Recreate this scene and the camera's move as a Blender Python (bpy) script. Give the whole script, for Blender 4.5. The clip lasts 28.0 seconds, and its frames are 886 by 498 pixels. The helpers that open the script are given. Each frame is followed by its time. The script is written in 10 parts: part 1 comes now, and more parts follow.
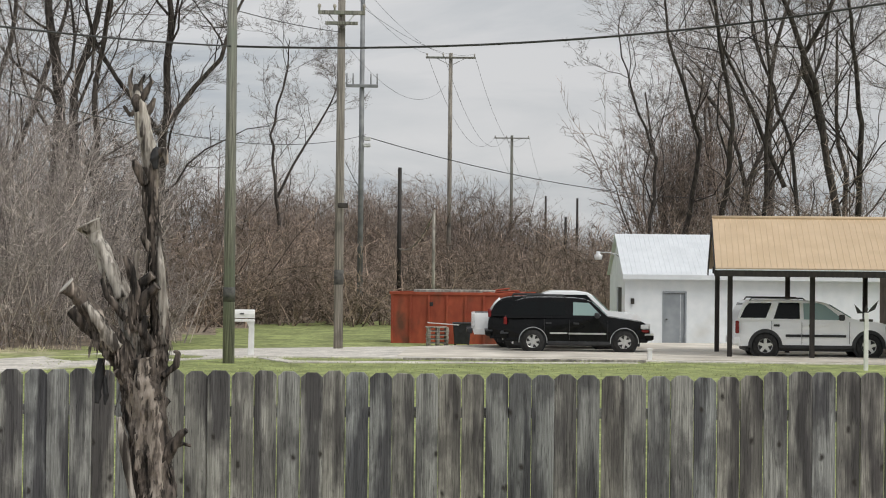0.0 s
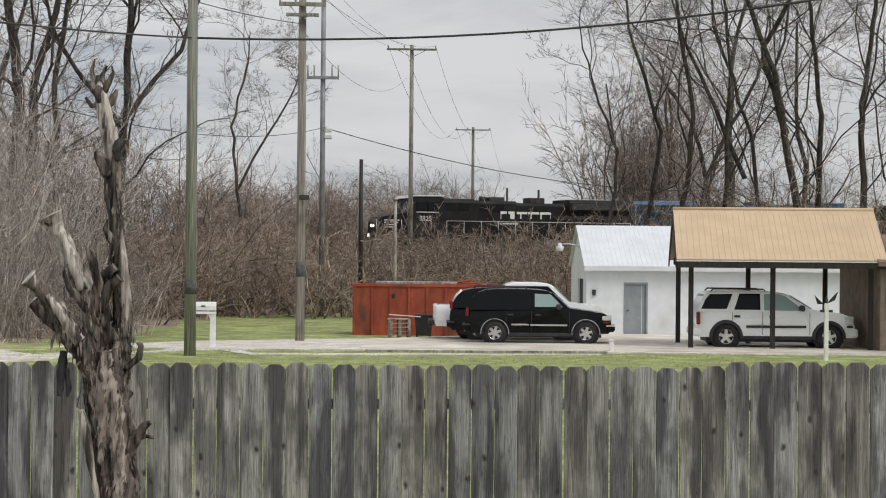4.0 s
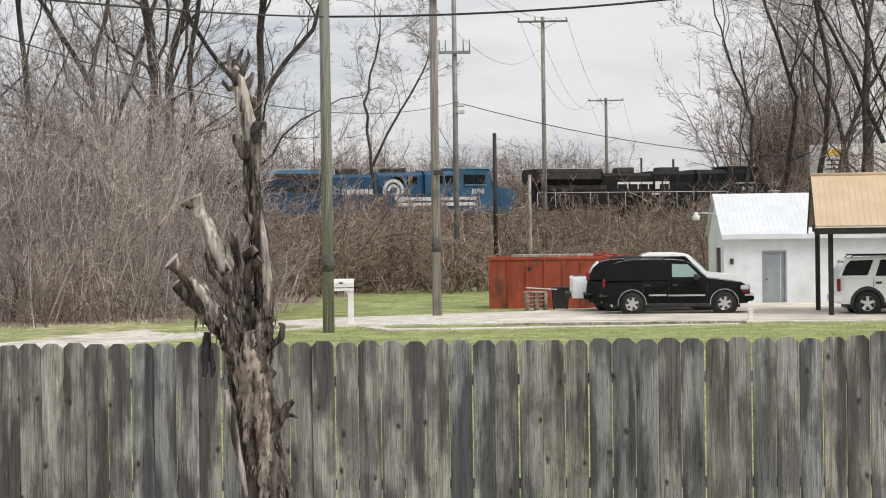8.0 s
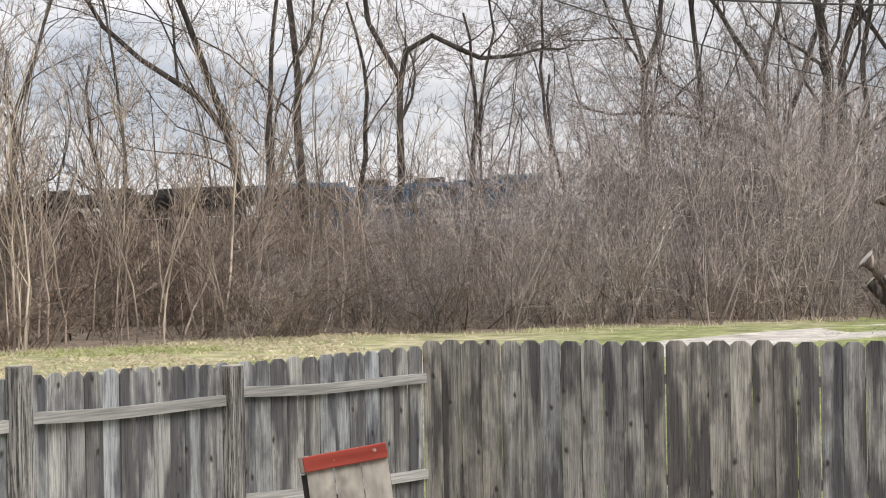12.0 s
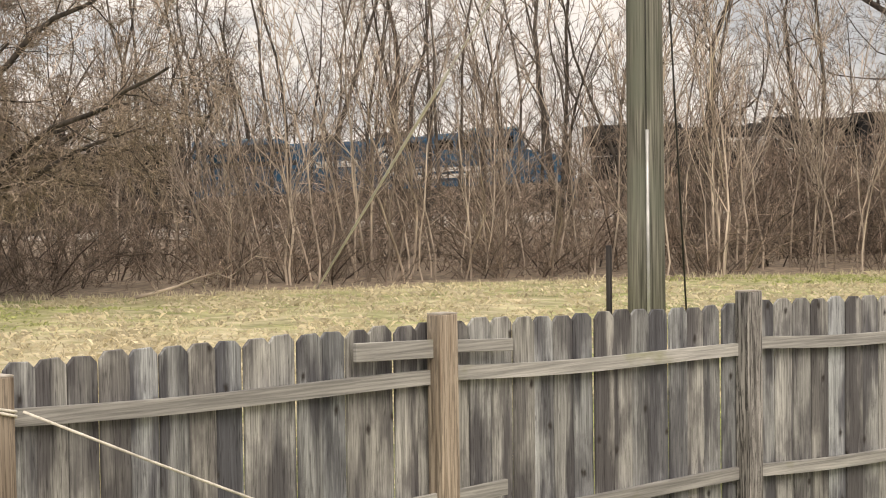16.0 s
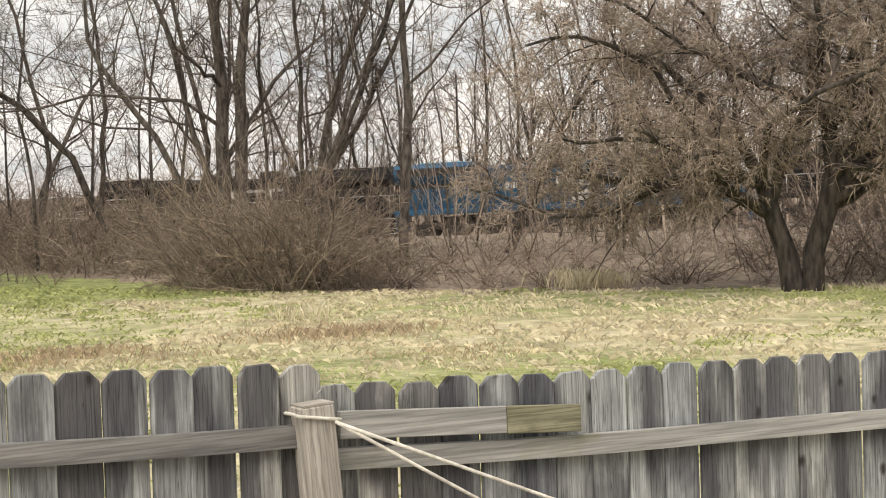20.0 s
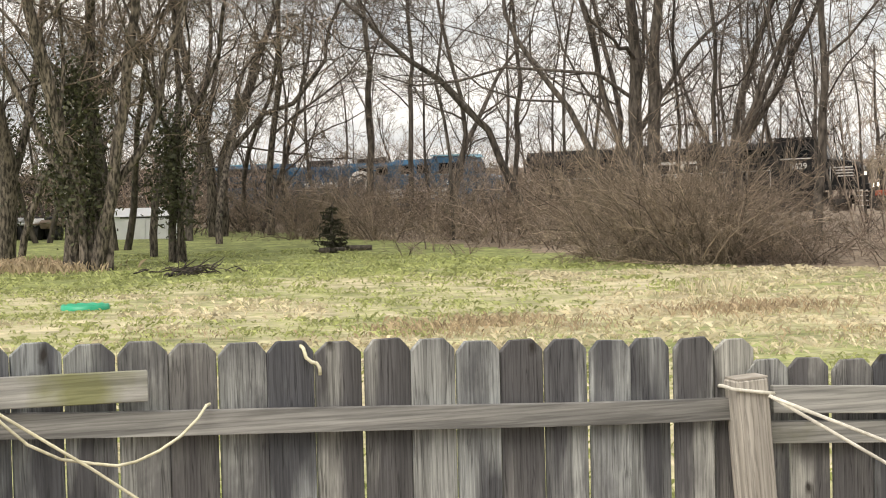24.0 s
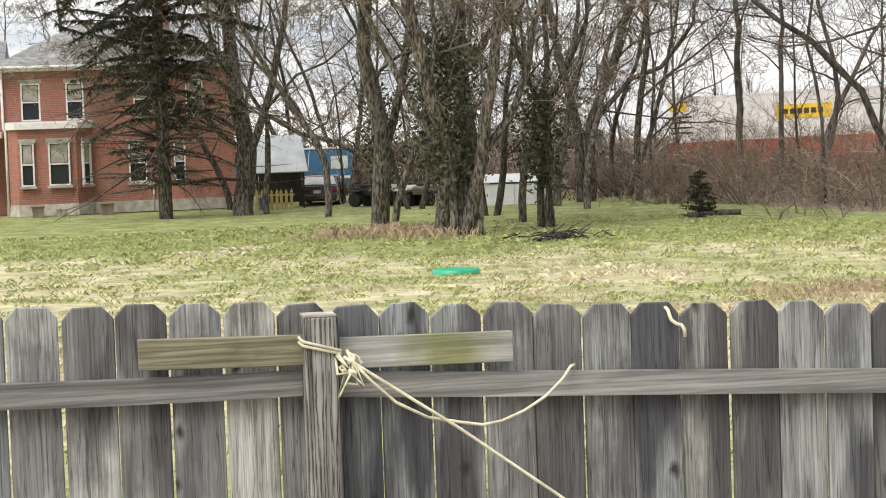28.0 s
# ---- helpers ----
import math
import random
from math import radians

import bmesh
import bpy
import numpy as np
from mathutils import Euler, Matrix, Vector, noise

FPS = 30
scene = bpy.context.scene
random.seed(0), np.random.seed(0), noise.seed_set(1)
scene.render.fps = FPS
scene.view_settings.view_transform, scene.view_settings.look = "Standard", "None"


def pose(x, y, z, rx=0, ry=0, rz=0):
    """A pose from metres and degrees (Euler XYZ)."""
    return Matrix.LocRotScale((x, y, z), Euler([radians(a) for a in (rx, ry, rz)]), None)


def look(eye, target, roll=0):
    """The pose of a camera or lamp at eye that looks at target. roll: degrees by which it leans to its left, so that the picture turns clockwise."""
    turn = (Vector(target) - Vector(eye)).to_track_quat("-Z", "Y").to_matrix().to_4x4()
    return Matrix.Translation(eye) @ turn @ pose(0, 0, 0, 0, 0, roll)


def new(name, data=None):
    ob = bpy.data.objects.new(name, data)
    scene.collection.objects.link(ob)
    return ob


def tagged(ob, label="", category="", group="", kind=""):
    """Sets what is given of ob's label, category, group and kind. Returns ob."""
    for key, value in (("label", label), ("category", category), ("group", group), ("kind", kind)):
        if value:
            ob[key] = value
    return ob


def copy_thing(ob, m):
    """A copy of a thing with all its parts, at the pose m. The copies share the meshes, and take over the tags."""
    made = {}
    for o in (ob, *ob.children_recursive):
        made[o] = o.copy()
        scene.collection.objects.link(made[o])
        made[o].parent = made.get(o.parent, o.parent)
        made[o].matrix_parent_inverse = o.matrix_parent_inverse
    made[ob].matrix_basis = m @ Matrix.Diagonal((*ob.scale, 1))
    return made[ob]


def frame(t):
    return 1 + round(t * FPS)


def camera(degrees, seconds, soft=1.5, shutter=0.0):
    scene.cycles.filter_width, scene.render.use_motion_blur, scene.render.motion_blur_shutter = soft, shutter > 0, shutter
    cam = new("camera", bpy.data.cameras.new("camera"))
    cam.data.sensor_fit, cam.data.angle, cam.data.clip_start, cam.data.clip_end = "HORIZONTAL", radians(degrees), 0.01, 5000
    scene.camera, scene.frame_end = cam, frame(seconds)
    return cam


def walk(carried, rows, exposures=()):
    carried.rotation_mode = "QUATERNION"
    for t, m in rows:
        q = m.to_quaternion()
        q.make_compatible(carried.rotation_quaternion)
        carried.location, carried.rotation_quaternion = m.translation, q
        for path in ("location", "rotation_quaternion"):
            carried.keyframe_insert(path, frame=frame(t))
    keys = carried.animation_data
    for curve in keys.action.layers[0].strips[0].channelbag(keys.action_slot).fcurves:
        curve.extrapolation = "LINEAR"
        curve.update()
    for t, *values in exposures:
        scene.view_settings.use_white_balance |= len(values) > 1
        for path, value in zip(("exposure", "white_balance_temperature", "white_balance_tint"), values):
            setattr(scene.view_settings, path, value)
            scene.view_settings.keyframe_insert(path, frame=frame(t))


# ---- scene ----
FOV = 26.39
cam = camera(FOV, 28.0, soft=1.05)


def aim(x, y, z, yaw, pitch, roll):
    """A camera pose from a place, a turn to the left of +y, a tilt up and a lean, in degrees."""
    a, b = radians(yaw), radians(pitch)
    ahead = Vector((-math.sin(a) * math.cos(b), math.cos(a) * math.cos(b), math.sin(b)))
    eye = Vector((x, y, z))
    return look(eye, eye + ahead * 50, roll)


# seconds, eye, turn, tilt, lean
PATH = (
    (0.0, -0.131, -0.074, 2.490, 0.06, 0.48, 0.60),
    (0.5, -0.121, -0.066, 2.480, 0.11, -0.48, 0.21),
    (1.0, -0.123, -0.074, 2.475, -0.03, -0.82, 0.21),
    (1.5, -0.128, -0.081, 2.475, -0.24, -0.84, 0.36),
    (2.0, -0.131, -0.065, 2.467, -0.49, -0.58, 0.49),
    (2.5, -0.137, -0.096, 2.472, -0.76, -0.19, 0.50),
    (3.0, -0.139, -0.090, 2.478, -0.99, 0.12, 0.52),
    (3.5, -0.140, -0.081, 2.482, -1.14, 0.25, 0.48),
    (5.5, -0.143, -0.074, 2.501, -0.54, 0.19, 0.38),
    (6.0, -0.149, -0.072, 2.495, -0.08, 0.14, 0.26),
    (6.5, -0.157, -0.057, 2.500, 0.62, -0.06, 0.10),
    (7.0, -0.152, -0.063, 2.500, 1.35, -0.33, -0.16),
    (7.5, -0.150, -0.068, 2.499, 2.09, -0.49, -0.46),
    (8.0, -0.154, -0.075, 2.500, 2.98, -0.56, -0.78),
    (8.5, -0.151, -0.088, 2.502, 4.21, -0.55, -0.93),
    (9.0, -0.156, -0.086, 2.503, 6.16, -0.40, -1.12),
    (9.5, -0.176, -0.071, 2.489, 8.97, -0.34, -1.21),
    (10.0, -0.190, -0.093, 2.501, 12.21, -0.21, -1.37),
    (10.5, -0.203, -0.104, 2.504, 15.39, -0.18, -1.34),
    (11.0, -0.217, -0.094, 2.502, 18.22, -0.20, -1.34),
    (11.5, -0.237, -0.095, 2.502, 20.71, -0.23, -1.27),
    (12.0, -0.260, -0.085, 2.500, 23.09, -0.28, -1.16),
    (12.5, -0.279, -0.097, 2.511, 25.60, -0.40, -0.97),
    (14.5, -0.286, -0.282, 2.518, 36.47, -1.11, -0.29),
    (15.0, -0.293, -0.292, 2.517, 39.09, -1.24, -0.52),
    (15.5, -0.357, -0.248, 2.509, 41.63, -1.55, -0.66),
    (16.0, -0.389, -0.244, 2.506, 43.83, -2.15, -0.76),
    (16.5, -0.391, -0.251, 2.498, 47.08, -1.93, -0.84),
    (17.0, -0.397, -0.261, 2.496, 50.32, -2.03, -1.14),
    (17.5, -0.395, -0.292, 2.495, 54.52, -2.96, -1.12),
    (18.0, -0.458, -0.297, 2.485, 58.81, -2.71, -0.80),
    (18.5, -0.463, -0.313, 2.491, 63.19, -1.84, -1.67),
    (19.0, -0.472, -0.329, 2.489, 66.34, -1.97, -1.99),
    (19.5, -0.485, -0.349, 2.497, 68.56, -1.80, -1.80),
    (20.0, -0.485, -0.373, 2.494, 70.77, -2.00, -1.84),
    (20.5, -0.498, -0.380, 2.493, 72.83, -2.22, -1.99),
    (22.5, -0.339, -0.447, 2.516, 77.50, -2.39, -1.18),
    (23.0, -0.351, -0.462, 2.509, 79.56, -2.69, -0.67),
    (23.5, -0.356, -0.481, 2.509, 81.53, -2.77, -0.56),
    (24.0, -0.359, -0.487, 2.509, 83.13, -2.50, -1.35),
    (24.5, -0.355, -0.491, 2.512, 83.71, -1.73, -1.40),
    (25.0, -0.354, -0.494, 2.514, 83.66, -1.68, -1.31),
    (25.5, -0.354, -0.491, 2.511, 83.96, -1.97, -1.25),
    (26.0, -0.354, -0.491, 2.508, 85.11, -2.55, -1.04),
    (26.5, -0.364, -0.491, 2.507, 88.45, -2.90, -1.21),
    (27.0, -0.374, -0.484, 2.503, 91.24, -2.85, -1.88),
    (27.5, -0.372, -0.480, 2.503, 92.84, -2.92, -2.11),
    (28.0, -0.382, -0.476, 2.497, 94.30, -3.23, -2.04),
)
# seconds, stops, kelvin, tint
EXPOSURES = (
    (0.0, -0.3, 6500, 10), (1.0, 0.02, 6500, 10), (2.0, 0.02, 6500, 11), (3.0, -0.22, 6500, 11), (6.0, -0.27, 6550, 11), (7.0, -0.22, 6550, 11), (8.0, 0.03, 6600, 12), (9.0, -0.03, 6600, 12), (11.0, 0.02, 6600, 13), (12.0, 0.07, 6600, 14), (14.5, -0.13, 7200, 15), (15.5, -0.08, 7550, 16), (17.0, 0.22, 7600, 16), (18.0, 0.28, 7350, 15), (19.0, 0.2, 7250, 14), (20.0, 0.08, 7200, 13), (23.0, 0.17, 7200, 12), (25.0, 0.2, 7100, 12), (28.0, 0.3, 6800, 12),
)
walk(cam, [(t, aim(*p)) for t, *p in PATH], EXPOSURES)

# ---- world, sun ----
world = bpy.data.worlds.new("sky")
scene.world = world
world.use_nodes = True


def build_sky():
    nt = world.node_tree
    nt.nodes.clear()
    N, L = nt.nodes.new, nt.links.new
    out = N("ShaderNodeOutputWorld")
    mix = N("ShaderNodeMixShader")
    clear, cloud = N("ShaderNodeBackground"), N("ShaderNodeBackground")
    sky = N("ShaderNodeTexSky")
    sky.sky_type, sky.sun_disc = "NISHITA", False
    sky.sun_elevation, sky.sun_rotation = radians(50), radians(126)
    clear.inputs["Strength"].default_value = 0.1
    L(sky.outputs[0], clear.inputs["Color"])
    tc, mp = N("ShaderNodeTexCoord"), N("ShaderNodeMapping")
    mp.inputs["Scale"].default_value = (2.2, 2.2, 11.0)
    noi = N("ShaderNodeTexNoise")
    noi.inputs["Scale"].default_value, noi.inputs["Detail"].default_value = 1.9, 7.0
    noi.inputs["Roughness"].default_value, noi.inputs["Distortion"].default_value = 0.55, 0.4
    ramp = N("ShaderNodeValToRGB")
    e = ramp.color_ramp.elements
    e[0].position, e[0].color = 0.36, (0.52, 0.575, 0.64, 1)
    e[1].position, e[1].color = 0.62, (0.93, 0.93, 0.94, 1)
    m = ramp.color_ramp.elements.new(0.47)
    m.color = (0.755, 0.78, 0.805, 1)
    L(tc.outputs["Generated"], mp.inputs[0])
    L(mp.outputs[0], noi.inputs["Vector"])
    L(noi.outputs[0], ramp.inputs[0])
    L(ramp.outputs[0], cloud.inputs["Color"])
    # the cloud is thinner towards the west
    side, thin = N("ShaderNodeSeparateXYZ"), N("ShaderNodeMapRange")
    thin.interpolation_type = "SMOOTHSTEP"
    thin.inputs[1].default_value, thin.inputs[2].default_value, thin.inputs[3].default_value, thin.inputs[4].default_value = 0.2, -1.0, 0.87, 1.20
    L(tc.outputs["Generated"], side.inputs[0])
    L(side.outputs[0], thin.inputs[0])
    L(thin.outputs[0], cloud.inputs["Strength"])
    mix.inputs[0].default_value = 0.93
    L(clear.outputs[0], mix.inputs[1])
    L(cloud.outputs[0], mix.inputs[2])
    L(mix.outputs[0], out.inputs["Surface"])


build_sky()
sun_data = bpy.data.lights.new("sun", "SUN")
sun_data.energy, sun_data.angle, sun_data.color = 2.4, radians(40), (1.0, 0.96, 0.9)
sun = new("sun", sun_data)
sun.matrix_world = look((52, -38, 77), (0, 0, 0))

# ---- materials ----
MATS = {}


def material(name, dark, light, rough=0.8, metal=0.0, scale=4.0, stretch=(1, 1, 1), detail=6.0, bump=0.15, bump_dist=0.01,
             blotch=0.25, vary=0.0, island=False, spec=0.5, coat=0.0, coords="Object", low=0.35, high=0.65, stain=None, stain_at=(0.6, 0.75), stain_scale=1.5, stain_stretch=(1, 1, 1), knots=False, tint=0.0, broad=None, clump=0.0, grain=None, cracks=0.0):
    """Two-scale procedural surface: fine grain between two colours, large blotches, optional stain and change from piece to piece."""
    if name in MATS:
        return MATS[name]
    m = bpy.data.materials.new(name)
    m.use_nodes = True
    nt = m.node_tree
    N, L = nt.nodes.new, nt.links.new
    b = nt.nodes["Principled BSDF"]
    tc, mp = N("ShaderNodeTexCoord"), N("ShaderNodeMapping")
    mp.inputs["Scale"].default_value = stretch
    L(tc.outputs[coords], mp.inputs[0])
    src = mp.outputs[0]
    if vary:
        info = N("ShaderNodeNewGeometry") if island else N("ShaderNodeObjectInfo")
        rnd = info.outputs["Random Per Island"] if island else info.outputs["Random"]
        add = N("ShaderNodeVectorMath")
        add.operation = "ADD"
        mul = N("ShaderNodeMath")
        mul.operation, mul.inputs[1].default_value = "MULTIPLY", 37.0
        L(rnd, mul.inputs[0])
        L(src, add.inputs[0])
        L(mul.outputs[0], add.inputs[1])
        src = add.outputs[0]
    fine = N("ShaderNodeTexNoise")
    fine.inputs["Scale"].default_value, fine.inputs["Detail"].default_value = scale, detail
    L(src, fine.inputs["Vector"])
    ramp = N("ShaderNodeValToRGB")
    ramp.color_ramp.elements[0].position, ramp.color_ramp.elements[0].color = low, (*dark, 1)
    ramp.color_ramp.elements[1].position, ramp.color_ramp.elements[1].color = high, (*light, 1)
    L(fine.outputs[0], ramp.inputs[0])
    col = ramp.outputs[0]
    if stain:
        st = N("ShaderNodeTexNoise")
        st.inputs["Scale"].default_value, st.inputs["Detail"].default_value = stain_scale, 5
        mp2 = N("ShaderNodeMapping")
        mp2.inputs["Scale"].default_value = stain_stretch
        L(tc.outputs[coords], mp2.inputs[0])
        v2 = mp2.outputs[0]
        if vary:
            add2 = N("ShaderNodeVectorMath")
            L(v2, add2.inputs[0])
            L(mul.outputs[0], add2.inputs[1])
            v2 = add2.outputs[0]
        L(v2, st.inputs["Vector"])
        sr = N("ShaderNodeMapRange")
        sr.inputs[1].default_value, sr.inputs[2].default_value = stain_at
        L(st.outputs[0], sr.inputs[0])
        mx = N("ShaderNodeMix")
        mx.data_type = "RGBA"
        L(sr.outputs[0], mx.inputs["Factor"])
        L(col, mx.inputs["A"])
        mx.inputs["B"].default_value = (*stain, 1)
        col = mx.outputs["Result"]
    if blotch or vary:
        big = N("ShaderNodeTexNoise")
        big.inputs["Scale"].default_value, big.inputs["Detail"].default_value = scale * 0.17, 3
        L(src, big.inputs["Vector"])
        mr = N("ShaderNodeMapRange")
        mr.inputs[1].default_value, mr.inputs[2].default_value = 0.3, 0.7
        mr.inputs[3].default_value, mr.inputs[4].default_value = 1 - blotch, 1 + blotch
        L(big.outputs[0], mr.inputs[0])
        val = mr.outputs[0]
        if vary:
            vr = N("ShaderNodeMapRange")
            vr.inputs[3].default_value, vr.inputs[4].default_value = 1 - vary, 1 + vary
            L(rnd, vr.inputs[0])
            mm = N("ShaderNodeMath")
            mm.operation = "MULTIPLY"
            L(val, mm.inputs[0])
            L(vr.outputs[0], mm.inputs[1])
            val = mm.outputs[0]
        sc = N("ShaderNodeVectorMath")
        sc.operation = "SCALE"
        L(col, sc.inputs[0])
        L(val, sc.inputs["Scale"])
        col = sc.outputs[0]
    if broad:
        bn, br, bx = N("ShaderNodeTexNoise"), N("ShaderNodeMapRange"), N("ShaderNodeMix")
        mp4, ad4 = N("ShaderNodeMapping"), N("ShaderNodeVectorMath")
        mp4.inputs["Scale"].default_value = (3.0, 3.0, 1.4)
        L(tc.outputs[coords], mp4.inputs[0])
        L(mp4.outputs[0], ad4.inputs[0])
        L(mul.outputs[0], ad4.inputs[1])
        bn.inputs["Scale"].default_value, bn.inputs["Detail"].default_value, bn.inputs["Roughness"].default_value = 1.7, 6, 0.6
        L(ad4.outputs[0], bn.inputs["Vector"])
        br.inputs[1].default_value, br.inputs[2].default_value, br.inputs[4].default_value = 0.47, 0.60, 0.68
        L(bn.outputs[0], br.inputs[0])
        bx.data_type = "RGBA"
        L(br.outputs[0], bx.inputs["Factor"])
        L(col, bx.inputs["A"])
        bx.inputs["B"].default_value = (*broad, 1)
        col = bx.outputs["Result"]
    if tint:
        fr, tm = N("ShaderNodeMath"), N("ShaderNodeMix")
        fr.operation = "FRACT"
        L(mul.outputs[0], fr.inputs[0])
        tm.data_type = "RGBA"
        tm.inputs["A"].default_value, tm.inputs["B"].default_value = (1 - tint, 1 - tint * 0.3, 1 + tint, 1), (1 + tint, 1, 1 - tint, 1)
        L(fr.outputs[0], tm.inputs["Factor"])
        vm = N("ShaderNodeVectorMath")
        vm.operation = "MULTIPLY"
        L(col, vm.inputs[0])
        L(tm.outputs["Result"], vm.inputs[1])
        col = vm.outputs[0]
    if grain:
        # growth rings seen along the board: wavering dark lines; grain gives their number to the metre across, along and their depth
        gm, ga, wv, gr, gs = N("ShaderNodeMapping"), N("ShaderNodeVectorMath"), N("ShaderNodeTexWave"), N("ShaderNodeMapRange"), N("ShaderNodeVectorMath")
        gm.inputs["Scale"].default_value = (grain[0], grain[0], grain[1])
        L(tc.outputs[coords], gm.inputs[0])
        L(gm.outputs[0], ga.inputs[0])
        L(mul.outputs[0], ga.inputs[1])
        wv.wave_type, wv.bands_direction = "BANDS", grain[3]
        wv.inputs["Scale"].default_value, wv.inputs["Distortion"].default_value, wv.inputs["Detail"].default_value, wv.inputs["Detail Scale"].default_value, wv.inputs["Detail Roughness"].default_value = 1.0, 15.0, 5.0, 1.4, 0.65
        L(ga.outputs[0], wv.inputs["Vector"])
        gr.inputs[1].default_value, gr.inputs[2].default_value, gr.inputs[3].default_value, gr.inputs[4].default_value = 0.0, 0.55, 1 - grain[2], 1.08
        L(wv.outputs[1], gr.inputs[0])
        gs.operation = "SCALE"
        L(col, gs.inputs[0])
        L(gr.outputs[0], gs.inputs["Scale"])
        col = gs.outputs[0]
    if cracks:
        # fine drying cracks along the board
        cm, ca, cn, cs, cb, cr, cv = N("ShaderNodeMapping"), N("ShaderNodeVectorMath"), N("ShaderNodeTexNoise"), N("ShaderNodeMath"), N("ShaderNodeMath"), N("ShaderNodeMapRange"), N("ShaderNodeVectorMath")
        cm.inputs["Scale"].default_value = (42.0, 42.0, 1.3)
        L(tc.outputs[coords], cm.inputs[0])
        L(cm.outputs[0], ca.inputs[0])
        L(mul.outputs[0], ca.inputs[1])
        cn.inputs["Scale"].default_value, cn.inputs["Detail"].default_value, cn.inputs["Roughness"].default_value = 1.0, 3.0, 0.55
        L(ca.outputs[0], cn.inputs["Vector"])
        cs.operation, cs.inputs[1].default_value = "SUBTRACT", 0.5
        L(cn.outputs[0], cs.inputs[0])
        cb.operation = "ABSOLUTE"
        L(cs.outputs[0], cb.inputs[0])
        cr.inputs[1].default_value, cr.inputs[2].default_value, cr.inputs[3].default_value, cr.inputs[4].default_value = 0.0, 0.02, 1 - cracks, 1.0
        L(cb.outputs[0], cr.inputs[0])
        cv.operation = "SCALE"
        L(col, cv.inputs[0])
        L(cr.outputs[0], cv.inputs["Scale"])
        col = cv.outputs[0]
    if clump:
        oi, om, os = N("ShaderNodeObjectInfo"), N("ShaderNodeMapRange"), N("ShaderNodeVectorMath")
        om.inputs[3].default_value, om.inputs[4].default_value = 1 - clump, 1 + clump
        L(oi.outputs["Random"], om.inputs[0])
        os.operation = "SCALE"
        L(col, os.inputs[0])
        L(om.outputs[0], os.inputs["Scale"])
        col = os.outputs[0]
    if knots:
        vo = N("ShaderNodeTexVoronoi")
        vo.voronoi_dimensions = "2D"
        vo.inputs["Scale"].default_value = 3.6
        sx, cx, ad = N("ShaderNodeSeparateXYZ"), N("ShaderNodeCombineXYZ"), N("ShaderNodeVectorMath")
        L(tc.outputs[coords], sx.inputs[0])
        L(sx.outputs[0], cx.inputs[0])
        kz, kn, ks, kd = N("ShaderNodeMath"), N("ShaderNodeTexNoise"), N("ShaderNodeVectorMath"), N("ShaderNodeVectorMath")
        kz.operation, kz.inputs[1].default_value = "MULTIPLY", 0.6
        L(sx.outputs[2], kz.inputs[0])
        L(kz.outputs[0], cx.inputs[1])
        kn.inputs["Scale"].default_value, kn.inputs["Detail"].default_value = 26.0, 3
        L(tc.outputs[coords], kn.inputs["Vector"])
        ks.operation, ks.inputs["Scale"].default_value = "SCALE", 0.022
        L(kn.outputs["Color"], ks.inputs[0])
        L(cx.outputs[0], kd.inputs[0])
        L(ks.outputs[0], kd.inputs[1])
        L(kd.outputs[0], ad.inputs[0])
        L(mul.outputs[0], ad.inputs[1])
        L(ad.outputs[0], vo.inputs["Vector"])
        kr = N("ShaderNodeMapRange")
        kr.inputs[1].default_value, kr.inputs[2].default_value = 0.018, 0.062
        kr.inputs[3].default_value, kr.inputs[4].default_value = 0.95, 0.0
        L(vo.outputs["Distance"], kr.inputs[0])
        km = N("ShaderNodeMix")
        km.data_type = "RGBA"
        L(kr.outputs[0], km.inputs["Factor"])
        L(col, km.inputs["A"])
        km.inputs["B"].default_value = (0.035, 0.03, 0.027, 1)
        col = km.outputs["Result"]
    L(col, b.inputs["Base Color"])
    b.inputs["Roughness"].default_value, b.inputs["Metallic"].default_value = rough, metal
    b.inputs["Specular IOR Level"].default_value = spec
    b.inputs["Coat Weight"].default_value = coat
    b.inputs["Coat Roughness"].default_value = 0.08
    if bump:
        bp = N("ShaderNodeBump")
        bp.inputs["Strength"].default_value, bp.inputs["Distance"].default_value = bump, bump_dist
        L(fine.outputs[0], bp.inputs["Height"])
        L(bp.outputs[0], b.inputs["Normal"])
    MATS[name] = m
    return m


def glass(name, tint, rough=0.06):
    m = material(name, tint, tint, rough=rough, scale=2, bump=0, blotch=0.1, spec=0.2)
    return m


def glow(name, col, power):
    m = material(name, col, col, bump=0, blotch=0)
    b = m.node_tree.nodes["Principled BSDF"]
    b.inputs["Emission Color"].default_value, b.inputs["Emission Strength"].default_value = (*col, 1), power
    return m


def picket_wood(name, k, warm=0.0):
    """Weathered boards; k makes the whole run darker or paler, warm makes it browner."""
    c = lambda *v: tuple(x * k * w for x, w in zip(v, (1 + warm, 1, 1 - warm)))
    return material(name, c(0.192, 0.202, 0.20), c(0.408, 0.428, 0.42), rough=0.88, scale=10, stretch=(20.0, 20.0, 0.55), detail=9, bump=0.7, bump_dist=0.004,
                    blotch=0.3, vary=0.22, low=0.25, high=0.74, stain=c(0.088, 0.09, 0.097), stain_at=(0.47, 0.59), stain_scale=3.4, stain_stretch=(2.6, 2.6, 0.4), knots=True, tint=0.05, grain=(20.0, 1.4, 0.17, "X"), cracks=0.55, broad=c(0.085, 0.086, 0.093))


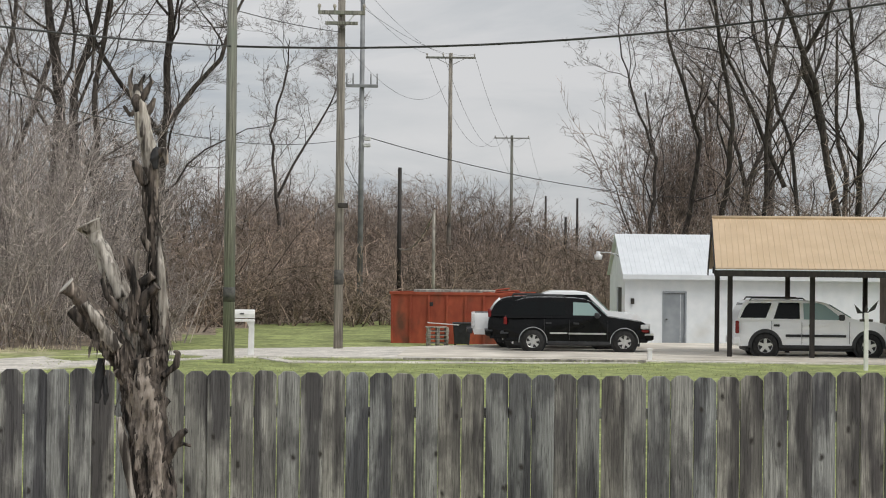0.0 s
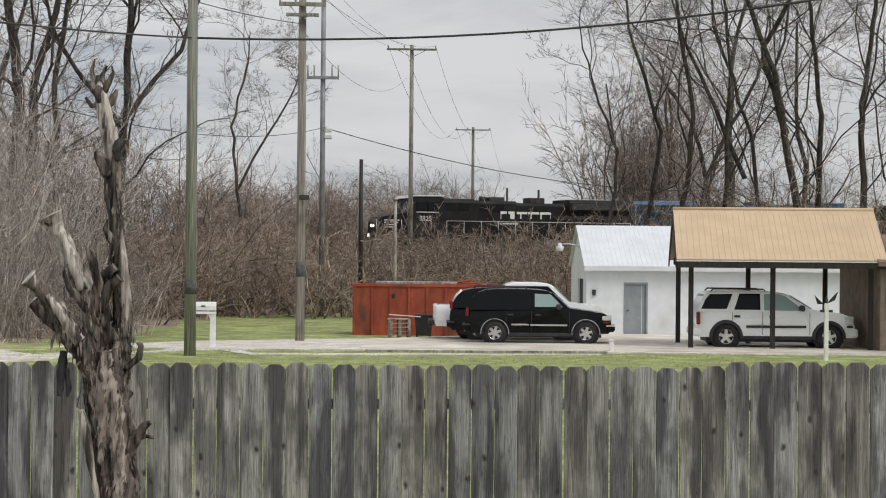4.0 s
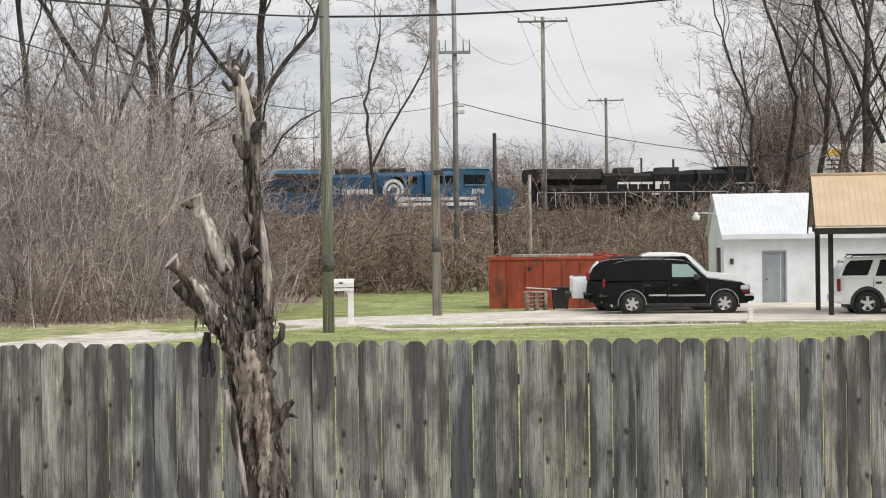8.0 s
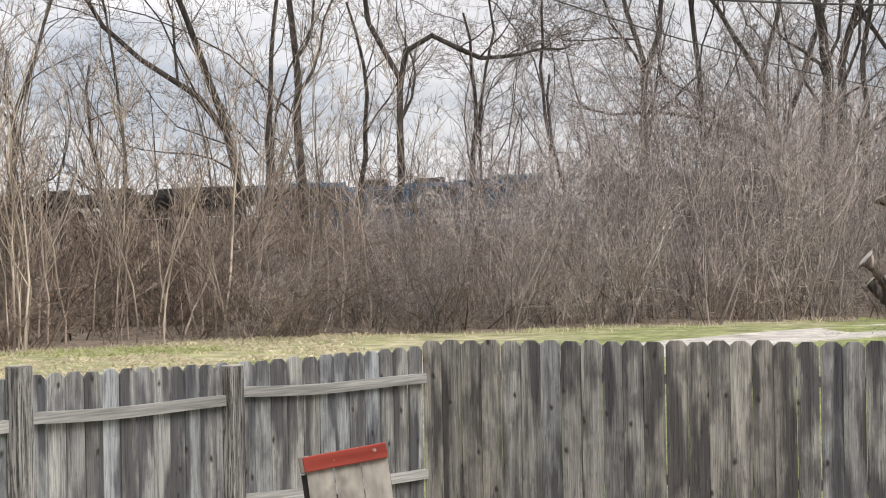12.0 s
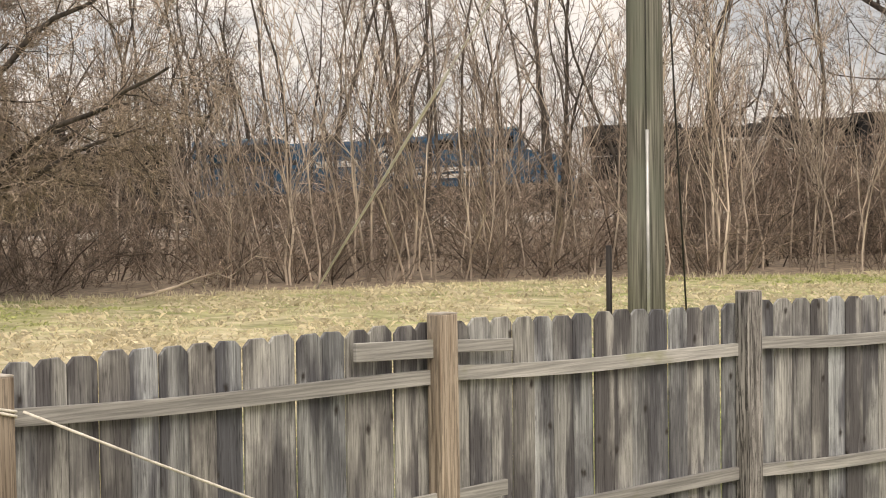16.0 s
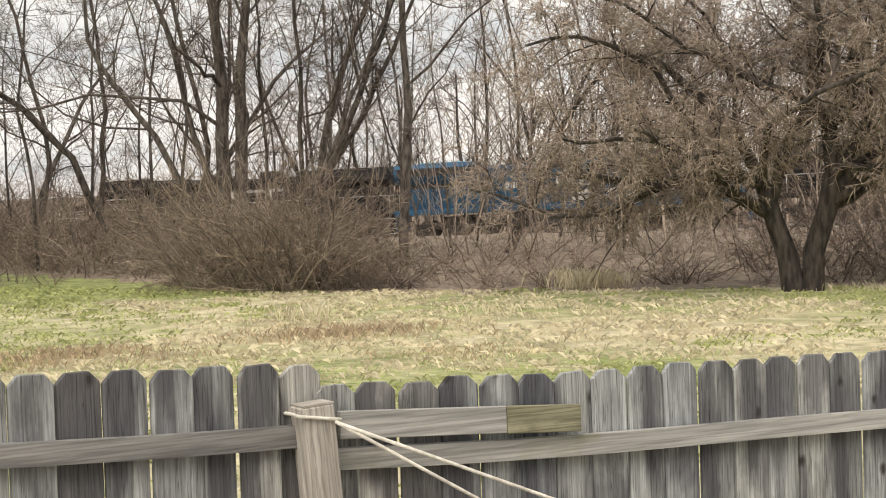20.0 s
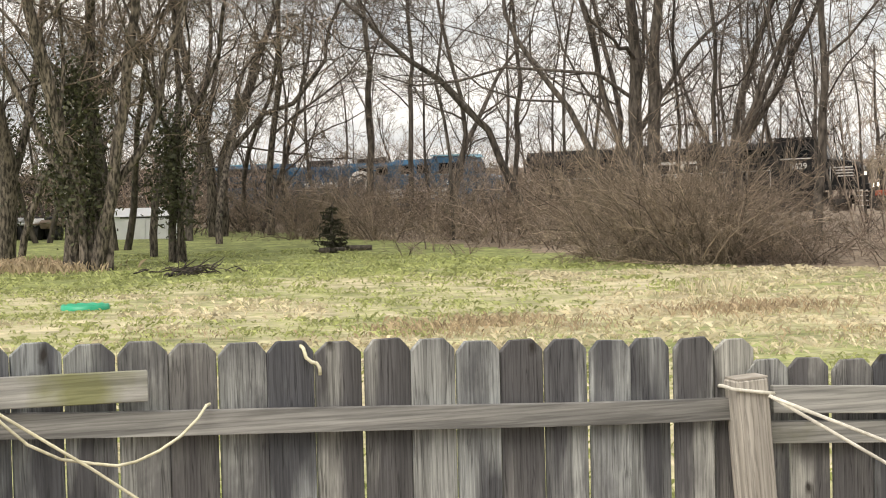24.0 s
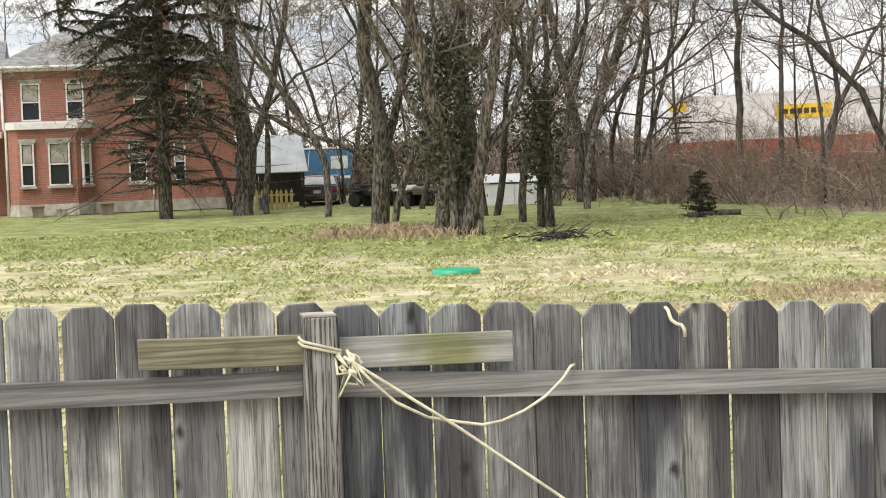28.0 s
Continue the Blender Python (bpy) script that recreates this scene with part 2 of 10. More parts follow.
# one wood scaled per run; the side's paler tone includes its stronger light
WOOD_FENCE = picket_wood("silvery_picket_wood", 1.2)
WOOD_FRONT = picket_wood("grey_picket_wood", 0.96, 0.05)
WOOD_FRONT_DARK = picket_wood("dark_grey_picket_wood", 0.90, 0.05)
WOOD_RAIL = material("weathered_rail_wood", (0.26, 0.262, 0.252), (0.46, 0.46, 0.44), rough=0.9, scale=9, stretch=(0.25, 0.25, 7), bump=0.5, bump_dist=0.004, vary=0.15, grain=(0.9, 22.0, 0.14, "Z"),
                     stain=(0.23, 0.24, 0.125), stain_at=(0.60, 0.72), stain_scale=2.6, stain_stretch=(0.8, 1, 1))
WOOD_RAIL_DARK = material("dark_weathered_rail_wood", (0.15, 0.151, 0.148), (0.32, 0.32, 0.31), rough=0.9, scale=9, stretch=(0.25, 0.25, 7), bump=0.5, bump_dist=0.004, vary=0.15, grain=(0.9, 24.0, 0.16, "Z"), stain=(0.075, 0.072, 0.068), stain_at=(0.55, 0.7), stain_scale=2.6, stain_stretch=(0.5, 1, 3))
WOOD_POST = material("weathered_post_wood", (0.12, 0.117, 0.112), (0.46, 0.45, 0.43), rough=0.9, scale=10, stretch=(4, 4, 0.22), bump=0.6, bump_dist=0.005, vary=0.2, grain=(30.0, 1.6, 0.8, "X"),
                     stain=(0.10, 0.085, 0.07), stain_at=(0.58, 0.75), stain_scale=4, stain_stretch=(2, 2, 0.3))
WOOD_MOSSY = material("mossy_board_wood", (0.17, 0.165, 0.105), (0.36, 0.35, 0.245), rough=0.92, scale=9, stretch=(0.25, 0.25, 7), bump=0.6, bump_dist=0.004, vary=0.1, grain=(0.9, 22.0, 0.28, "Z"), stain=(0.12, 0.11, 0.07), stain_at=(0.52, 0.66), stain_scale=5)
POLE_BAND = material("dull_dark_band", (0.05, 0.05, 0.048), (0.11, 0.108, 0.10), rough=0.8, scale=9, bump=0.2)
POLE_TAN = material("weathered_tan_pole_wood", (0.15, 0.137, 0.118), (0.38, 0.35, 0.305), rough=0.92, scale=7, stretch=(4, 4, 0.12), bump=0.4, bump_dist=0.01, vary=0.1, stain=(0.12, 0.112, 0.10), stain_at=(0.52, 0.72), stain_scale=0.9)
WOOD_POLE = material("treated_pole_wood", (0.085, 0.086, 0.075), (0.31, 0.305, 0.27), rough=0.92, scale=7, stretch=(8, 8, 0.16), bump=0.8, bump_dist=0.01, vary=0.15, stain=(0.175, 0.19, 0.16), stain_at=(0.48, 0.66), stain_scale=1.6, stain_stretch=(1, 1, 0.5))
BARK_GREY = material("grey_bark", (0.033, 0.029, 0.0255), (0.135, 0.118, 0.102), rough=0.95, scale=9, stretch=(1, 1, 0.3), bump=0.7, bump_dist=0.03, vary=0.25)
BARK_DARK = material("dark_bark", (0.022, 0.019, 0.017), (0.092, 0.078, 0.068), rough=0.95, scale=9, stretch=(1, 1, 0.3), bump=0.7, bump_dist=0.03, vary=0.25)
TWIG_DARK = material("dark_crown_twigs", (0.046, 0.0395, 0.035), (0.25, 0.214, 0.186), rough=0.95, scale=0.7, bump=0, blotch=0.35, vary=0.5, clump=0.3, island=True)
TWIG_GREY = material("grey_twigs", (0.14, 0.121, 0.112), (0.60, 0.53, 0.49), rough=0.95, scale=0.7, bump=0, blotch=0.35, vary=0.5, clump=0.48, island=True)
TWIG_BROWN = material("brown_twigs", (0.073, 0.058, 0.047), (0.39, 0.31, 0.25), rough=0.95, scale=0.7, bump=0, blotch=0.35, vary=0.5, clump=0.32, island=True)
TWIG_MOUND = material("tan_bramble_twigs", (0.10, 0.079, 0.06), (0.42, 0.34, 0.265), rough=0.95, scale=0.7, bump=0, blotch=0.35, vary=0.5, clump=0.3, island=True)
BARK_PALE = material("pale_brown_bark", (0.03, 0.026, 0.022), (0.20, 0.172, 0.145), rough=0.95, low=0.40, high=0.62, scale=16, stretch=(1, 1, 0.3), bump=0.7, bump_dist=0.03, vary=0.25)
TWIG_HANG = material("hanging_grey_brown_twigs", (0.08, 0.068, 0.057), (0.33, 0.28, 0.235), rough=0.95, scale=0.7, bump=0, blotch=0.3, vary=0.4, clump=0.25, island=True)
TWIG_BANK = material("brown_bank_twigs", (0.085, 0.066, 0.052), (0.45, 0.352, 0.28), rough=0.95, scale=0.7, bump=0, blotch=0.35, vary=0.5, clump=0.4, island=True)
TWIG_HAZE = material("hazy_brown_twigs", (0.09, 0.072, 0.06), (0.38, 0.305, 0.255), rough=0.95, scale=0.7, bump=0, blotch=0.35, vary=0.4, clump=0.3, island=True)
TWIG_RUST = material("reddish_apple_twigs", (0.15, 0.12, 0.097), (0.56, 0.46, 0.38), rough=0.95, scale=0.7, bump=0, blotch=0.3, vary=0.35, island=True)
TWIG_TAN = material("tan_sapling_bark", (0.18, 0.148, 0.122), (0.55, 0.472, 0.395), rough=0.95, scale=0.7, bump=0, blotch=0.3, vary=0.45, clump=0.32, island=True)
# besides peeling, the steep dark-to-pale ramp paints shaded cracks and lit ridges
DEAD_BARK = material("peeling_dead_bark", (0.014, 0.012, 0.011), (0.19, 0.158, 0.135), rough=0.95, low=0.38, high=0.66, scale=22, stretch=(1.6, 1.6, 0.22), bump=1.0, bump_dist=0.02, vary=0.2, stain=(0.46, 0.40, 0.345), stain_at=(0.57, 0.62), stain_scale=6, stain_stretch=(2.2, 2.2, 0.35))
BARK_PLATES = material("loose_bark_plates", (0.025, 0.021, 0.018), (0.24, 0.20, 0.172), rough=0.95, low=0.35, high=0.68, scale=24, bump=0.5, vary=0.45, island=True)
CUT_WOOD = material("sawn_wood_end", (0.36, 0.33, 0.29), (0.60, 0.57, 0.52), rough=0.9, scale=16, bump=0.4)
CONCRETE = material("pale_concrete", (0.54, 0.50, 0.43), (0.70, 0.655, 0.58), rough=0.9, scale=1.2, bump=0.2, stain=(0.3, 0.28, 0.25), stain_at=(0.55, 0.75), stain_scale=0.25)
GRAVEL = material("pale_gravel", (0.50, 0.475, 0.43), (0.70, 0.665, 0.61), rough=0.95, scale=9, bump=0.6, bump_dist=0.03, stain=(0.25, 0.22, 0.18), stain_at=(0.55, 0.75), stain_scale=0.2)
BALLAST = material("track_ballast", (0.26, 0.24, 0.22), (0.58, 0.55, 0.50), rough=0.95, scale=8, bump=0.8, bump_dist=0.04)
WHITE_WALL = material("white_painted_block", (0.73, 0.775, 0.81), (0.81, 0.845, 0.875), rough=0.7, scale=2.5, bump=0.15, blotch=0.04, stain=(0.55, 0.56, 0.54), stain_at=(0.6, 0.85), stain_scale=0.6)
WHITE_METAL = material("white_metal_roofing", (0.67, 0.705, 0.74), (0.75, 0.785, 0.82), rough=0.45, scale=2, bump=0.05, blotch=0.05)
TAN_METAL = material("tan_metal_roofing", (0.56, 0.42, 0.27), (0.63, 0.48, 0.32), rough=0.5, scale=1.5, bump=0.05, blotch=0.06)
DARK_TIMBER = material("dark_stained_timber", (0.010, 0.008, 0.007), (0.028, 0.022, 0.019), rough=0.6, scale=8, stretch=(2, 2, 0.3), bump=0.2)
GREY_DOOR = material("grey_door_paint", (0.27, 0.30, 0.33), (0.33, 0.36, 0.39), rough=0.5, scale=3, bump=0.05, blotch=0.06)
BLACK_PAINT = material("black_car_paint", (0.003, 0.003, 0.0035), (0.006, 0.0065, 0.007), rough=0.22, scale=3, bump=0, blotch=0.1, spec=0.15, coat=0.12, stain=(0.009, 0.009, 0.008), stain_at=(0.5, 0.8), stain_scale=1.2)
SILVER_PAINT = material("white_car_paint", (0.90, 0.92, 0.935), (0.94, 0.955, 0.965), rough=0.3, scale=3, bump=0, blotch=0.03, coat=0.5, stain=(0.82, 0.815, 0.80), stain_at=(0.6, 0.85), stain_scale=1.0)
WHITE_PAINT = material("white_paint", (0.70, 0.70, 0.69), (0.82, 0.82, 0.81), rough=0.5, scale=6, bump=0.1, blotch=0.06)
CAR_GLASS = glass("dark_car_glass", (0.004, 0.0055, 0.006), 0.12)
TEAL_GLASS = glass("pale_car_glass", (0.28, 0.39, 0.38), 0.08)
HOUSE_GLASS = glass("house_window_glass", (0.03, 0.035, 0.04))
RUBBER = material("tyre_rubber", (0.012, 0.012, 0.012), (0.03, 0.03, 0.03), rough=0.85, scale=12, bump=0.2)
CHROME = material("bright_metal", (0.55, 0.55, 0.55), (0.7, 0.7, 0.7), rough=0.3, metal=0.9, scale=4, bump=0, blotch=0.05)
RED_LAMP = material("red_lamp_lens", (0.16, 0.009, 0.011), (0.23, 0.014, 0.016), rough=0.25, scale=5, bump=0, blotch=0.1)
CLEAR_LAMP = material("clear_lamp_lens", (0.55, 0.56, 0.57), (0.75, 0.76, 0.77), rough=0.2, scale=9, bump=0.1, blotch=0.1)
BLACK_PLASTIC = material("black_plastic", (0.014, 0.015, 0.017), (0.03, 0.032, 0.035), rough=0.55, scale=6, bump=0.1)
RED_STEEL = material("rusted_red_steel", (0.30, 0.055, 0.028), (0.44, 0.095, 0.045), rough=0.75, scale=3, stretch=(1, 1, 0.5), bump=0.2, stain=(0.13, 0.05, 0.03), stain_at=(0.52, 0.7), stain_scale=1.4, stain_stretch=(1, 1, 0.6))
DARK_STEEL = material("dirty_dark_steel", (0.018, 0.016, 0.015), (0.055, 0.048, 0.043), rough=0.75, scale=4, bump=0.2)
LOCO_BLACK = material("black_locomotive_paint", (0.006, 0.006, 0.007), (0.013, 0.013, 0.014), rough=0.55, spec=0.22, scale=1.4, bump=0.05, stain=(0.03, 0.028, 0.025), stain_at=(0.5, 0.8), stain_scale=0.7)
LOCO_BLUE = material("blue_locomotive_paint", (0.008, 0.062, 0.128), (0.014, 0.092, 0.178), rough=0.45, scale=1.4, bump=0.05, stain=(0.012, 0.05, 0.11), stain_at=(0.5, 0.8), stain_scale=0.7)
LOCO_BLUE_ROOF = material("pale_blue_cab_roof", (0.13, 0.34, 0.46), (0.18, 0.42, 0.54), rough=0.5, scale=1.4, bump=0.05)
LOCO_WHITE = material("white_locomotive_lettering", (0.62, 0.62, 0.60), (0.74, 0.74, 0.72), rough=0.5, scale=4, bump=0, blotch=0.1)
STEEL_RAIL = material("worn_rail_steel", (0.16, 0.13, 0.11), (0.32, 0.28, 0.25), rough=0.5, metal=0.6, scale=4, bump=0.1)
BOX_WHITE = material("white_container_paint", (0.60, 0.60, 0.59), (0.72, 0.72, 0.70), rough=0.6, scale=1.2, bump=0.1, blotch=0.06, stain=(0.48, 0.46, 0.42), stain_at=(0.58, 0.85), stain_scale=0.5, stain_stretch=(1, 1, 0.3))
BOX_ORANGE = material("orange_container_paint", (0.42, 0.065, 0.025), (0.52, 0.10, 0.045), rough=0.6, scale=1.2, bump=0.1, blotch=0.08, stain=(0.3, 0.06, 0.03), stain_at=(0.55, 0.85), stain_scale=0.5)
SIGN_YELLOW = material("yellow_sign_panel", (0.70, 0.46, 0.02), (0.80, 0.55, 0.04), rough=0.5, scale=2, bump=0, blotch=0.05)
SLATE = material("slate_roofing", (0.17, 0.175, 0.18), (0.33, 0.335, 0.34), rough=0.8, scale=3, stretch=(1, 1, 3), bump=0.4, bump_dist=0.02)
STONE = material("pale_foundation_stone", (0.30, 0.28, 0.25), (0.50, 0.47, 0.43), rough=0.9, scale=3, bump=0.4)
IVY_LEAF = material("ivy_leaves", (0.03, 0.035, 0.017), (0.088, 0.096, 0.046), rough=0.6, scale=2, bump=0, blotch=0.3, vary=0.35, island=True)
NEEDLES = material("spruce_needles", (0.028, 0.031, 0.02), (0.078, 0.08, 0.05), rough=0.7, scale=2, bump=0, blotch=0.3, vary=0.35, island=True)
BROWN_GRASS = material("brown_dead_grass", (0.31, 0.24, 0.155), (0.52, 0.42, 0.29), rough=0.9, scale=0.8, bump=0, blotch=0.25, vary=0.25, island=True)
STRAW = material("straw_grass_blades", (0.47, 0.42, 0.28), (0.72, 0.655, 0.49), rough=0.9, scale=0.8, bump=0, blotch=0.25, vary=0.25, island=True)
GREEN_BLADE = material("green_grass_blades", (0.27, 0.31, 0.115), (0.45, 0.48, 0.22), rough=0.85, scale=0.8, bump=0, blotch=0.25, vary=0.35, island=True)
YELLOW_WOOD = material("yellow_painted_wood", (0.46, 0.34, 0.12), (0.62, 0.48, 0.20), rough=0.7, scale=6, bump=0.1)
GREEN_PLASTIC = material("green_plastic", (0.015, 0.36, 0.20), (0.03, 0.46, 0.27), rough=0.4, scale=5, bump=0, blotch=0.1)
RED_BOARD = material("red_painted_board", (0.33, 0.045, 0.03), (0.45, 0.075, 0.05), rough=0.7, scale=9, stretch=(0.3, 3, 3), bump=0.3, stain=(0.5, 0.42, 0.36), stain_at=(0.66, 0.70), stain_scale=22)
GREY_BOARD = material("weathered_grey_board", (0.22, 0.205, 0.18), (0.46, 0.43, 0.38), rough=0.9, scale=7, stretch=(2, 2, 0.4), bump=0.4, stain=(0.12, 0.11, 0.1), stain_at=(0.55, 0.7), stain_scale=3)
ROPE = material("pale_braided_rope", (0.66, 0.64, 0.56), (0.84, 0.825, 0.75), rough=0.9, scale=60, bump=0.5)
YELLOW_ROPE = material("yellow_rope", (0.68, 0.655, 0.47), (0.84, 0.815, 0.64), rough=0.85, scale=60, bump=0.5)
WIRE = material("dark_cable", (0.02, 0.02, 0.02), (0.04, 0.04, 0.04), rough=0.6, scale=3, bump=0)
GALVANISED = material("galvanised_steel", (0.42, 0.43, 0.43), (0.60, 0.61, 0.61), rough=0.45, metal=0.5, scale=5, bump=0.05)
STEEL_MAST = material("grey_steel_mast", (0.20, 0.21, 0.22), (0.30, 0.31, 0.32), rough=0.6, metal=0.3, scale=3, bump=0.05)
BROWN_SIDING = material("brown_siding", (0.17, 0.13, 0.10), (0.26, 0.21, 0.165), rough=0.8, scale=3, bump=0.2)
MARK = material("dark_marking", (0.02, 0.02, 0.022), (0.04, 0.04, 0.042), rough=0.7, scale=5, bump=0)
BLUE_TARP = material("blue_painted_panel", (0.03, 0.13, 0.27), (0.05, 0.18, 0.34), rough=0.6, scale=2, bump=0.05)
# pale sheeting; also colours a car's rear pane as if it mirrored the sky
PALE_TARP_SKY = material("pale_tarpaulin_and_sky_glare", (0.50, 0.55, 0.58), (0.66, 0.70, 0.72), rough=0.6, scale=1.5, bump=0.3, bump_dist=0.05)


def brick_material():
    m = material("red_brick", (0.31, 0.108, 0.078), (0.44, 0.168, 0.128), rough=0.9, scale=7, bump=0.3, stain=(0.18, 0.06, 0.045), stain_at=(0.5, 0.8), stain_scale=0.6)
    nt = m.node_tree
    N, L = nt.nodes.new, nt.links.new
    b = nt.nodes["Principled BSDF"]
    was = b.inputs["Base Color"].links[0].from_socket
    tc, sep, comb = N("ShaderNodeTexCoord"), N("ShaderNodeSeparateXYZ"), N("ShaderNodeCombineXYZ")
    add = N("ShaderNodeMath")
    L(tc.outputs["Object"], sep.inputs[0])
    L(sep.outputs[0], add.inputs[0])
    L(sep.outputs[1], add.inputs[1])
    L(add.outputs[0], comb.inputs[0])
    L(sep.outputs[2], comb.inputs[1])
    br = N("ShaderNodeTexBrick")
    br.inputs["Scale"].default_value, br.inputs["Mortar Size"].default_value = 1.0, 0.008
    br.inputs["Brick Width"].default_value, br.inputs["Row Height"].default_value = 0.215, 0.075
    br.inputs["Mortar"].default_value = (0.34, 0.27, 0.23, 1)
    L(comb.outputs[0], br.inputs["Vector"])
    L(was, br.inputs["Color1"])
    L(was, br.inputs["Color2"])
    L(br.outputs[0], b.inputs["Base Color"])
    return m


BRICK = brick_material()


def ground_material():
    """Patchy lawn: green turf, straw-coloured dry grass and bare earth, laid out by noise and by the distance from the mown lawn."""
    m = material("grass_ground", (0.178, 0.217, 0.072), (0.355, 0.395, 0.15), rough=0.95, scale=5, bump=0.6, bump_dist=0.05, blotch=0.25)
    nt = m.node_tree
    N, L = nt.nodes.new, nt.links.new
    b = nt.nodes["Principled BSDF"]
    was = b.inputs["Base Color"].links[0].from_socket
    tc = N("ShaderNodeTexCoord")
    fine, big = N("ShaderNodeTexNoise"), N("ShaderNodeTexNoise")
    fine.inputs["Scale"].default_value, fine.inputs["Detail"].default_value = 1.3, 8
    fine.inputs["Roughness"].default_value = 0.7
    big.inputs["Scale"].default_value, big.inputs["Detail"].default_value = 0.11, 5
    L(tc.outputs["Object"], fine.inputs["Vector"])
    L(tc.outputs["Object"], big.inputs["Vector"])
    straw = N("ShaderNodeValToRGB")
    straw.color_ramp.elements[0].color, straw.color_ramp.elements[0].position = (0.45, 0.40, 0.245, 1), 0.28
    straw.color_ramp.elements[1].color, straw.color_ramp.elements[1].position = (0.70, 0.635, 0.445, 1), 0.72
    L(fine.outputs[0], straw.inputs[0])
    sep = N("ShaderNodeSeparateXYZ")
    L(tc.outputs["Object"], sep.inputs[0])
    # the meadow west of the yard is drier than the lawn before the garage
    dry = N("ShaderNodeMapRange")
    dry.inputs[1].default_value, dry.inputs[2].default_value = -5.0, -15.0
    dry.inputs[3].default_value, dry.inputs[4].default_value = -0.34, 0.04
    L(sep.outputs[0], dry.inputs[0])
    edge = N("ShaderNodeMapRange")
    edge.inputs[1].default_value, edge.inputs[2].default_value = -41.0, -52.0
    edge.inputs[3].default_value, edge.inputs[4].default_value = 0.0, -0.42
    L(sep.outputs[0], edge.inputs[0])
    s0, s1, s2 = N("ShaderNodeMath"), N("ShaderNodeMath"), N("ShaderNodeMath")
    L(big.outputs[0], s0.inputs[0])
    L(dry.outputs[0], s0.inputs[1])
    L(s0.outputs[0], s1.inputs[0])
    L(edge.outputs[0], s1.inputs[1])
    s2.operation, s2.inputs[1].default_value = "MULTIPLY_ADD", 0.75
    L(fine.outputs[0], s2.inputs[0])
    L(s1.outputs[0], s2.inputs[2])
    fac = N("ShaderNodeMapRange")
    fac.inputs[1].default_value, fac.inputs[2].default_value = 0.77, 1.04
    L(s2.outputs[0], fac.inputs[0])
    mx = N("ShaderNodeMix")
    mx.data_type = "RGBA"
    L(fac.outputs[0], mx.inputs["Factor"])
    L(was, mx.inputs["A"])
    L(straw.outputs[0], mx.inputs["B"])
    # matted clumps, lighter and darker
    mid, mr, sc = N("ShaderNodeTexNoise"), N("ShaderNodeMapRange"), N("ShaderNodeVectorMath")
    mid.inputs["Scale"].default_value, mid.inputs["Detail"].default_value, mid.inputs["Roughness"].default_value = 1.1, 5, 0.65
    L(tc.outputs["Object"], mid.inputs["Vector"])
    mr.inputs[1].default_value, mr.inputs[2].default_value, mr.inputs[3].default_value, mr.inputs[4].default_value = 0.34, 0.66, 0.66, 1.24
    L(mid.outputs[0], mr.inputs[0])
    sc.operation = "SCALE"
    L(mx.outputs["Result"], sc.inputs[0])
    L(mr.outputs[0], sc.inputs["Scale"])
    L(sc.outputs[0], b.inputs["Base Color"])
    return m


GRASS = ground_material()
LITTER = material("leaf_litter", (0.15, 0.12, 0.09), (0.36, 0.29, 0.22), rough=0.95, scale=4, bump=0.7, bump_dist=0.05)

# ---- building helpers ----
def polar(az, d, z=0.0):
    """A place by its bearing to the left of +y, in degrees, and its distance from the yard's viewpoint."""
    a = radians(az)
    return Vector((-math.sin(a) * d, math.cos(a) * d, z))


def part(name, bm, mat, parent=None, label="", m=None, smooth=False):
    """Links a bmesh as one mesh object under a thing or a part."""
    me = bpy.data.meshes.new(name)
    if smooth:
        for f in bm.faces:
            f.smooth = True
    bm.to_mesh(me)
    bm.free()
    me.materials.append(mat)
    return put(name, me, parent, label, m)


def put(name, me, parent=None, label="", m=None):
    ob = new(name, me)
    if parent:
        ob.parent = parent
    if m is not None:
        ob.matrix_basis = m
    if label:
        ob["label"] = label
    return ob


def raw(name, verts, faces, mat, parent=None, label="", smooth=True, m=None):
    me = bpy.data.meshes.new(name)
    me.from_pydata(verts, [], faces)
    if smooth:
        me.polygons.foreach_set("use_smooth", [True] * len(me.polygons))
    me.materials.append(mat)
    return put(name, me, parent, label, m)


def thing(name, m, label, category, group="", kind=""):
    ob = new(name)
    ob.empty_display_size = 0.2
    ob.matrix_basis = m
    return tagged(ob, label, category, group, kind)


def add_box(bm, x0, x1, y0, y1, z0, z1, bevel=0.0):
    vs = [bm.verts.new(p) for p in ((x0, y0, z0), (x1, y0, z0), (x1, y1, z0), (x0, y1, z0), (x0, y0, z1), (x1, y0, z1), (x1, y1, z1), (x0, y1, z1))]
    fs = [bm.faces.new([vs[i] for i in q]) for q in ((3, 2, 1, 0), (4, 5, 6, 7), (0, 1, 5, 4), (1, 2, 6, 5), (2, 3, 7, 6), (3, 0, 4, 7))]
    if bevel:
        bmesh.ops.bevel(bm, geom=list({e for f in fs for e in f.edges}), offset=bevel, segments=1, profile=0.5, affect="EDGES")
    return vs


def box(x0, x1, y0, y1, z0, z1, bevel=0.0):
    bm = bmesh.new()
    add_box(bm, x0, x1, y0, y1, z0, z1, bevel)
    return bm


def add_prism(bm, outline, y0, y1):
    """An outline in x, z drawn along y."""
    a = [bm.verts.new((x, y0, z)) for x, z in outline]
    b = [bm.verts.new((x, y1, z)) for x, z in outline]
    n = len(a)
    bm.faces.new(a)
    bm.faces.new(b[::-1])
    for i in range(n):
        bm.faces.new((a[i], b[i], b[(i + 1) % n], a[(i + 1) % n]))


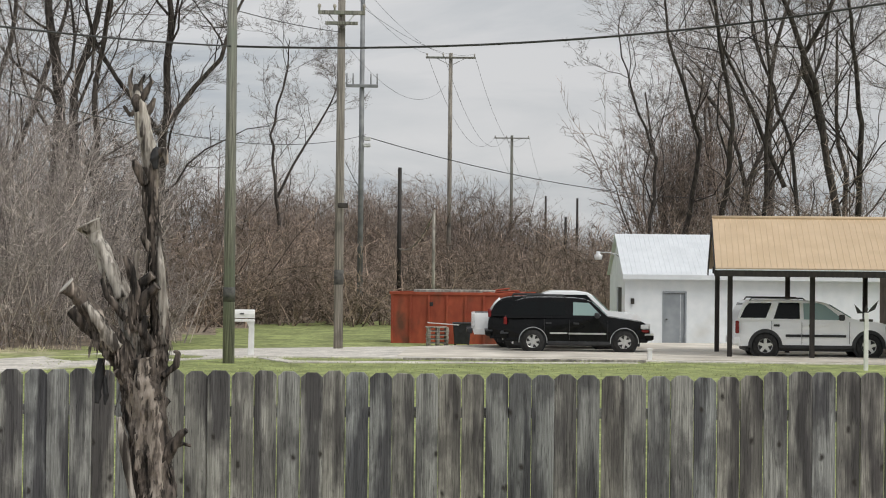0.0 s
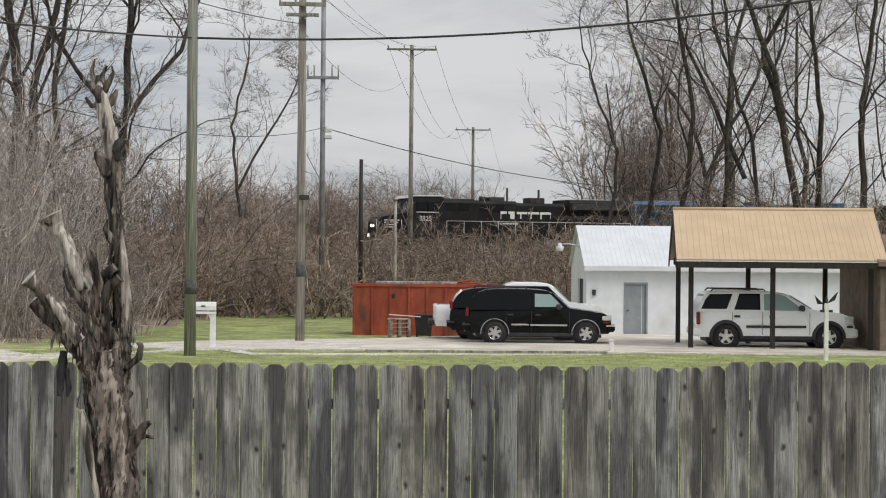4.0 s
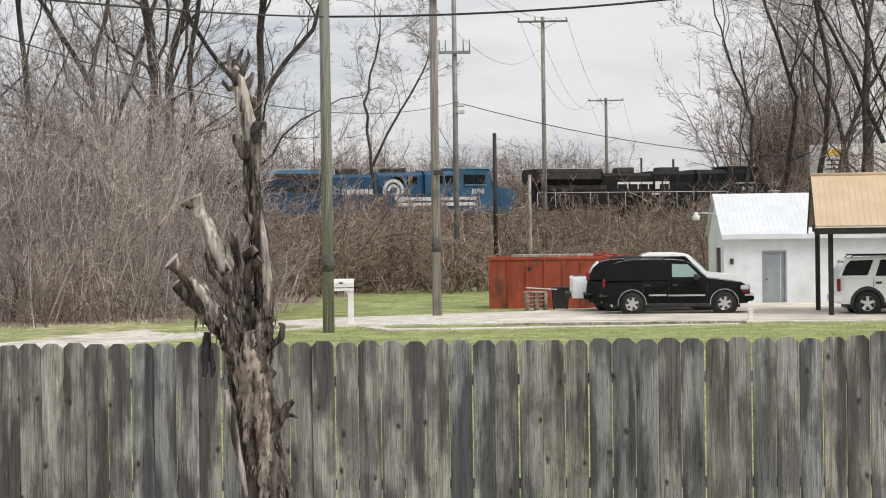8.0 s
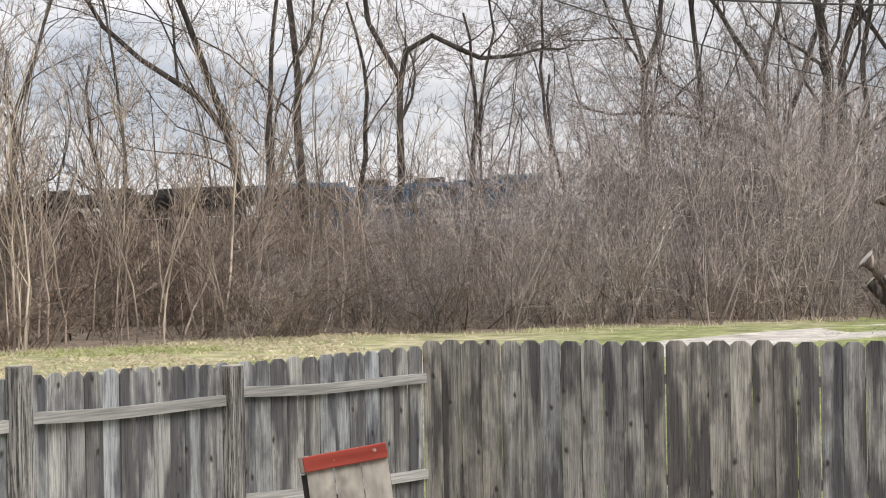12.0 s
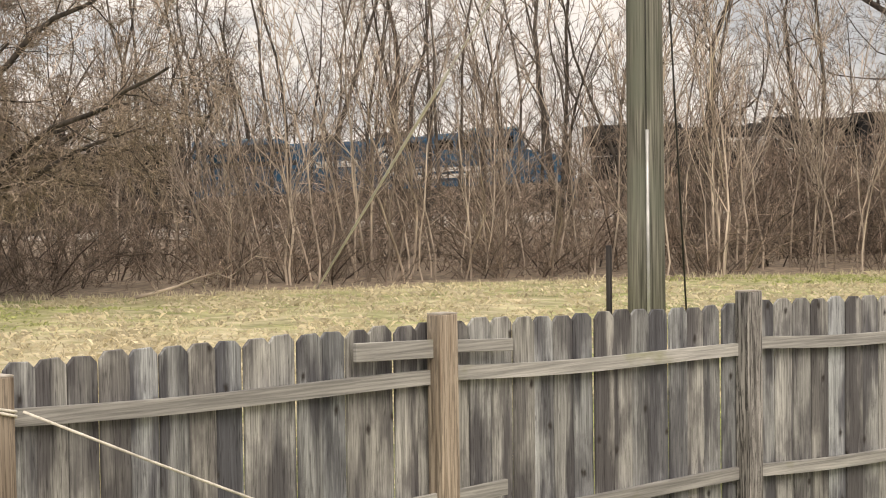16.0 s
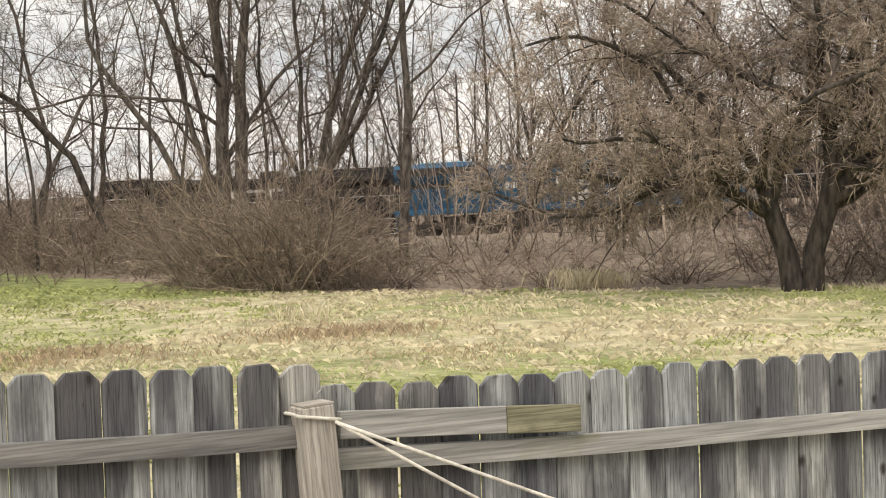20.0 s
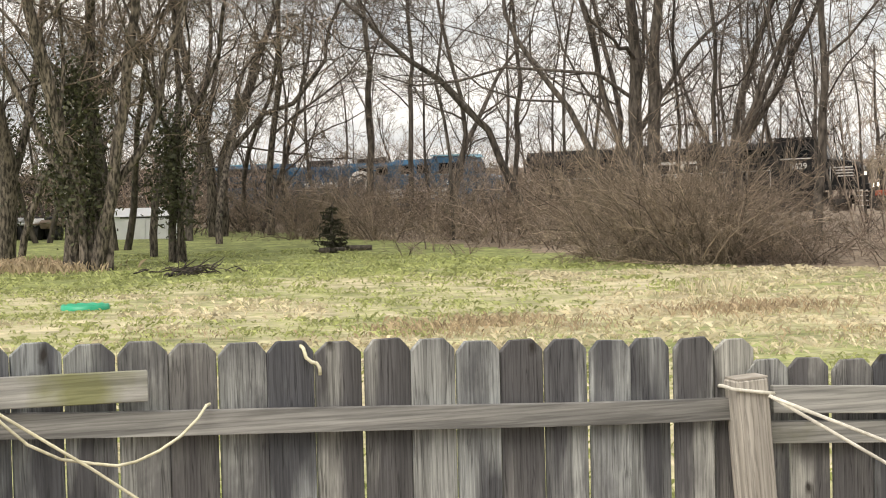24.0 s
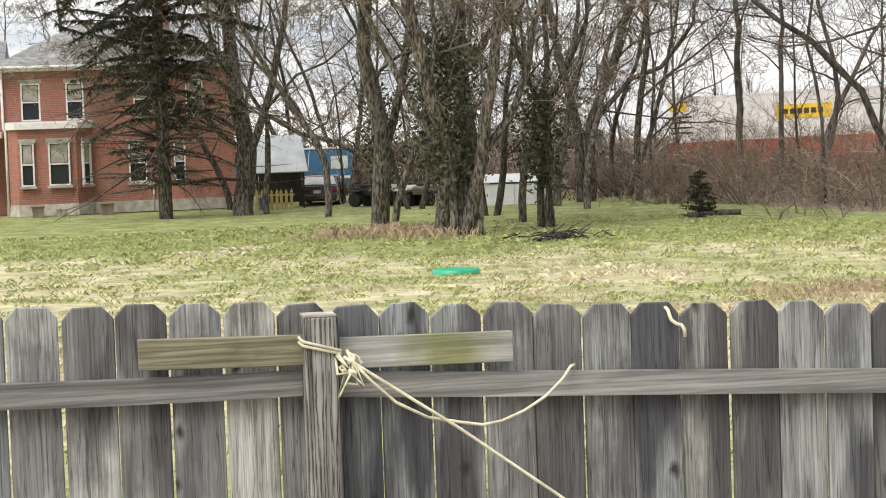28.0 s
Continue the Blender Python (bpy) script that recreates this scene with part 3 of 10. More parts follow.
def prism(outline, y0, y1, bevel=0.0):
    bm = bmesh.new()
    add_prism(bm, outline, y0, y1)
    bmesh.ops.recalc_face_normals(bm, faces=bm.faces)
    if bevel:
        bmesh.ops.bevel(bm, geom=bm.edges[:], offset=bevel, segments=2, profile=0.6, affect="EDGES")
    return bm


def add_tube(bm, points, radii, sides=8, cap=True):
    """A tube along points; radii one or one a point."""
    pts = [Vector(p) for p in points]
    if not hasattr(radii, "__len__"):
        radii = [radii] * len(pts)
    rings = []
    for i, p in enumerate(pts):
        d = (pts[min(i + 1, len(pts) - 1)] - pts[max(i - 1, 0)]).normalized()
        u = d.orthogonal().normalized() if i == 0 else (u - d * u.dot(d)).normalized()
        v = d.cross(u)
        rings.append([bm.verts.new(p + (u * math.cos(2 * math.pi * k / sides) + v * math.sin(2 * math.pi * k / sides)) * radii[i]) for k in range(sides)])
    for a, b in zip(rings, rings[1:]):
        for k in range(sides):
            f = bm.faces.new((a[k], a[(k + 1) % sides], b[(k + 1) % sides], b[k]))
            f.smooth = True
    if cap:
        bm.faces.new(rings[0][::-1])
        bm.faces.new(rings[-1])
    return rings


def tube(points, radii, sides=8):
    bm = bmesh.new()
    add_tube(bm, points, radii, sides)
    return bm


def strand(name, a, b, sag, r, mat, label="", category="cable", n=14, parent=None, sides=5):
    """A hanging wire or rope from a to b."""
    a, b = Vector(a), Vector(b)
    pts = [a.lerp(b, i / n) - Vector((0, 0, sag * 4 * (i / n) * (1 - i / n))) for i in range(n + 1)]
    ob = part(name, tube(pts, r, sides), mat, parent)
    return ob if parent else tagged(ob, label, category)


def text_mesh(s, size, extrude=0.004):
    cu = bpy.data.curves.new("lettering", "FONT")
    cu.body, cu.size, cu.extrude, cu.align_x, cu.align_y = s, size, extrude, "CENTER", "CENTER"
    ob = bpy.data.objects.new("lettering", cu)
    scene.collection.objects.link(ob)
    bpy.context.view_layer.update()
    me = bpy.data.meshes.new_from_object(ob.evaluated_get(bpy.context.evaluated_depsgraph_get()))
    bpy.data.objects.remove(ob)
    return me


def smooth_step(a, b, x):
    t = min(1.0, max(0.0, (x - a) / (b - a)))
    return t * t * (3 - 2 * t)


def table(xs, ys, x):
    """A smooth curve through a few values."""
    xs = list(xs)
    if x <= xs[0]:
        return ys[0] + (x - xs[0]) * (ys[1] - ys[0]) / (xs[1] - xs[0])
    if x >= xs[-1]:
        return ys[-1] + (x - xs[-1]) * (ys[-1] - ys[-2]) / (xs[-1] - xs[-2])
    i = max(k for k in range(len(xs) - 1) if xs[k] <= x)
    h = xs[i + 1] - xs[i]
    s = lambda k: (ys[min(k + 1, len(xs) - 1)] - ys[max(k - 1, 0)]) / (xs[min(k + 1, len(xs) - 1)] - xs[max(k - 1, 0)])
    t = (x - xs[i]) / h
    return (2 * t**3 - 3 * t**2 + 1) * ys[i] + (t**3 - 2 * t**2 + t) * h * s(i) + (-2 * t**3 + 3 * t**2) * ys[i + 1] + (t**3 - t**2) * h * s(i + 1)


# ---- the railway's line: bearing, distance, rail height ----
TRACK_AZ = (-30, -15, -5, 0, 10, 20, 30, 40, 50, 60, 70, 80, 90, 100, 110, 125, 140)
TRACK_D = (185, 160, 146.5, 140.5, 129.5, 120.5, 113.5, 109, 107.5, 110.5, 115, 121, 129, 139, 150, 166, 180)
TRACK_Z = (2.5, 2.5, 2.45, 2.42, 2.25, 1.92, 1.4, 0.82, 0.25, -0.38, -0.78, -1.25, -1.65, -2.1, -2.5, -2.9, -3.1)


def track_point(az, off=0.0, up=0.0):
    return polar(az, table(TRACK_AZ, TRACK_D, az) + off, table(TRACK_AZ, TRACK_Z, az) + up)


def ground_z(x, y):
    az, d = math.degrees(math.atan2(-x, y)), math.hypot(x, y)
    if az < -100:
        return 0.0
    a = min(max(az, -30), 140)
    dt, zr = table(TRACK_AZ, TRACK_D, a), table(TRACK_AZ, TRACK_Z, a) - 0.75
    bank = smooth_step(30, 55, a)
    rise = smooth_step(dt - 34 + 8 * bank - 13 * smooth_step(82, 88, a), dt - 4.5, d)
    z = zr * rise
    if d > dt + 6:
        z -= 0.6 * smooth_step(dt + 6, dt + 30, d)
    # the drive and the garages lie a little lower than the yard
    z -= 0.2 * smooth_step(49, 57, d) * smooth_step(14, 7, az) * (1 - rise)
    return z + 0.05 * noise.noise((x * 0.13, y * 0.13, 0)) * smooth_step(12, 40, d)


# ---- ground ----
def ground():
    verts, faces = [], []
    radii = [0, 3, 6, 9, 12] + [12 + 1.5 * i for i in range(1, 115)] + [190, 220, 270, 340, 450, 650, 1000, 1800, 3500]
    n = 360
    for r in radii:
        for k in range(n):
            a = 2 * math.pi * k / n
            x, y = -math.sin(a) * r, math.cos(a) * r
            verts.append((x, y, ground_z(x, y)))
    for i in range(len(radii) - 1):
        for k in range(n):
            k2 = (k + 1) % n
            faces.append((i * n + k, i * n + k2, (i + 1) * n + k2, (i + 1) * n + k))
    ob = raw("ground", verts, faces, GRASS)
    # bare leaf litter under the thickets on the railway's side
    ob.data.materials.append(LITTER)
    for p in ob.data.polygons:
        c = p.center
        az, d = math.degrees(math.atan2(-c.x, c.y)), math.hypot(c.x, c.y)
        edge = table((-30, -8, 0, 5, 9, 14, 28, 46, 60, 76, 86, 93, 100, 120), (110, 105, 92, 85, 62, 54, 50, 43.5, 41.5, 46.5, 68, 92, 97, 100), az)
        # the unseen yard gets litter too, added to keep green bounce off the pickets
        if -4.6 < c.x < 9 and -8 < c.y < 10.3 or -40 < az < 135 and d > edge + 1.5 * noise.noise((c.x * 0.3, c.y * 0.3, 5)):
            p.material_index = 1
    tagged(ob, kind="structure")


ground()


def railway():
    azs = [-30 + i * 2.5 for i in range(69)]
    bed = bmesh.new()
    rows = []
    for az in azs:
        rows.append([bed.verts.new(track_point(az, o, u)) for o, u in ((-4.6, -1.1), (-2.3, -0.28), (2.3, -0.28), (4.6, -1.1))])
    for a, b in zip(rows, rows[1:]):
        for i in range(3):
            bed.faces.new((a[i], b[i], b[i + 1], a[i + 1]))
    bmesh.ops.recalc_face_normals(bed, faces=bed.faces)
    base = tagged(part("railway_bed", bed, BALLAST), kind="structure")
    for off in (-0.72, 0.72):
        bm = bmesh.new()
        rows = [[bm.verts.new(track_point(az, off + o, u)) for o, u in ((-0.07, -0.17), (-0.035, 0.0), (0.035, 0.0), (0.07, -0.17))] for az in azs]
        for a, b in zip(rows, rows[1:]):
            for i in range(3):
                bm.faces.new((a[i], b[i], b[i + 1], a[i + 1]))
        part("rail", bm, STEEL_RAIL, base)
    sl = bmesh.new()
    az = -12.0
    while az < 112:
        p, q = track_point(az, -1.3, -0.26), track_point(az, 1.3, -0.26)
        side = (q - p).normalized().cross(Vector((0, 0, 1))) * 0.11
        a = [sl.verts.new(v) for v in (p - side, p + side, q + side, q - side)]
        b = [sl.verts.new(v.co + Vector((0, 0, 0.11))) for v in a]
        sl.faces.new(b)
        for i in range(4):
            sl.faces.new((a[i], a[(i + 1) % 4], b[(i + 1) % 4], b[i]))
        az += 0.33
    tagged(part("sleeper", sl, DARK_TIMBER, base), kind="stuff")


railway()


# ---- road and drive ----
def slab(name, edge_a, edge_b, mat, lift, parent=None, label="", category="", drop=0.12):
    """A paved strip between two edges, with a rim that goes down into the ground."""
    bm = bmesh.new()
    top = [[bm.verts.new((x, y, ground_z(x, y) + lift)) for x, y in e] for e in (edge_a, edge_b)]
    low = [[bm.verts.new((x, y, ground_z(x, y) - drop)) for x, y in e] for e in (edge_a, edge_b)]
    n = len(edge_a)
    for i in range(n - 1):
        bm.faces.new((top[0][i], top[0][i + 1], top[1][i + 1], top[1][i]))
        for k in (0, 1):
            bm.faces.new((top[k][i], top[k][i + 1], low[k][i + 1], low[k][i]))
    for i in (0, n - 1):
        bm.faces.new((top[0][i], top[1][i], low[1][i], low[0][i]))
    bmesh.ops.recalc_face_normals(bm, faces=bm.faces)
    return tagged(part(name, bm, mat, parent), label, category, kind="structure")


slab("road", [(-13.4, 30), (-10.6, 39.0), (-9.3, 43.0), (-7.6, 46.4), (-5.0, 49.6), (-2.2, 50.6), (5.2, 50.4), (14, 50.5)],
     [(-16.4, 32.5), (-13.2, 41.5), (-11.4, 46.2), (-9.2, 52.0), (-6.4, 58.4), (-2.0, 60.4), (5.2, 61.2), (14, 62)], GRAVEL, 0.035)
slab("pavement", [(-1.4, 51.6), (5.4, 51.2), (15.5, 50.6)], [(-1.2, 60.0), (5.2, 66.4), (15.5, 67.0)], CONCRETE, 0.07)
slab("ground_track", [(-5.0, 49.2), (-4.0, 46.9), (2.0, 48.4), (5.0, 49.2)], [(-4.6, 49.8), (-4.0, 47.9), (2.0, 49.0), (5.0, 49.5)], GRAVEL, 0.02)

# ---- the yard's board fence ----
def picket_mesh(w, h, t, ear, seed, wood):
    rnd = random.Random(seed)
    x0, x1 = -w / 2, w / 2
    cl = ear * rnd.uniform(0.75, 1.25)
    out = [(x0, 0), (x1, 0), (x1 + rnd.uniform(-0.002, 0.002), h - ear), (x1 - cl, h), (x0 + cl, h + rnd.uniform(-0.004, 0.004)), (x0 + rnd.uniform(-0.002, 0.002), h - ear)]
    bm = prism(out, -t / 2, t / 2)
    bmesh.ops.bevel(bm, geom=bm.edges[:], offset=0.0025, segments=1, profile=0.5, affect="EDGES")
    me = bpy.data.meshes.new("picket")
    bm.to_mesh(me)
    bm.free()
    me.materials.append(wood)
    return me


PITCH = 0.137
PICKETS = {k: [picket_mesh(w, 1.90, 0.017, 0.030, 5 + i, wood) for i, w in enumerate((0.1305, 0.1285, 0.130, 0.128, 0.131, 0.1295))] for k, wood in (("side", WOOD_FENCE), ("front", WOOD_FRONT), ("old", WOOD_FRONT_DARK))}


def fence_run(a, b, top_a, top_b, label, rails, inside, pitch=PITCH, skip=0.0, jitter=0.007, wood="side", rail_wood=None):
    """A straight run of pickets from a to b, whose tops go from top_a to top_b. rails: heights at a and b; inside: rails towards the yard."""
    a, b = Vector((*a, 0)), Vector((*b, 0))
    d = (b - a).normalized()
    run = thing("wall_fence", pose(a.x, a.y, 0, 0, 0, math.degrees(math.atan2(d.y, d.x))), label, "fence", "board fence runs", "structure")
    length = (b - a).length
    rnd = random.Random(int(length * 1000))
    n = int((length - skip) / pitch + 0.3)
    for i in range(n):
        x = skip + (i + 0.5) * pitch
        top = top_a + (top_b - top_a) * x / length + rnd.uniform(-jitter, jitter)
        m = pose(x, rnd.uniform(-0.003, 0.003), top - 1.90, rnd.uniform(-0.3, 0.3), rnd.uniform(-0.1, 0.1), rnd.choice((0, 180)) + rnd.uniform(-0.6, 0.6))
        put("picket", PICKETS[wood][rnd.randrange(6)], run, "", m @ Matrix.Diagonal((pitch / PITCH * (1.018 if not inside else 1.015 if pitch > 0.136 else 1.008), 1, 1, 1)))
    side = -1 if inside else 1
    for za, zb in rails:
        bm = bmesh.new()
        rings, k = [], 12
        for i in range(k + 1):
            f = i / k
            zz = za + (zb - za) * f - 0.012 * math.sin(math.pi * f) + 0.004 * math.sin(7 * f + za * 9)
            rings.append([bm.verts.new((f * length, side * (0.011 + yy), zz + dz)) for yy, dz in ((0, -0.031), (0.036, -0.031), (0.036, 0.031), (0, 0.031))])
        for p, q in zip(rings, rings[1:]):
            for j in range(4):
                bm.faces.new((p[j], q[j], q[(j + 1) % 4], p[(j + 1) % 4]))
        bm.faces.new(rings[0])
        bm.faces.new(rings[-1][::-1])
        bmesh.ops.recalc_face_normals(bm, faces=bm.faces)
        part("rail", bm, rail_wood or WOOD_RAIL, run, "dark weathered rail" if rail_wood else "weathered rail with patches of moss")
    return run


def fence_post(run, along, top, w=0.10, out=-0.075, lean=0.0, mat=None, lab="weathered square post"):
    bm = box(-w / 2, w / 2, -0.045, 0.045, -0.3, top - 0.004, 0.005)
    bmesh.ops.subdivide_edges(bm, edges=[e for e in bm.edges if abs(e.verts[0].co.z - e.verts[1].co.z) > 0.5], cuts=6)
    for v in bm.verts:
        v.co.x += 0.004 * noise.noise((along * 9 + v.co.x * 4, v.co.z * 3, top))
    post = part("post", bm, mat or WOOD_POST, run, lab, pose(along - top * math.sin(math.radians(lean)), out, 0, 0, lean, 0))
    part("post_top", box(-w / 2 + 0.002, w / 2 - 0.002, -0.043, 0.043, top - 0.004, top + 0.001), CUT_WOOD, post)
    return post


def plank(run, x0, x1, z0, z1, h=0.078, out=0.048, lab="short weathered board", mat=None):
    """A loose board nailed across the rails; z0 and z1 its upper edge at both ends."""
    y0, y1 = -out - 0.02, -out
    bm = shape_box([(x0, y0, z0 - h), (x1, y0, z1 - h), (x1, y1, z1 - h), (x0, y1, z0 - h), (x0, y0, z0), (x1, y0, z1), (x1, y1, z1), (x0, y1, z0)])
    return part("board", bm, mat or WOOD_RAIL, run, lab)


def shape_box(p):
    bm = bmesh.new()
    vs = [bm.verts.new(c) for c in p]
    for q in ((3, 2, 1, 0), (4, 5, 6, 7), (0, 1, 5, 4), (1, 2, 6, 5), (2, 3, 7, 6), (3, 0, 4, 7)):
        bm.faces.new([vs[i] for i in q])
    bmesh.ops.bevel(bm, geom=bm.edges[:], offset=0.002, segments=1, profile=0.5, affect="EDGES")
    return bm


CORNER, P1, P2, P3, P4, P5, P6, P7 = (-5.24, 11.19), (-5.72, 9.60), (-5.98, 7.75), (-6.05, 5.66), (-6.05, 3.42), (-5.65, 1.02), (-5.05, -1.15), (-4.45, -3.3)
FRONT_FROM, FRONT_MID, FRONT_END = (-5.229, 11.198), (1.759, 11.088), (6.4, 11.015)
FRONT_LABEL, SIDE_LABEL = "grey weathered dog-eared board fence behind the yard", "silvery weathered board fence with rails towards the yard"
front = fence_run(FRONT_FROM, FRONT_MID, 1.850, 1.848, FRONT_LABEL, ((0.35, 0.35), (1.0, 1.0), (1.62, 1.62)), False, wood="front")
fence_run(FRONT_MID, FRONT_END, 1.878, 1.878, FRONT_LABEL, ((0.35, 0.35), (1.0, 1.0), (1.62, 1.62)), False, 0.1425, wood="old")
run_1 = fence_run(P1, CORNER, 1.806, 1.812, SIDE_LABEL, ((0.34, 0.33), (1.005, 0.98), (1.632, 1.60)), True, 0.1385)
run_2 = fence_run(P2, P1, 1.866, 1.806, SIDE_LABEL, ((0.35, 0.34), (0.985, 0.955), (1.645, 1.595)), True, 0.1385)
run_3 = fence_run(P3, P2, 1.886, 1.845, SIDE_LABEL, ((0.36, 0.35), (1.0, 0.985), (1.660, 1.615)), True, 0.1385)
run_4 = fence_run(P4, P3, 1.886, 1.888, SIDE_LABEL, ((0.36, 0.36), (1.02, 1.0), (1.690, 1.655)), True, 0.137)
run_5 = fence_run(P5, P4, 1.930, 1.872, SIDE_LABEL, ((0.36, 0.36), (1.05, 1.02), (1.725, 1.650)), True, 0.1345)
run_6 = fence_run(P6, P5, 2.108, 1.995, SIDE_LABEL, ((0.42, 0.38), (1.15, 1.07), (1.912, 1.800)), True, 0.1325, 0.022, 0.005, rail_wood=WOOD_RAIL_DARK)
run_7 = fence_run(P7, P6, 2.175, 2.112, SIDE_LABEL, ((0.45, 0.42), (1.2, 1.15), (1.975, 1.915)), True, 0.1315, 0.025, 0.005, rail_wood=WOOD_RAIL_DARK)
fence_post(run_1, -0.10, 1.80, 0.10)
fence_post(run_2, 0.0, 1.915, 0.11)
FRESH = material("honey_coloured_post_wood", (0.23, 0.185, 0.142), (0.46, 0.395, 0.32), rough=0.85, scale=10, stretch=(5, 5, 0.2), bump=0.6, bump_dist=0.005, stain=(0.13, 0.07, 0.035), stain_at=(0.58, 0.7), stain_scale=4, stain_stretch=(2, 2, 0.25), vary=0.1, grain=(22.0, 1.2, 0.38, "X"))
fence_post(run_3, -0.09, 1.930, 0.105, mat=FRESH, lab="honey-coloured newer post")
fence_post(run_4, -0.075, 1.850, 0.105, mat=FRESH, lab="honey-coloured newer post")
PALE_POST = material("pale_weathered_post_wood", (0.36, 0.335, 0.30), (0.66, 0.63, 0.58), rough=0.9, scale=10, stretch=(5, 5, 0.2), bump=0.6, bump_dist=0.005, stain=(0.17, 0.12, 0.08), stain_at=(0.62, 0.74), stain_scale=4, stain_stretch=(2, 2, 0.4), vary=0.1, grain=(20.0, 1.2, 0.28, "X"))
fence_post(run_5, -0.033, 1.897, 0.098, lean=-4.0, mat=PALE_POST, lab="leaning pale post")
fence_post(run_6, -0.006, 2.087, 0.084, lab="grey deeply grained post")
plank(run_4, 1.643, 2.19, 1.835, 1.815)
plank(run_3, -0.03, 0.355, 1.81, 1.790, 0.055)
plank(run_4, 1.555, 2.24, 1.15, 1.165, 0.08, 0.06)
plank(run_3, 0.0, 0.3, 1.16, 1.17, 0.07, 0.06)
plank(run_5, 0.055, 0.60, 1.861, 1.829, 0.08)
plank(run_5, 0.602, 0.86, 1.829, 1.813, 0.082, 0.05, "short greenish weathered board", WOOD_MOSSY)
plank(run_6, 0.045, 0.486, 2.024, 2.018)
plank(run_7, 1.786, 2.20, 2.046, 2.036, 0.076, 0.048, "short mossy board", WOOD_MOSSY)


# ---- ropes tied to the posts ----
def fence_point(a, b, along, z, off):
    a, b = Vector((*a, 0)), Vector((*b, 0))
    d = (b - a).normalized()
    return a + d * along + Vector((d.y, -d.x, 0)) * off + Vector((0, 0, z))


def rope(name, pts, mat, label, r=0.0052, loop=None):
    bm = bmesh.new()
    add_tube(bm, pts, r, 6)
    ob = new(name)
    tagged(ob, label, "rope")
    part("strand", bm, mat, ob)
    # the lay of the rope: a thin cord wound round it
    wind = []
    u = None
    total = 0.0
    for p, q in zip(pts, pts[1:]):
        d = (q - p)
        n = max(2, int(d.length / 0.012))
        w = d.normalized()
        u = w.orthogonal().normalized() if u is None else (u - w * u.dot(w)).normalized()
        v = w.cross(u)
        for i in range(n):
            total += d.length / n
            a = total / 0.03 * 2 * math.pi
            wind.append(p + d * (i / n) + (u * math.cos(a) + v * math.sin(a)) * r * 0.75)
    if len(wind) > 3:
        part("cord", tube(wind, r * 0.45, 4), mat, ob)
    for k, ring in enumerate(loop or ()):
        part("loop", tube(ring, r, 6), mat, ob)
    return ob


def post_loop(a, b, along, z, w, tilt=0.0, out=-0.075):
    pts = []
    for i in range(17):
        t = 2 * math.pi * i / 16
        pts.append(fence_point(a, b, along + math.copysign(min(abs(math.cos(t)) * 1.3, 1), math.cos(t)) * (w / 2 + 0.006), z + tilt * math.cos(t), -out + math.copysign(min(abs(math.sin(t)) * 1.3, 1), math.sin(t)) * 0.052))
    return pts


rope("rope", [fence_point(P4, P3, 0.0, 1.722, 0.135), fence_point(P4, P3, 0.5, 1.50, 0.17), fence_point(P4, P3, 1.03, 1.272, 0.21), fence_point(P4, P3, 1.5, 1.075, 0.25), fence_point(P4, P3, 2.3, 0.74, 0.32)], ROPE,
     "pale braided rope stretched from a fence post", 0.0055, [post_loop(P4, P3, -0.075, 1.735, 0.105, -0.016), post_loop(P4, P3, -0.075, 1.722, 0.105, -0.02)])
rope("rope", [fence_point(P5, P4, 0.01, 1.842, 0.135), fence_point(P5, P4, 0.41, 1.60, 0.17), fence_point(P5, P4, 0.95, 1.28, 0.22)], ROPE, "pale braided rope stretched from a leaning post", 0.0055,
     [post_loop(P5, P4, -0.033, 1.855, 0.125, -0.013)])
rope("rope", [fence_point(P5, P4, 0.015, 1.838, 0.14), fence_point(P5, P4, 0.66, 1.568, 0.18), fence_point(P5, P4, 1.6, 1.18, 0.24)], ROPE, "pale braided rope stretched from a leaning post", 0.0055)
rope("yellow_rope", [fence_point(P6, P5, 0.045, 1.985, 0.14), fence_point(P6, P5, 0.10, 1.947, 0.14), fence_point(P6, P5, 0.319, 1.797, 0.16), fence_point(P6, P5, 0.604, 1.584, 0.18), fence_point(P6, P5, 1.2, 1.15, 0.22)], YELLOW_ROPE,
     "pale yellow rope tied round a grey post", 0.0042, [post_loop(P6, P5, -0.006, 2.003, 0.084, -0.016), post_loop(P6, P5, -0.006, 2.012, 0.084, -0.018)])
rope("yellow_rope", [fence_point(P6, P5, x, z, o) for x, z, o in ((0.075, 1.962, 0.14), (0.11, 1.922, 0.145), (0.17, 1.865, 0.14), (0.25, 1.822, 0.13), (0.33, 1.805, 0.13), (0.39, 1.793, 0.12), (0.44, 1.798, 0.11), (0.50, 1.818, 0.10), (0.56, 1.85, 0.09), (0.61, 1.89, 0.075), (0.635, 1.918, 0.06), (0.648, 1.921, 0.05))], YELLOW_ROPE,
     "slack yellow rope caught on the rail", 0.004)
rope("yellow_rope", [fence_point(P6, P5, x, z, o) for x, z, o in ((0.906, 2.052, 0.0), (0.91, 2.045, 0.02), (0.916, 2.02, 0.024), (0.930, 2.008, 0.024), (0.944, 2.004, 0.024), (0.952, 1.992, 0.024), (0.953, 1.972, 0.024))], YELLOW_ROPE, "short end of yellow rope over a picket", 0.005)
# frayed knot
knot = []
rk = random.Random(3)
for i in range(7):
    a = [fence_point(P6, P5, 0.06 + rk.gauss(0, 0.016), 1.965 + rk.gauss(0, 0.022), 0.14 + rk.gauss(0, 0.012)) for _ in range(5)]
    knot.append(a)
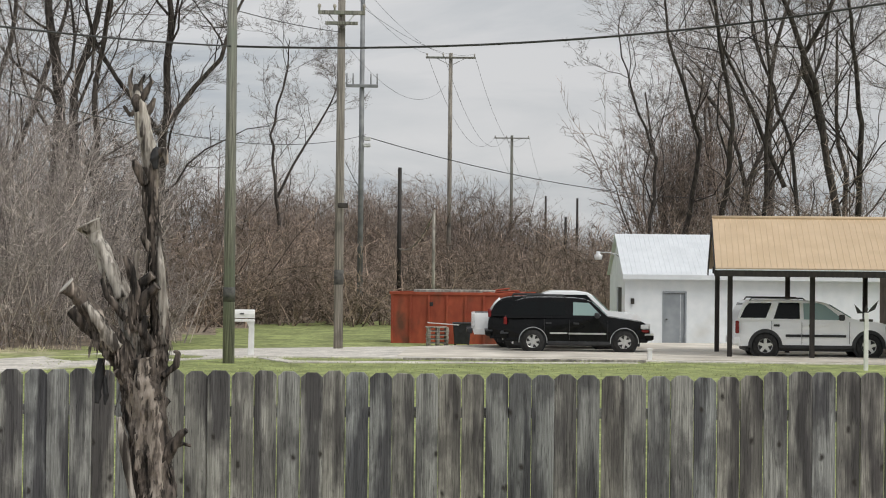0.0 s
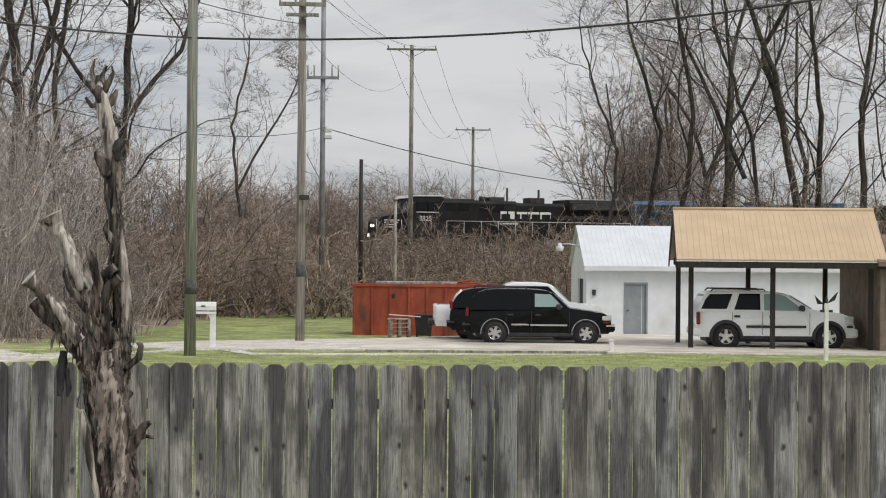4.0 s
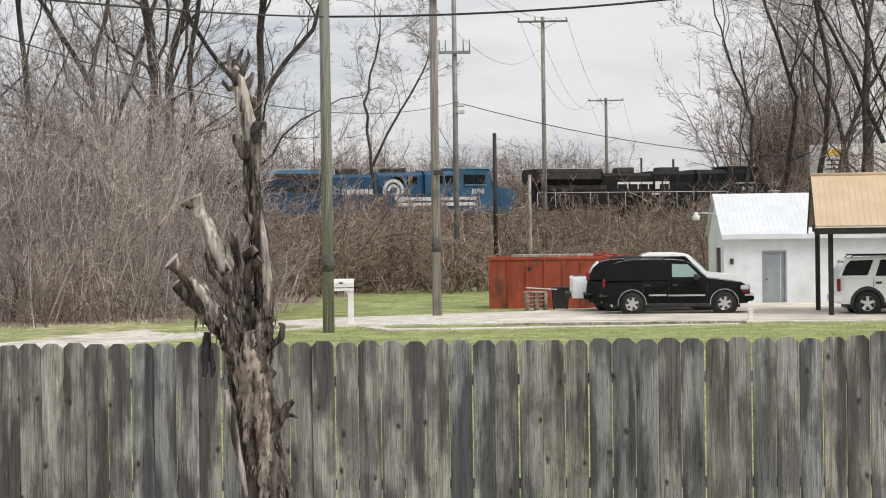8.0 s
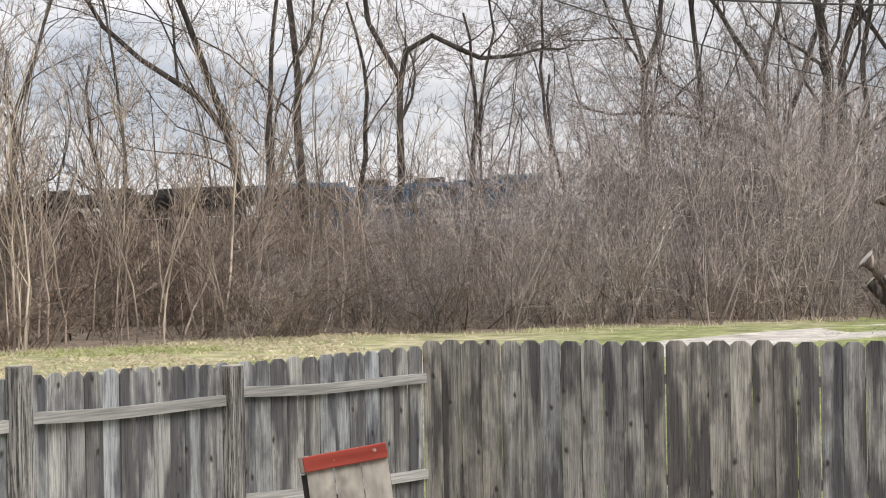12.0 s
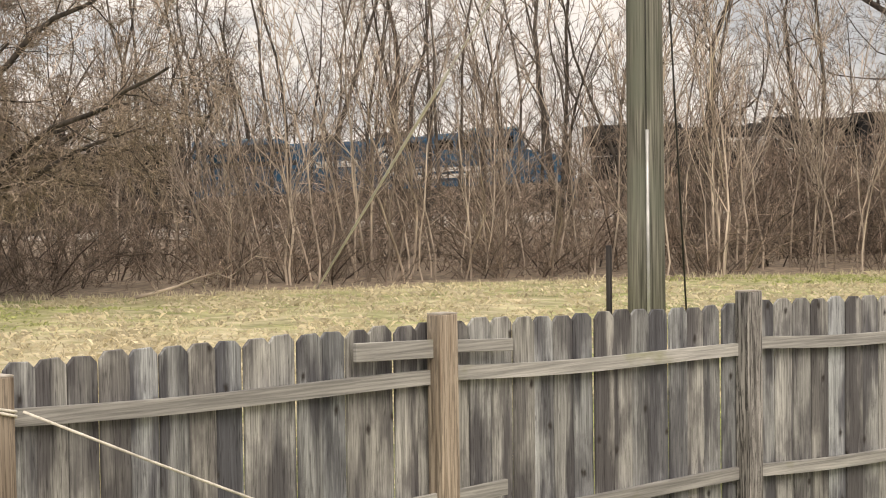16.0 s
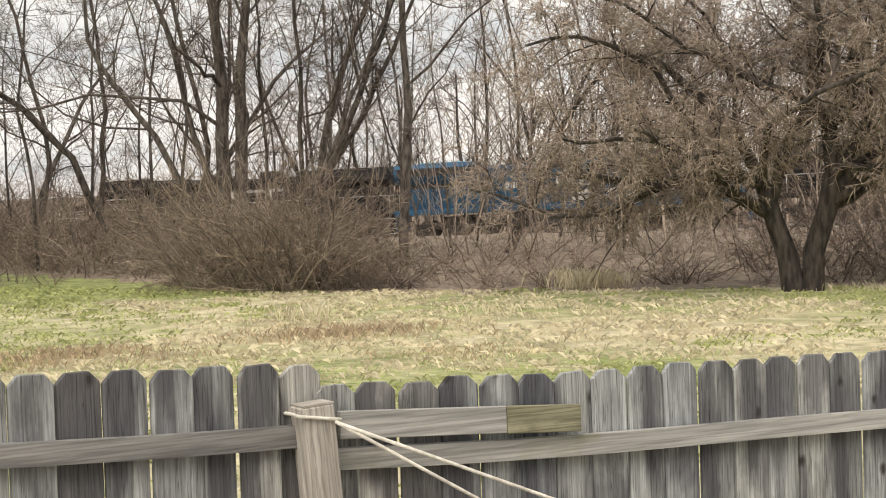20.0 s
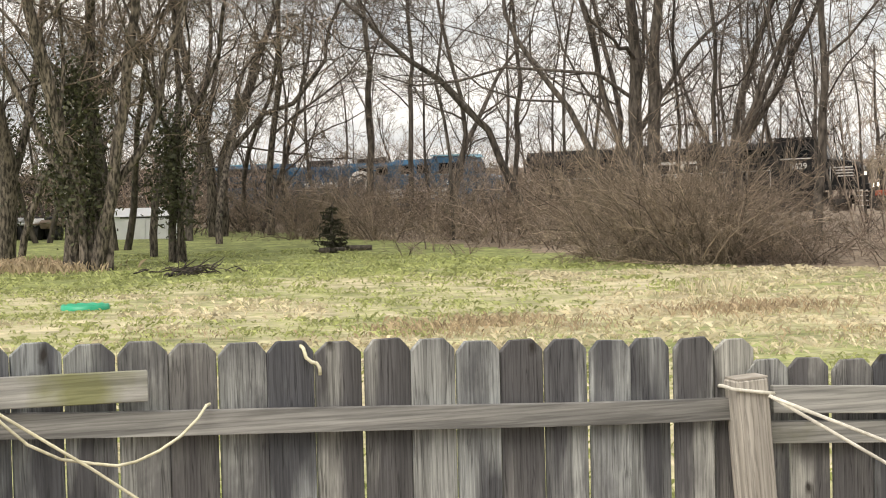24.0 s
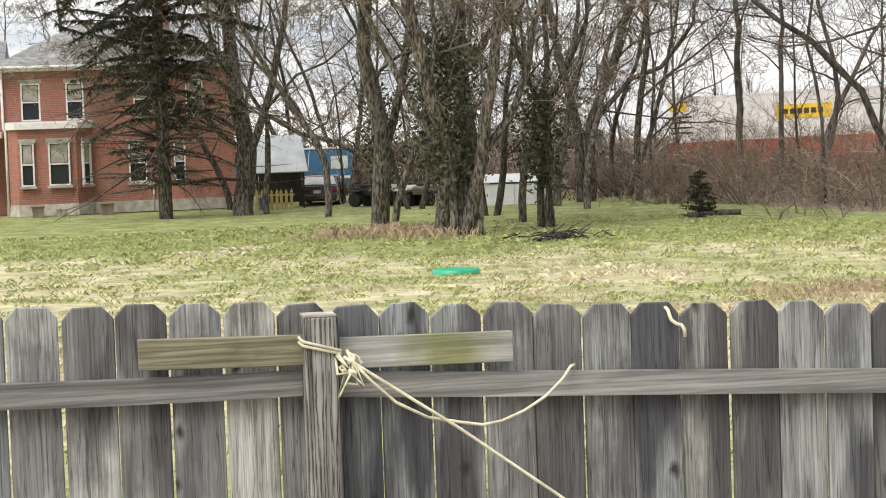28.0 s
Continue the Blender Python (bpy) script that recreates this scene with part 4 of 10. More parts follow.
rope("yellow_rope_knot", knot[0], YELLOW_ROPE, "loose knot of yellow rope on a grey post", 0.004, knot[1:])

# ---- trees ----
class Sticks:
    """Collects tapering branches into one vertex and face list."""

    def __init__(self):
        self.v, self.f = [], []

    def branch(self, pts, r0, r1, sides):
        n, base = len(pts), len(self.v)
        u = None
        for i, p in enumerate(pts):
            d = pts[min(i + 1, n - 1)] - pts[max(i - 1, 0)]
            d.normalize()
            u = d.orthogonal().normalized() if u is None else (u - d * u.dot(d)).normalized()
            w = d.cross(u)
            r = r0 + (r1 - r0) * (i / (n - 1))
            for k in range(sides):
                a = 2 * math.pi * k / sides
                self.v.append(tuple(p + u * (r * math.cos(a)) + w * (r * math.sin(a))))
        for i in range(n - 1):
            for k in range(sides):
                k2 = (k + 1) % sides
                o = base + i * sides
                self.f.append((o + k, o + k2, o + sides + k2, o + sides + k))


def add_spike(self, p, q, r):
    """A thin twig that runs to a point."""
    d = (q - p).normalized()
    u = d.orthogonal().normalized() * r
    w = d.cross(u)
    o = len(self.v)
    self.v += [tuple(p + u), tuple(p - u * 0.5 + w * 0.87), tuple(p - u * 0.5 - w * 0.87), tuple(q)]
    self.f += [(o, o + 1, o + 3), (o + 1, o + 2, o + 3), (o + 2, o, o + 3)]


Sticks.spike = add_spike


def wander(rnd, start, way, length, n, bend, lift):
    """A crooked line: bend is the turn a step, lift pulls it up (or down)."""
    p, d, pts = Vector(start), Vector(way).normalized(), [Vector(start)]
    for _ in range(n):
        d = (d + Vector((rnd.gauss(0, bend), rnd.gauss(0, bend), rnd.gauss(0, bend) + lift))).normalized()
        p = p + d * (length / n)
        pts.append(p.copy())
    return pts


def side_way(rnd, d, angle):
    u = d.orthogonal().normalized()
    w = d.cross(u)
    a = rnd.uniform(0, 2 * math.pi)
    s, c = math.sin(radians(angle)), math.cos(radians(angle))
    return (d * c + (u * math.cos(a) + w * math.sin(a)) * s).normalized()


def grow(rnd, wood, twigs, start, way, length, r, level, spec, deep=0):
    """spec: for each level (children, first, angle, shrink, bend, lift, steps); the last level is single twigs."""
    kids, first, angle, shrink, bend, lift, steps = spec[level]
    if spec is APPLE and level > 1 and start[2] < 1.0 + 1.7 * (1 - min(1.0, Vector(start).xy.length / 4)):
        return
    if level == len(spec) - 1:
        d = (Vector(way) + Vector((0, 0, lift))).normalized()
        twigs.spike(Vector(start), Vector(start) + d * length, max(r, 0.0095 if spec is APPLE else 0.0105))
        return
    pts = wander(rnd, start, way, length, steps, bend, lift)
    (wood if level + deep < 2 else twigs).branch(pts, r, r * 0.3, (7, 5, 3, 3, 3)[level + deep])
    sprout(rnd, wood, twigs, pts, length, r, level, spec, deep)


def sprout(rnd, wood, twigs, pts, length, r, level, spec, deep=0):
    kids, first, angle, shrink, bend, lift, steps = spec[level]
    steps = len(pts) - 1
    for k in range(kids):
        f = first + (1 - first) * (k + rnd.random()) / kids
        f = min(f, 0.99)
        i = min(int(f * steps), steps - 1)
        p = pts[i].lerp(pts[i + 1], f * steps - i)
        d = (pts[i + 1] - pts[i]).normalized()
        rr = max((r - r * 0.7 * f) * (rnd.uniform(0.22, 0.48) if level == 0 else rnd.uniform(0.4, 0.62)), 0.008)
        way = side_way(rnd, d, angle * rnd.uniform(0.55, 1.4))
        if way.z < -0.25 and lift >= 0:
            way.z *= -0.4
        grow(rnd, wood, twigs, p, way, length * shrink * rnd.uniform(0.5, 1.25) * (1.15 - 0.5 * f), rr, level + 1, spec, deep)


def tree_template(seed, height, r, spec, bark, twig, stems=1, lean=0.12, name="tree", spread=0.0):
    rnd = random.Random(seed)
    wood, twigs = Sticks(), Sticks()
    for s in range(stems):
        a = rnd.uniform(0, 6.28)
        off = Vector((math.cos(a), math.sin(a), 0)) * (0 if stems == 1 else r * 1.3 + spread * rnd.random())
        way = Vector((math.cos(a) * lean * (1 if stems == 1 else 2.2) * rnd.uniform(0.5, 1.3), math.sin(a) * lean * (1 if stems == 1 else 2.2), 1))
        grow(rnd, wood, twigs, off - Vector((0, 0, 0.4)), way, height * rnd.uniform(0.7, 1.05), r * rnd.uniform(0.7, 1.0), 0, spec)
    ob = new(name)
    raw("trunk", wood.v, wood.f, bark, ob)
    raw("crown", twigs.v, twigs.f, twig, ob)
    return ob


# children, where they begin, angle, length, bend, lift, steps
FOREST = ((9, 0.26, 40, 0.50, 0.13, 0.05, 10), (8, 0.18, 46, 0.46, 0.24, 0.08, 6), (6, 0.12, 48, 0.50, 0.28, 0.05, 3), (5, 0.08, 46, 0.55, 0.25, 0.04, 2), (0, 0, 0, 0, 0, 0.05, 1))
ARCHING = ((8, 0.22, 36, 0.52, 0.12, 0.02, 10), (8, 0.15, 44, 0.46, 0.22, 0.03, 6), (6, 0.12, 48, 0.5, 0.26, 0.02, 3), (5, 0.08, 45, 0.55, 0.2, 0.0, 2), (0, 0, 0, 0, 0, 0.0, 1))
DROOPING = ((8, 0.22, 42, 0.46, 0.13, 0.02, 10), (8, 0.15, 46, 0.46, 0.24, 0.0, 6), (6, 0.12, 50, 0.5, 0.28, -0.08, 3), (6, 0.08, 45, 0.66, 0.2, -0.12, 2), (0, 0, 0, 0, 0, -0.3, 1))
SLENDER = ((12, 0.15, 34, 0.34, 0.09, 0.05, 9), (6, 0.12, 40, 0.46, 0.22, 0.10, 3), (3, 0.08, 42, 0.58, 0.2, 0.08, 2), (0, 0, 0, 0, 0, 0.08, 1))
SAPLING = ((10, 0.18, 26, 0.38, 0.15, 0.06, 8), (9, 0.12, 34, 0.40, 0.18, 0.10, 3), (0, 0, 0, 0, 0, 0.08, 1))
APPLE = ((14, 0.10, 54, 0.36, 0.20, -0.025, 10), (10, 0.08, 54, 0.55, 0.26, -0.04, 5), (6, 0.06, 52, 0.55, 0.26, -0.06, 2), (4, 0.05, 48, 0.62, 0.2, -0.12, 2), (0, 0, 0, 0, 0, -0.15, 1))

TREES = {}


FAR = []


def plant_far(kind, az, d, height):
    """A tree beyond the railway: kept for the one joined far wood."""
    src, h0, _, _ = TREES[kind]
    k = height / h0
    p = polar(az, d)
    FAR.append((src, Matrix.Translation((p.x, p.y, ground_z(p.x, p.y))) @ Matrix.Rotation(random.Random(int(az * 131 + d * 17)).uniform(0, 6.28), 4, "Z") @ Matrix.Scale(k, 4)))


def join_far(name, label):
    """Joins the far trees, by their material, into one object."""
    me = bpy.data.meshes.new(name)
    verts, loops, starts, slots, mats, n = [], [], [], [], [], 0
    for src, m in FAR:
        for ch in src.children:
            a = ch.data
            co = np.empty(len(a.vertices) * 3)
            a.vertices.foreach_get("co", co)
            mm = np.array(m)
            verts.append(co.reshape(-1, 3) @ mm[:3, :3].T + mm[:3, 3])
            li, ls = np.empty(len(a.loops), dtype=np.int64), np.empty(len(a.polygons), dtype=np.int64)
            a.loops.foreach_get("vertex_index", li)
            a.polygons.foreach_get("loop_start", ls)
            starts.append(ls + sum(len(q) for q in loops))
            loops.append(li + n)
            n += len(a.vertices)
            if a.materials[0] not in mats:
                mats.append(a.materials[0])
            slots.append(np.full(len(ls), mats.index(a.materials[0])))
    v, li, ls, sl = np.concatenate(verts), np.concatenate(loops), np.concatenate(starts), np.concatenate(slots)
    me.vertices.add(len(v))
    me.vertices.foreach_set("co", v.ravel())
    me.loops.add(len(li))
    me.loops.foreach_set("vertex_index", li.astype(np.int32))
    me.polygons.add(len(ls))
    me.polygons.foreach_set("loop_start", ls.astype(np.int32))
    for q in mats:
        me.materials.append(q)
    me.polygons.foreach_set("material_index", sl.astype(np.int32))
    me.polygons.foreach_set("use_smooth", np.ones(len(ls), dtype=bool))
    me.update(calc_edges=True)
    me.validate()
    tagged(put(name, me), label, "woods", kind="stuff")


def plant(kind, az, d, height=None, turn=None, dz=0.0, label=None, group=None, scale_xy=1.0):
    src, h0, lab, grp = TREES[kind]
    k = (height or h0) / h0
    rnd = random.Random(int(az * 131 + d * 17))
    p = polar(az, d)
    t = turn if turn is not None else rnd.uniform(0, 360)
    ob = copy_thing(src, pose(p.x, p.y, ground_z(p.x, p.y) + dz, 0, 0, t))
    ob.scale = (k * scale_xy, k * scale_xy, k)
    return tagged(ob, label or lab, "tree", group or grp)


for i in range(4):
    TREES["forest%d" % i] = (tree_template(100 + i, 20, 0.27, FOREST, BARK_DARK, TWIG_BROWN if i % 2 else TWIG_DARK, lean=0.16), 20, "tall bare tree with dark bark in the wood", "bare woodland trees")
for i in range(3):
    TREES["arch%d" % i] = (tree_template(140 + i, 15, 0.17, ARCHING, BARK_GREY, TWIG_DARK, stems=2, lean=0.16), 15, "bare many-stemmed grey tree with arching limbs", "bare many-stemmed trees")
for i in range(5):
    TREES["slender%d" % i] = (tree_template(180 + i, 11, 0.085, SLENDER, BARK_GREY, TWIG_DARK if i % 2 else TWIG_BROWN, lean=0.10), 11, "slender bare tree by the railway", "slender bare trees")
for i in range(3):
    TREES["droop%d" % i] = (tree_template(260 + i, 13, 0.17, DROOPING, BARK_PALE, TWIG_HANG, lean=0.12), 13, "bare tree with a fine crown of hanging twigs", "bare trees with hanging twigs")
for i in range(5):
    TREES["sapling%d" % i] = (tree_template(220 + i, 7.5, 0.034, SAPLING, TWIG_TAN, TWIG_TAN if i % 2 else TWIG_BROWN, stems=4, lean=0.045, spread=1.1), 7.5, "clump of bare pale saplings at the meadow's edge", "sapling clumps")


def shaped_tree(foot, az, stems, spec, bark, twig, label, seed, top=5.0):
    """A tree from the lines of its own stems: (thickness, ((across, height), ...)); high ones are limbs, the others reach the ground."""
    rnd = random.Random(seed)
    wood, twigs = Sticks(), Sticks()
    across, back = Vector((math.cos(radians(az)), math.sin(radians(az)), 0)), Vector((-math.sin(radians(az)), math.cos(radians(az)), 0))
    g = ground_z(*foot)
    for r, line in stems:
        drift, deep = rnd.uniform(-0.25, 0.25), rnd.uniform(-0.3, 0.3)
        pts = [across * a + back * (deep + drift * (z - line[0][1])) + Vector((0, 0, z - g)) for a, z in line]
        if line[0][1] < 6.2:
            low = pts[0] + (pts[0] - pts[1]) * 0.1
            pts.insert(0, Vector((low.x, low.y, -0.3)))
        else:
            pts = [p - back * (deep * 0.8) for p in pts]
        fine = []
        for i in range(len(pts) - 1):
            n = max(1, int((pts[i + 1] - pts[i]).length / 0.9))
            for k in range(n):
                f = k / n
                q = pts[i].lerp(pts[i + 1], f * f * (3 - 2 * f) * 0.4 + f * 0.6)
                fine.append(q + Vector((rnd.gauss(0, 0.05), rnd.gauss(0, 0.05), 0)) * (1 if fine else 0))
        fine.append(pts[-1])
        fine += wander(rnd, pts[-1], (pts[-1] - pts[-2]).normalized() + Vector((0, 0, 0.4)), top, 6, 0.16, 0.06)[1:]
        length = sum((q - p).length for p, q in zip(fine, fine[1:]))
        wood.branch(fine, r, r * 0.2, 8)
        sprout(rnd, wood, twigs, fine, length, r, 0, spec)
    ob = thing("tree", pose(foot[0], foot[1], g), label, "tree", "large bare trees")
    raw("trunk", wood.v, wood.f, bark, ob)
    raw("crown", twigs.v, twigs.f, twig, ob)
    return ob


TALL = {}


def thicket_template(seed, h, spread, stems, mat, arch, girth=1.0, name="thicket"):
    """A clump of thin stems, each with branches, twigs and twiglets, gathered in a few uneven tufts."""
    rnd = random.Random(seed)
    s = Sticks()
    tufts = [(rnd.uniform(-spread, spread), rnd.uniform(-spread, spread) * 0.6, rnd.uniform(0.68, 1.0)) for _ in range(4)]
    tufts[0] = (tufts[0][0], tufts[0][1], 1.0)
    for _ in range(stems):
        cx, cy, k = rnd.choice(tufts)
        a = rnd.uniform(0, 6.28)
        x, y = cx + math.cos(a) * rnd.uniform(0.05, 0.5), cy + math.sin(a) * rnd.uniform(0.05, 0.5)
        hh = h * k * rnd.uniform(0.75, 1.05)
        out = rnd.uniform(0.05, 0.30) + arch * rnd.uniform(0.2, 0.9)
        pts = wander(rnd, (x, y, -0.2), (math.cos(a) * out, math.sin(a) * out, 1), hh * (1.05 + 0.4 * arch), 6, 0.11 + 0.05 * arch, 0.03 - 0.17 * arch)
        s.branch(pts, (rnd.uniform(0.009, 0.018) if rnd.random() < 0.8 else rnd.uniform(0.024, 0.04)) * girth, 0.005, 3)
        for j in range(8):
            f = rnd.uniform(0.03, 0.97) * 6
            i = min(int(f), 5)
            d = (pts[i + 1] - pts[i]).normalized()
            b = wander(rnd, pts[i].lerp(pts[i + 1], f - i), side_way(rnd, d, rnd.uniform(25, 60)), hh * rnd.uniform(0.18, 0.40), 2, 0.24, 0.06 - 0.12 * arch)
            s.branch(b, 0.0075 * girth, 0.004, 3)
            for m in range(6):
                i2 = m % 2
                p = b[i2].lerp(b[i2 + 1], rnd.random())
                w = side_way(rnd, (b[i2 + 1] - b[i2]).normalized(), rnd.uniform(20, 65)) + Vector((0, 0, 0.15))
                q = p + w.normalized() * hh * rnd.uniform(0.07, 0.17)
                s.spike(p, q, 0.0058 * girth)
                for _ in range(1):
                    p2 = p.lerp(q, rnd.uniform(0.1, 0.8))
                    s.spike(p2, p2 + side_way(rnd, w.normalized(), 50) * hh * rnd.uniform(0.04, 0.10), 0.0048 * girth)
    ob = raw(name, s.v, s.f, mat)
    ob["kind"] = "stuff"
    zs = sorted(v[2] for v in s.v)
    TALL[ob.name] = zs[int(len(zs) * 0.82)]
    return ob


THICKETS = {
    "grey": [thicket_template(300 + i, 6.0, 1.7, 20, TWIG_GREY, 0.12) for i in range(5)],
    "brown": [thicket_template(320 + i, 3.0, 2.2, 17, TWIG_BROWN, 0.75, 1.05) for i in range(5)],
    "mound": [thicket_template(340 + i, 3.0, 1.6, 58, TWIG_MOUND, 0.85, 0.85) for i in range(2)],
    "bank": [thicket_template(360 + i, 3.0, 2.6, 24, TWIG_BANK, 0.6, 1.9) for i in range(4)],
    "haze": [thicket_template(370 + i, 8.0, 2.4, 34, TWIG_HAZE, 0.12, 2.1) for i in range(3)],
    "young": [thicket_template(350 + i, 8.0, 2.4, 20, TWIG_BROWN, 0.05, 1.7) for i in range(3)],
}


def brush(kind, az, d, h=None, width=1.0):
    rnd = random.Random(int(az * 977 + d * 31))
    src = rnd.choice(THICKETS[kind])
    k = (h or 3.0) / TALL[src.name]
    p = polar(az, d)
    ob = copy_thing(src, pose(p.x, p.y, ground_z(p.x, p.y), 0, 0, az + rnd.choice((0, 180)) + rnd.uniform(-25, 25)))
    ob.scale = (width * (0.4 + 0.6 * k), width * (0.4 + 0.6 * k), k)
    return tagged(ob, {"grey": "dense grey thicket of bare twigs", "brown": "tangle of bare brown brambles on the bank", "mound": "rounded mound of bare brown brambles", "bank": "tangle of bare brown brambles on the bank", "haze": "hazy brown clump of fine bare twigs by the railway", "young": "hazy clump of bare young trees beyond the railway"}[kind], "thicket", "thickets along the railway", "stuff")

# ---- planting ----
LARGE, DARK = "large bare grey tree with several leaning stems", "tall dark bare tree with crooked limbs"


def large_trees():
    """Trees whose stems can be told apart, each with its own lines."""
    g, d = (ARCHING, BARK_GREY, TWIG_DARK), (FOREST, BARK_DARK, TWIG_DARK)
    shaped_tree((-61.0, 13.2), 77.3, ((0.3, ((0.0, 0.4), (0.1, 5.9), (-0.2, 9.4))), (0.27, ((0.6, 0.4), (0.7, 6.8), (1.1, 9.8))), (0.13, ((-1.1, 1.4), (-1.4, 2.9), (-2.2, 4.3), (-3.9, 6.8))), (0.13, ((-0.3, 2.6), (-1.2, 6.1), (-2.1, 9.1))), (0.15, ((3.0, 1.2), (3.3, 3.8), (3.7, 5.5), (4.7, 8.0))), (0.13, ((3.2, 2.5), (4.8, 4.9), (6.1, 7.8)))), *g, LARGE, 501)
    shaped_tree((-55.6, 17.6), 72.0, ((0.17, ((0.0, 0.4), (0.2, 4.7), (0.2, 8.8))), (0.09, ((-2.6, 2.5), (-1.5, 5.1), (-0.2, 7.8)))), *g, LARGE, 502)
    shaped_tree((-63.7, 9.8), 80.8, ((0.14, ((0.0, 1.4), (-1.0, 3.7), (-2.6, 5.4), (-4.4, 6.8))), (0.07, ((-2.3, 2.8), (-2.8, 5.3), (-2.4, 8.6)))), *g, LARGE, 503)
    shaped_tree((-58.2, 15.5), 74.5, ((0.14, ((0.0, 1.3), (1.1, 4.3), (2.4, 7.4))), (0.1, ((-0.4, 1.6), (-0.3, 5.2), (-0.4, 8.7)))), *g, LARGE, 504)
    shaped_tree((-75.1, 5.7), 85.2, ((0.16, ((0.0, 2.6), (0.1, 6.4), (-0.5, 10.7))), (0.12, ((1.6, 2.6), (1.7, 6.6), (1.6, 10.2))), (0.12, ((5.8, 2.5), (6.0, 6.5), (5.5, 10.5)))), *g, LARGE, 505)
    shaped_tree((-32.3, 57.6), 29.0, ((0.18, ((0.0, 2.7), (-0.5, 6.4), (-1.6, 7.7), (-3.6, 9.0), (-4.8, 10.2))), (0.14, ((-0.5, 6.4), (-1.1, 8.0), (-1.6, 9.2), (-2.3, 11.4))), (0.14, ((0.8, 4.3), (0.9, 8.0), (1.3, 11.3))), (0.22, ((2.0, 2.7), (2.0, 8.0), (1.7, 11.3)))), *d, DARK, 506, 6)
    shaped_tree((-30.0, 65.5), 24.4, ((0.2, ((0.0, 3.9), (0.1, 8.7), (-1.0, 10.8), (-1.2, 12.1))), (0.13, ((0.1, 8.2), (0.4, 9.7), (1.4, 10.3), (3.2, 9.4))), (0.1, ((5.9, 4.2), (5.5, 9.0), (5.6, 12.0))), (0.1, ((3.1, 4.1), (3.2, 7.7), (3.7, 10.3)))), *d, DARK, 507)
    shaped_tree((-23.0, 74.5), 17.0, ((0.2, ((0.0, 5.5), (0.0, 9.6), (-0.8, 12.7))), (0.14, ((0.0, 8.7), (0.7, 10.8), (0.9, 12.6))), (0.2, ((2.4, 5.4), (2.2, 9.3), (1.9, 12.6))), (0.2, ((5.4, 5.3), (4.9, 9.0), (5.7, 12.4))), (0.13, ((5.0, 8.3), (4.0, 10.2), (3.1, 11.8)))), *d, DARK, 508)
    shaped_tree((-16.4, 78.3), 11.6, ((0.38, ((0.0, 5.1), (0.3, 9.1), (-0.3, 13.1))), (0.3, ((0.6, 5.1), (0.8, 9.5), (1.7, 12.7))), (0.2, ((1.7, 5.0), (1.7, 9.5), (2.1, 12.7)))), *d, DARK, 509, 7)
    shaped_tree((-12.1, 79.0), 8.6, ((0.27, ((0.0, 5.4), (0.2, 8.7), (0.4, 13.0))), (0.13, ((0.2, 8.2), (1.5, 9.9), (2.5, 11.1))), (0.12, ((0.0, 7.8), (-1.8, 10.2), (-2.7, 11.6)))), *d, DARK, 510)
    shaped_tree((12.7, 89.0), -8.2, ((0.17, ((0.0, 3.4), (0.7, 9.0), (-0.2, 14.6), (-0.6, 16.2))), (0.24, ((5.7, 3.4), (4.4, 11.1), (2.6, 15.9))), (0.17, ((5.0, 8.4), (3.8, 12.4), (5.6, 15.6))), (0.14, ((2.1, 3.4), (2.3, 11.1), (1.9, 15.6))), (0.12, ((3.1, 6.3), (1.4, 10.3), (0.2, 12.7))), (0.13, ((3.9, 3.4), (3.4, 8.4), (1.5, 13.8), (1.5, 15.6)))), *d, DARK, 511)
    shaped_tree((12.4, 99.1), -7.2, ((0.18, ((0.0, 3.5), (0.8, 9.1), (-0.7, 13.6))), (0.13, ((-1.8, 4.0), (-1.5, 8.2), (-2.7, 11.5))), (0.16, ((2.6, 3.5), (3.5, 7.6), (5.8, 12.1), (6.6, 14.7)))), *d, DARK, 512)
    shaped_tree((19.4, 89.8), -12.2, ((0.19, ((0.0, 3.4), (0.2, 9.3), (-0.4, 14.7))), (0.22, ((2.4, 3.4), (2.1, 9.3), (2.8, 14.7)))), *d, DARK, 513)
    shaped_tree((-11.4, 127.4), 5.0, ((0.14, ((0.0, 5.0), (-0.5, 11.1), (0.4, 15.0))), (0.1, ((-0.1, 6.9), (1.4, 10.0), (3.4, 13.3)))), *d, DARK, 514, 2.5)


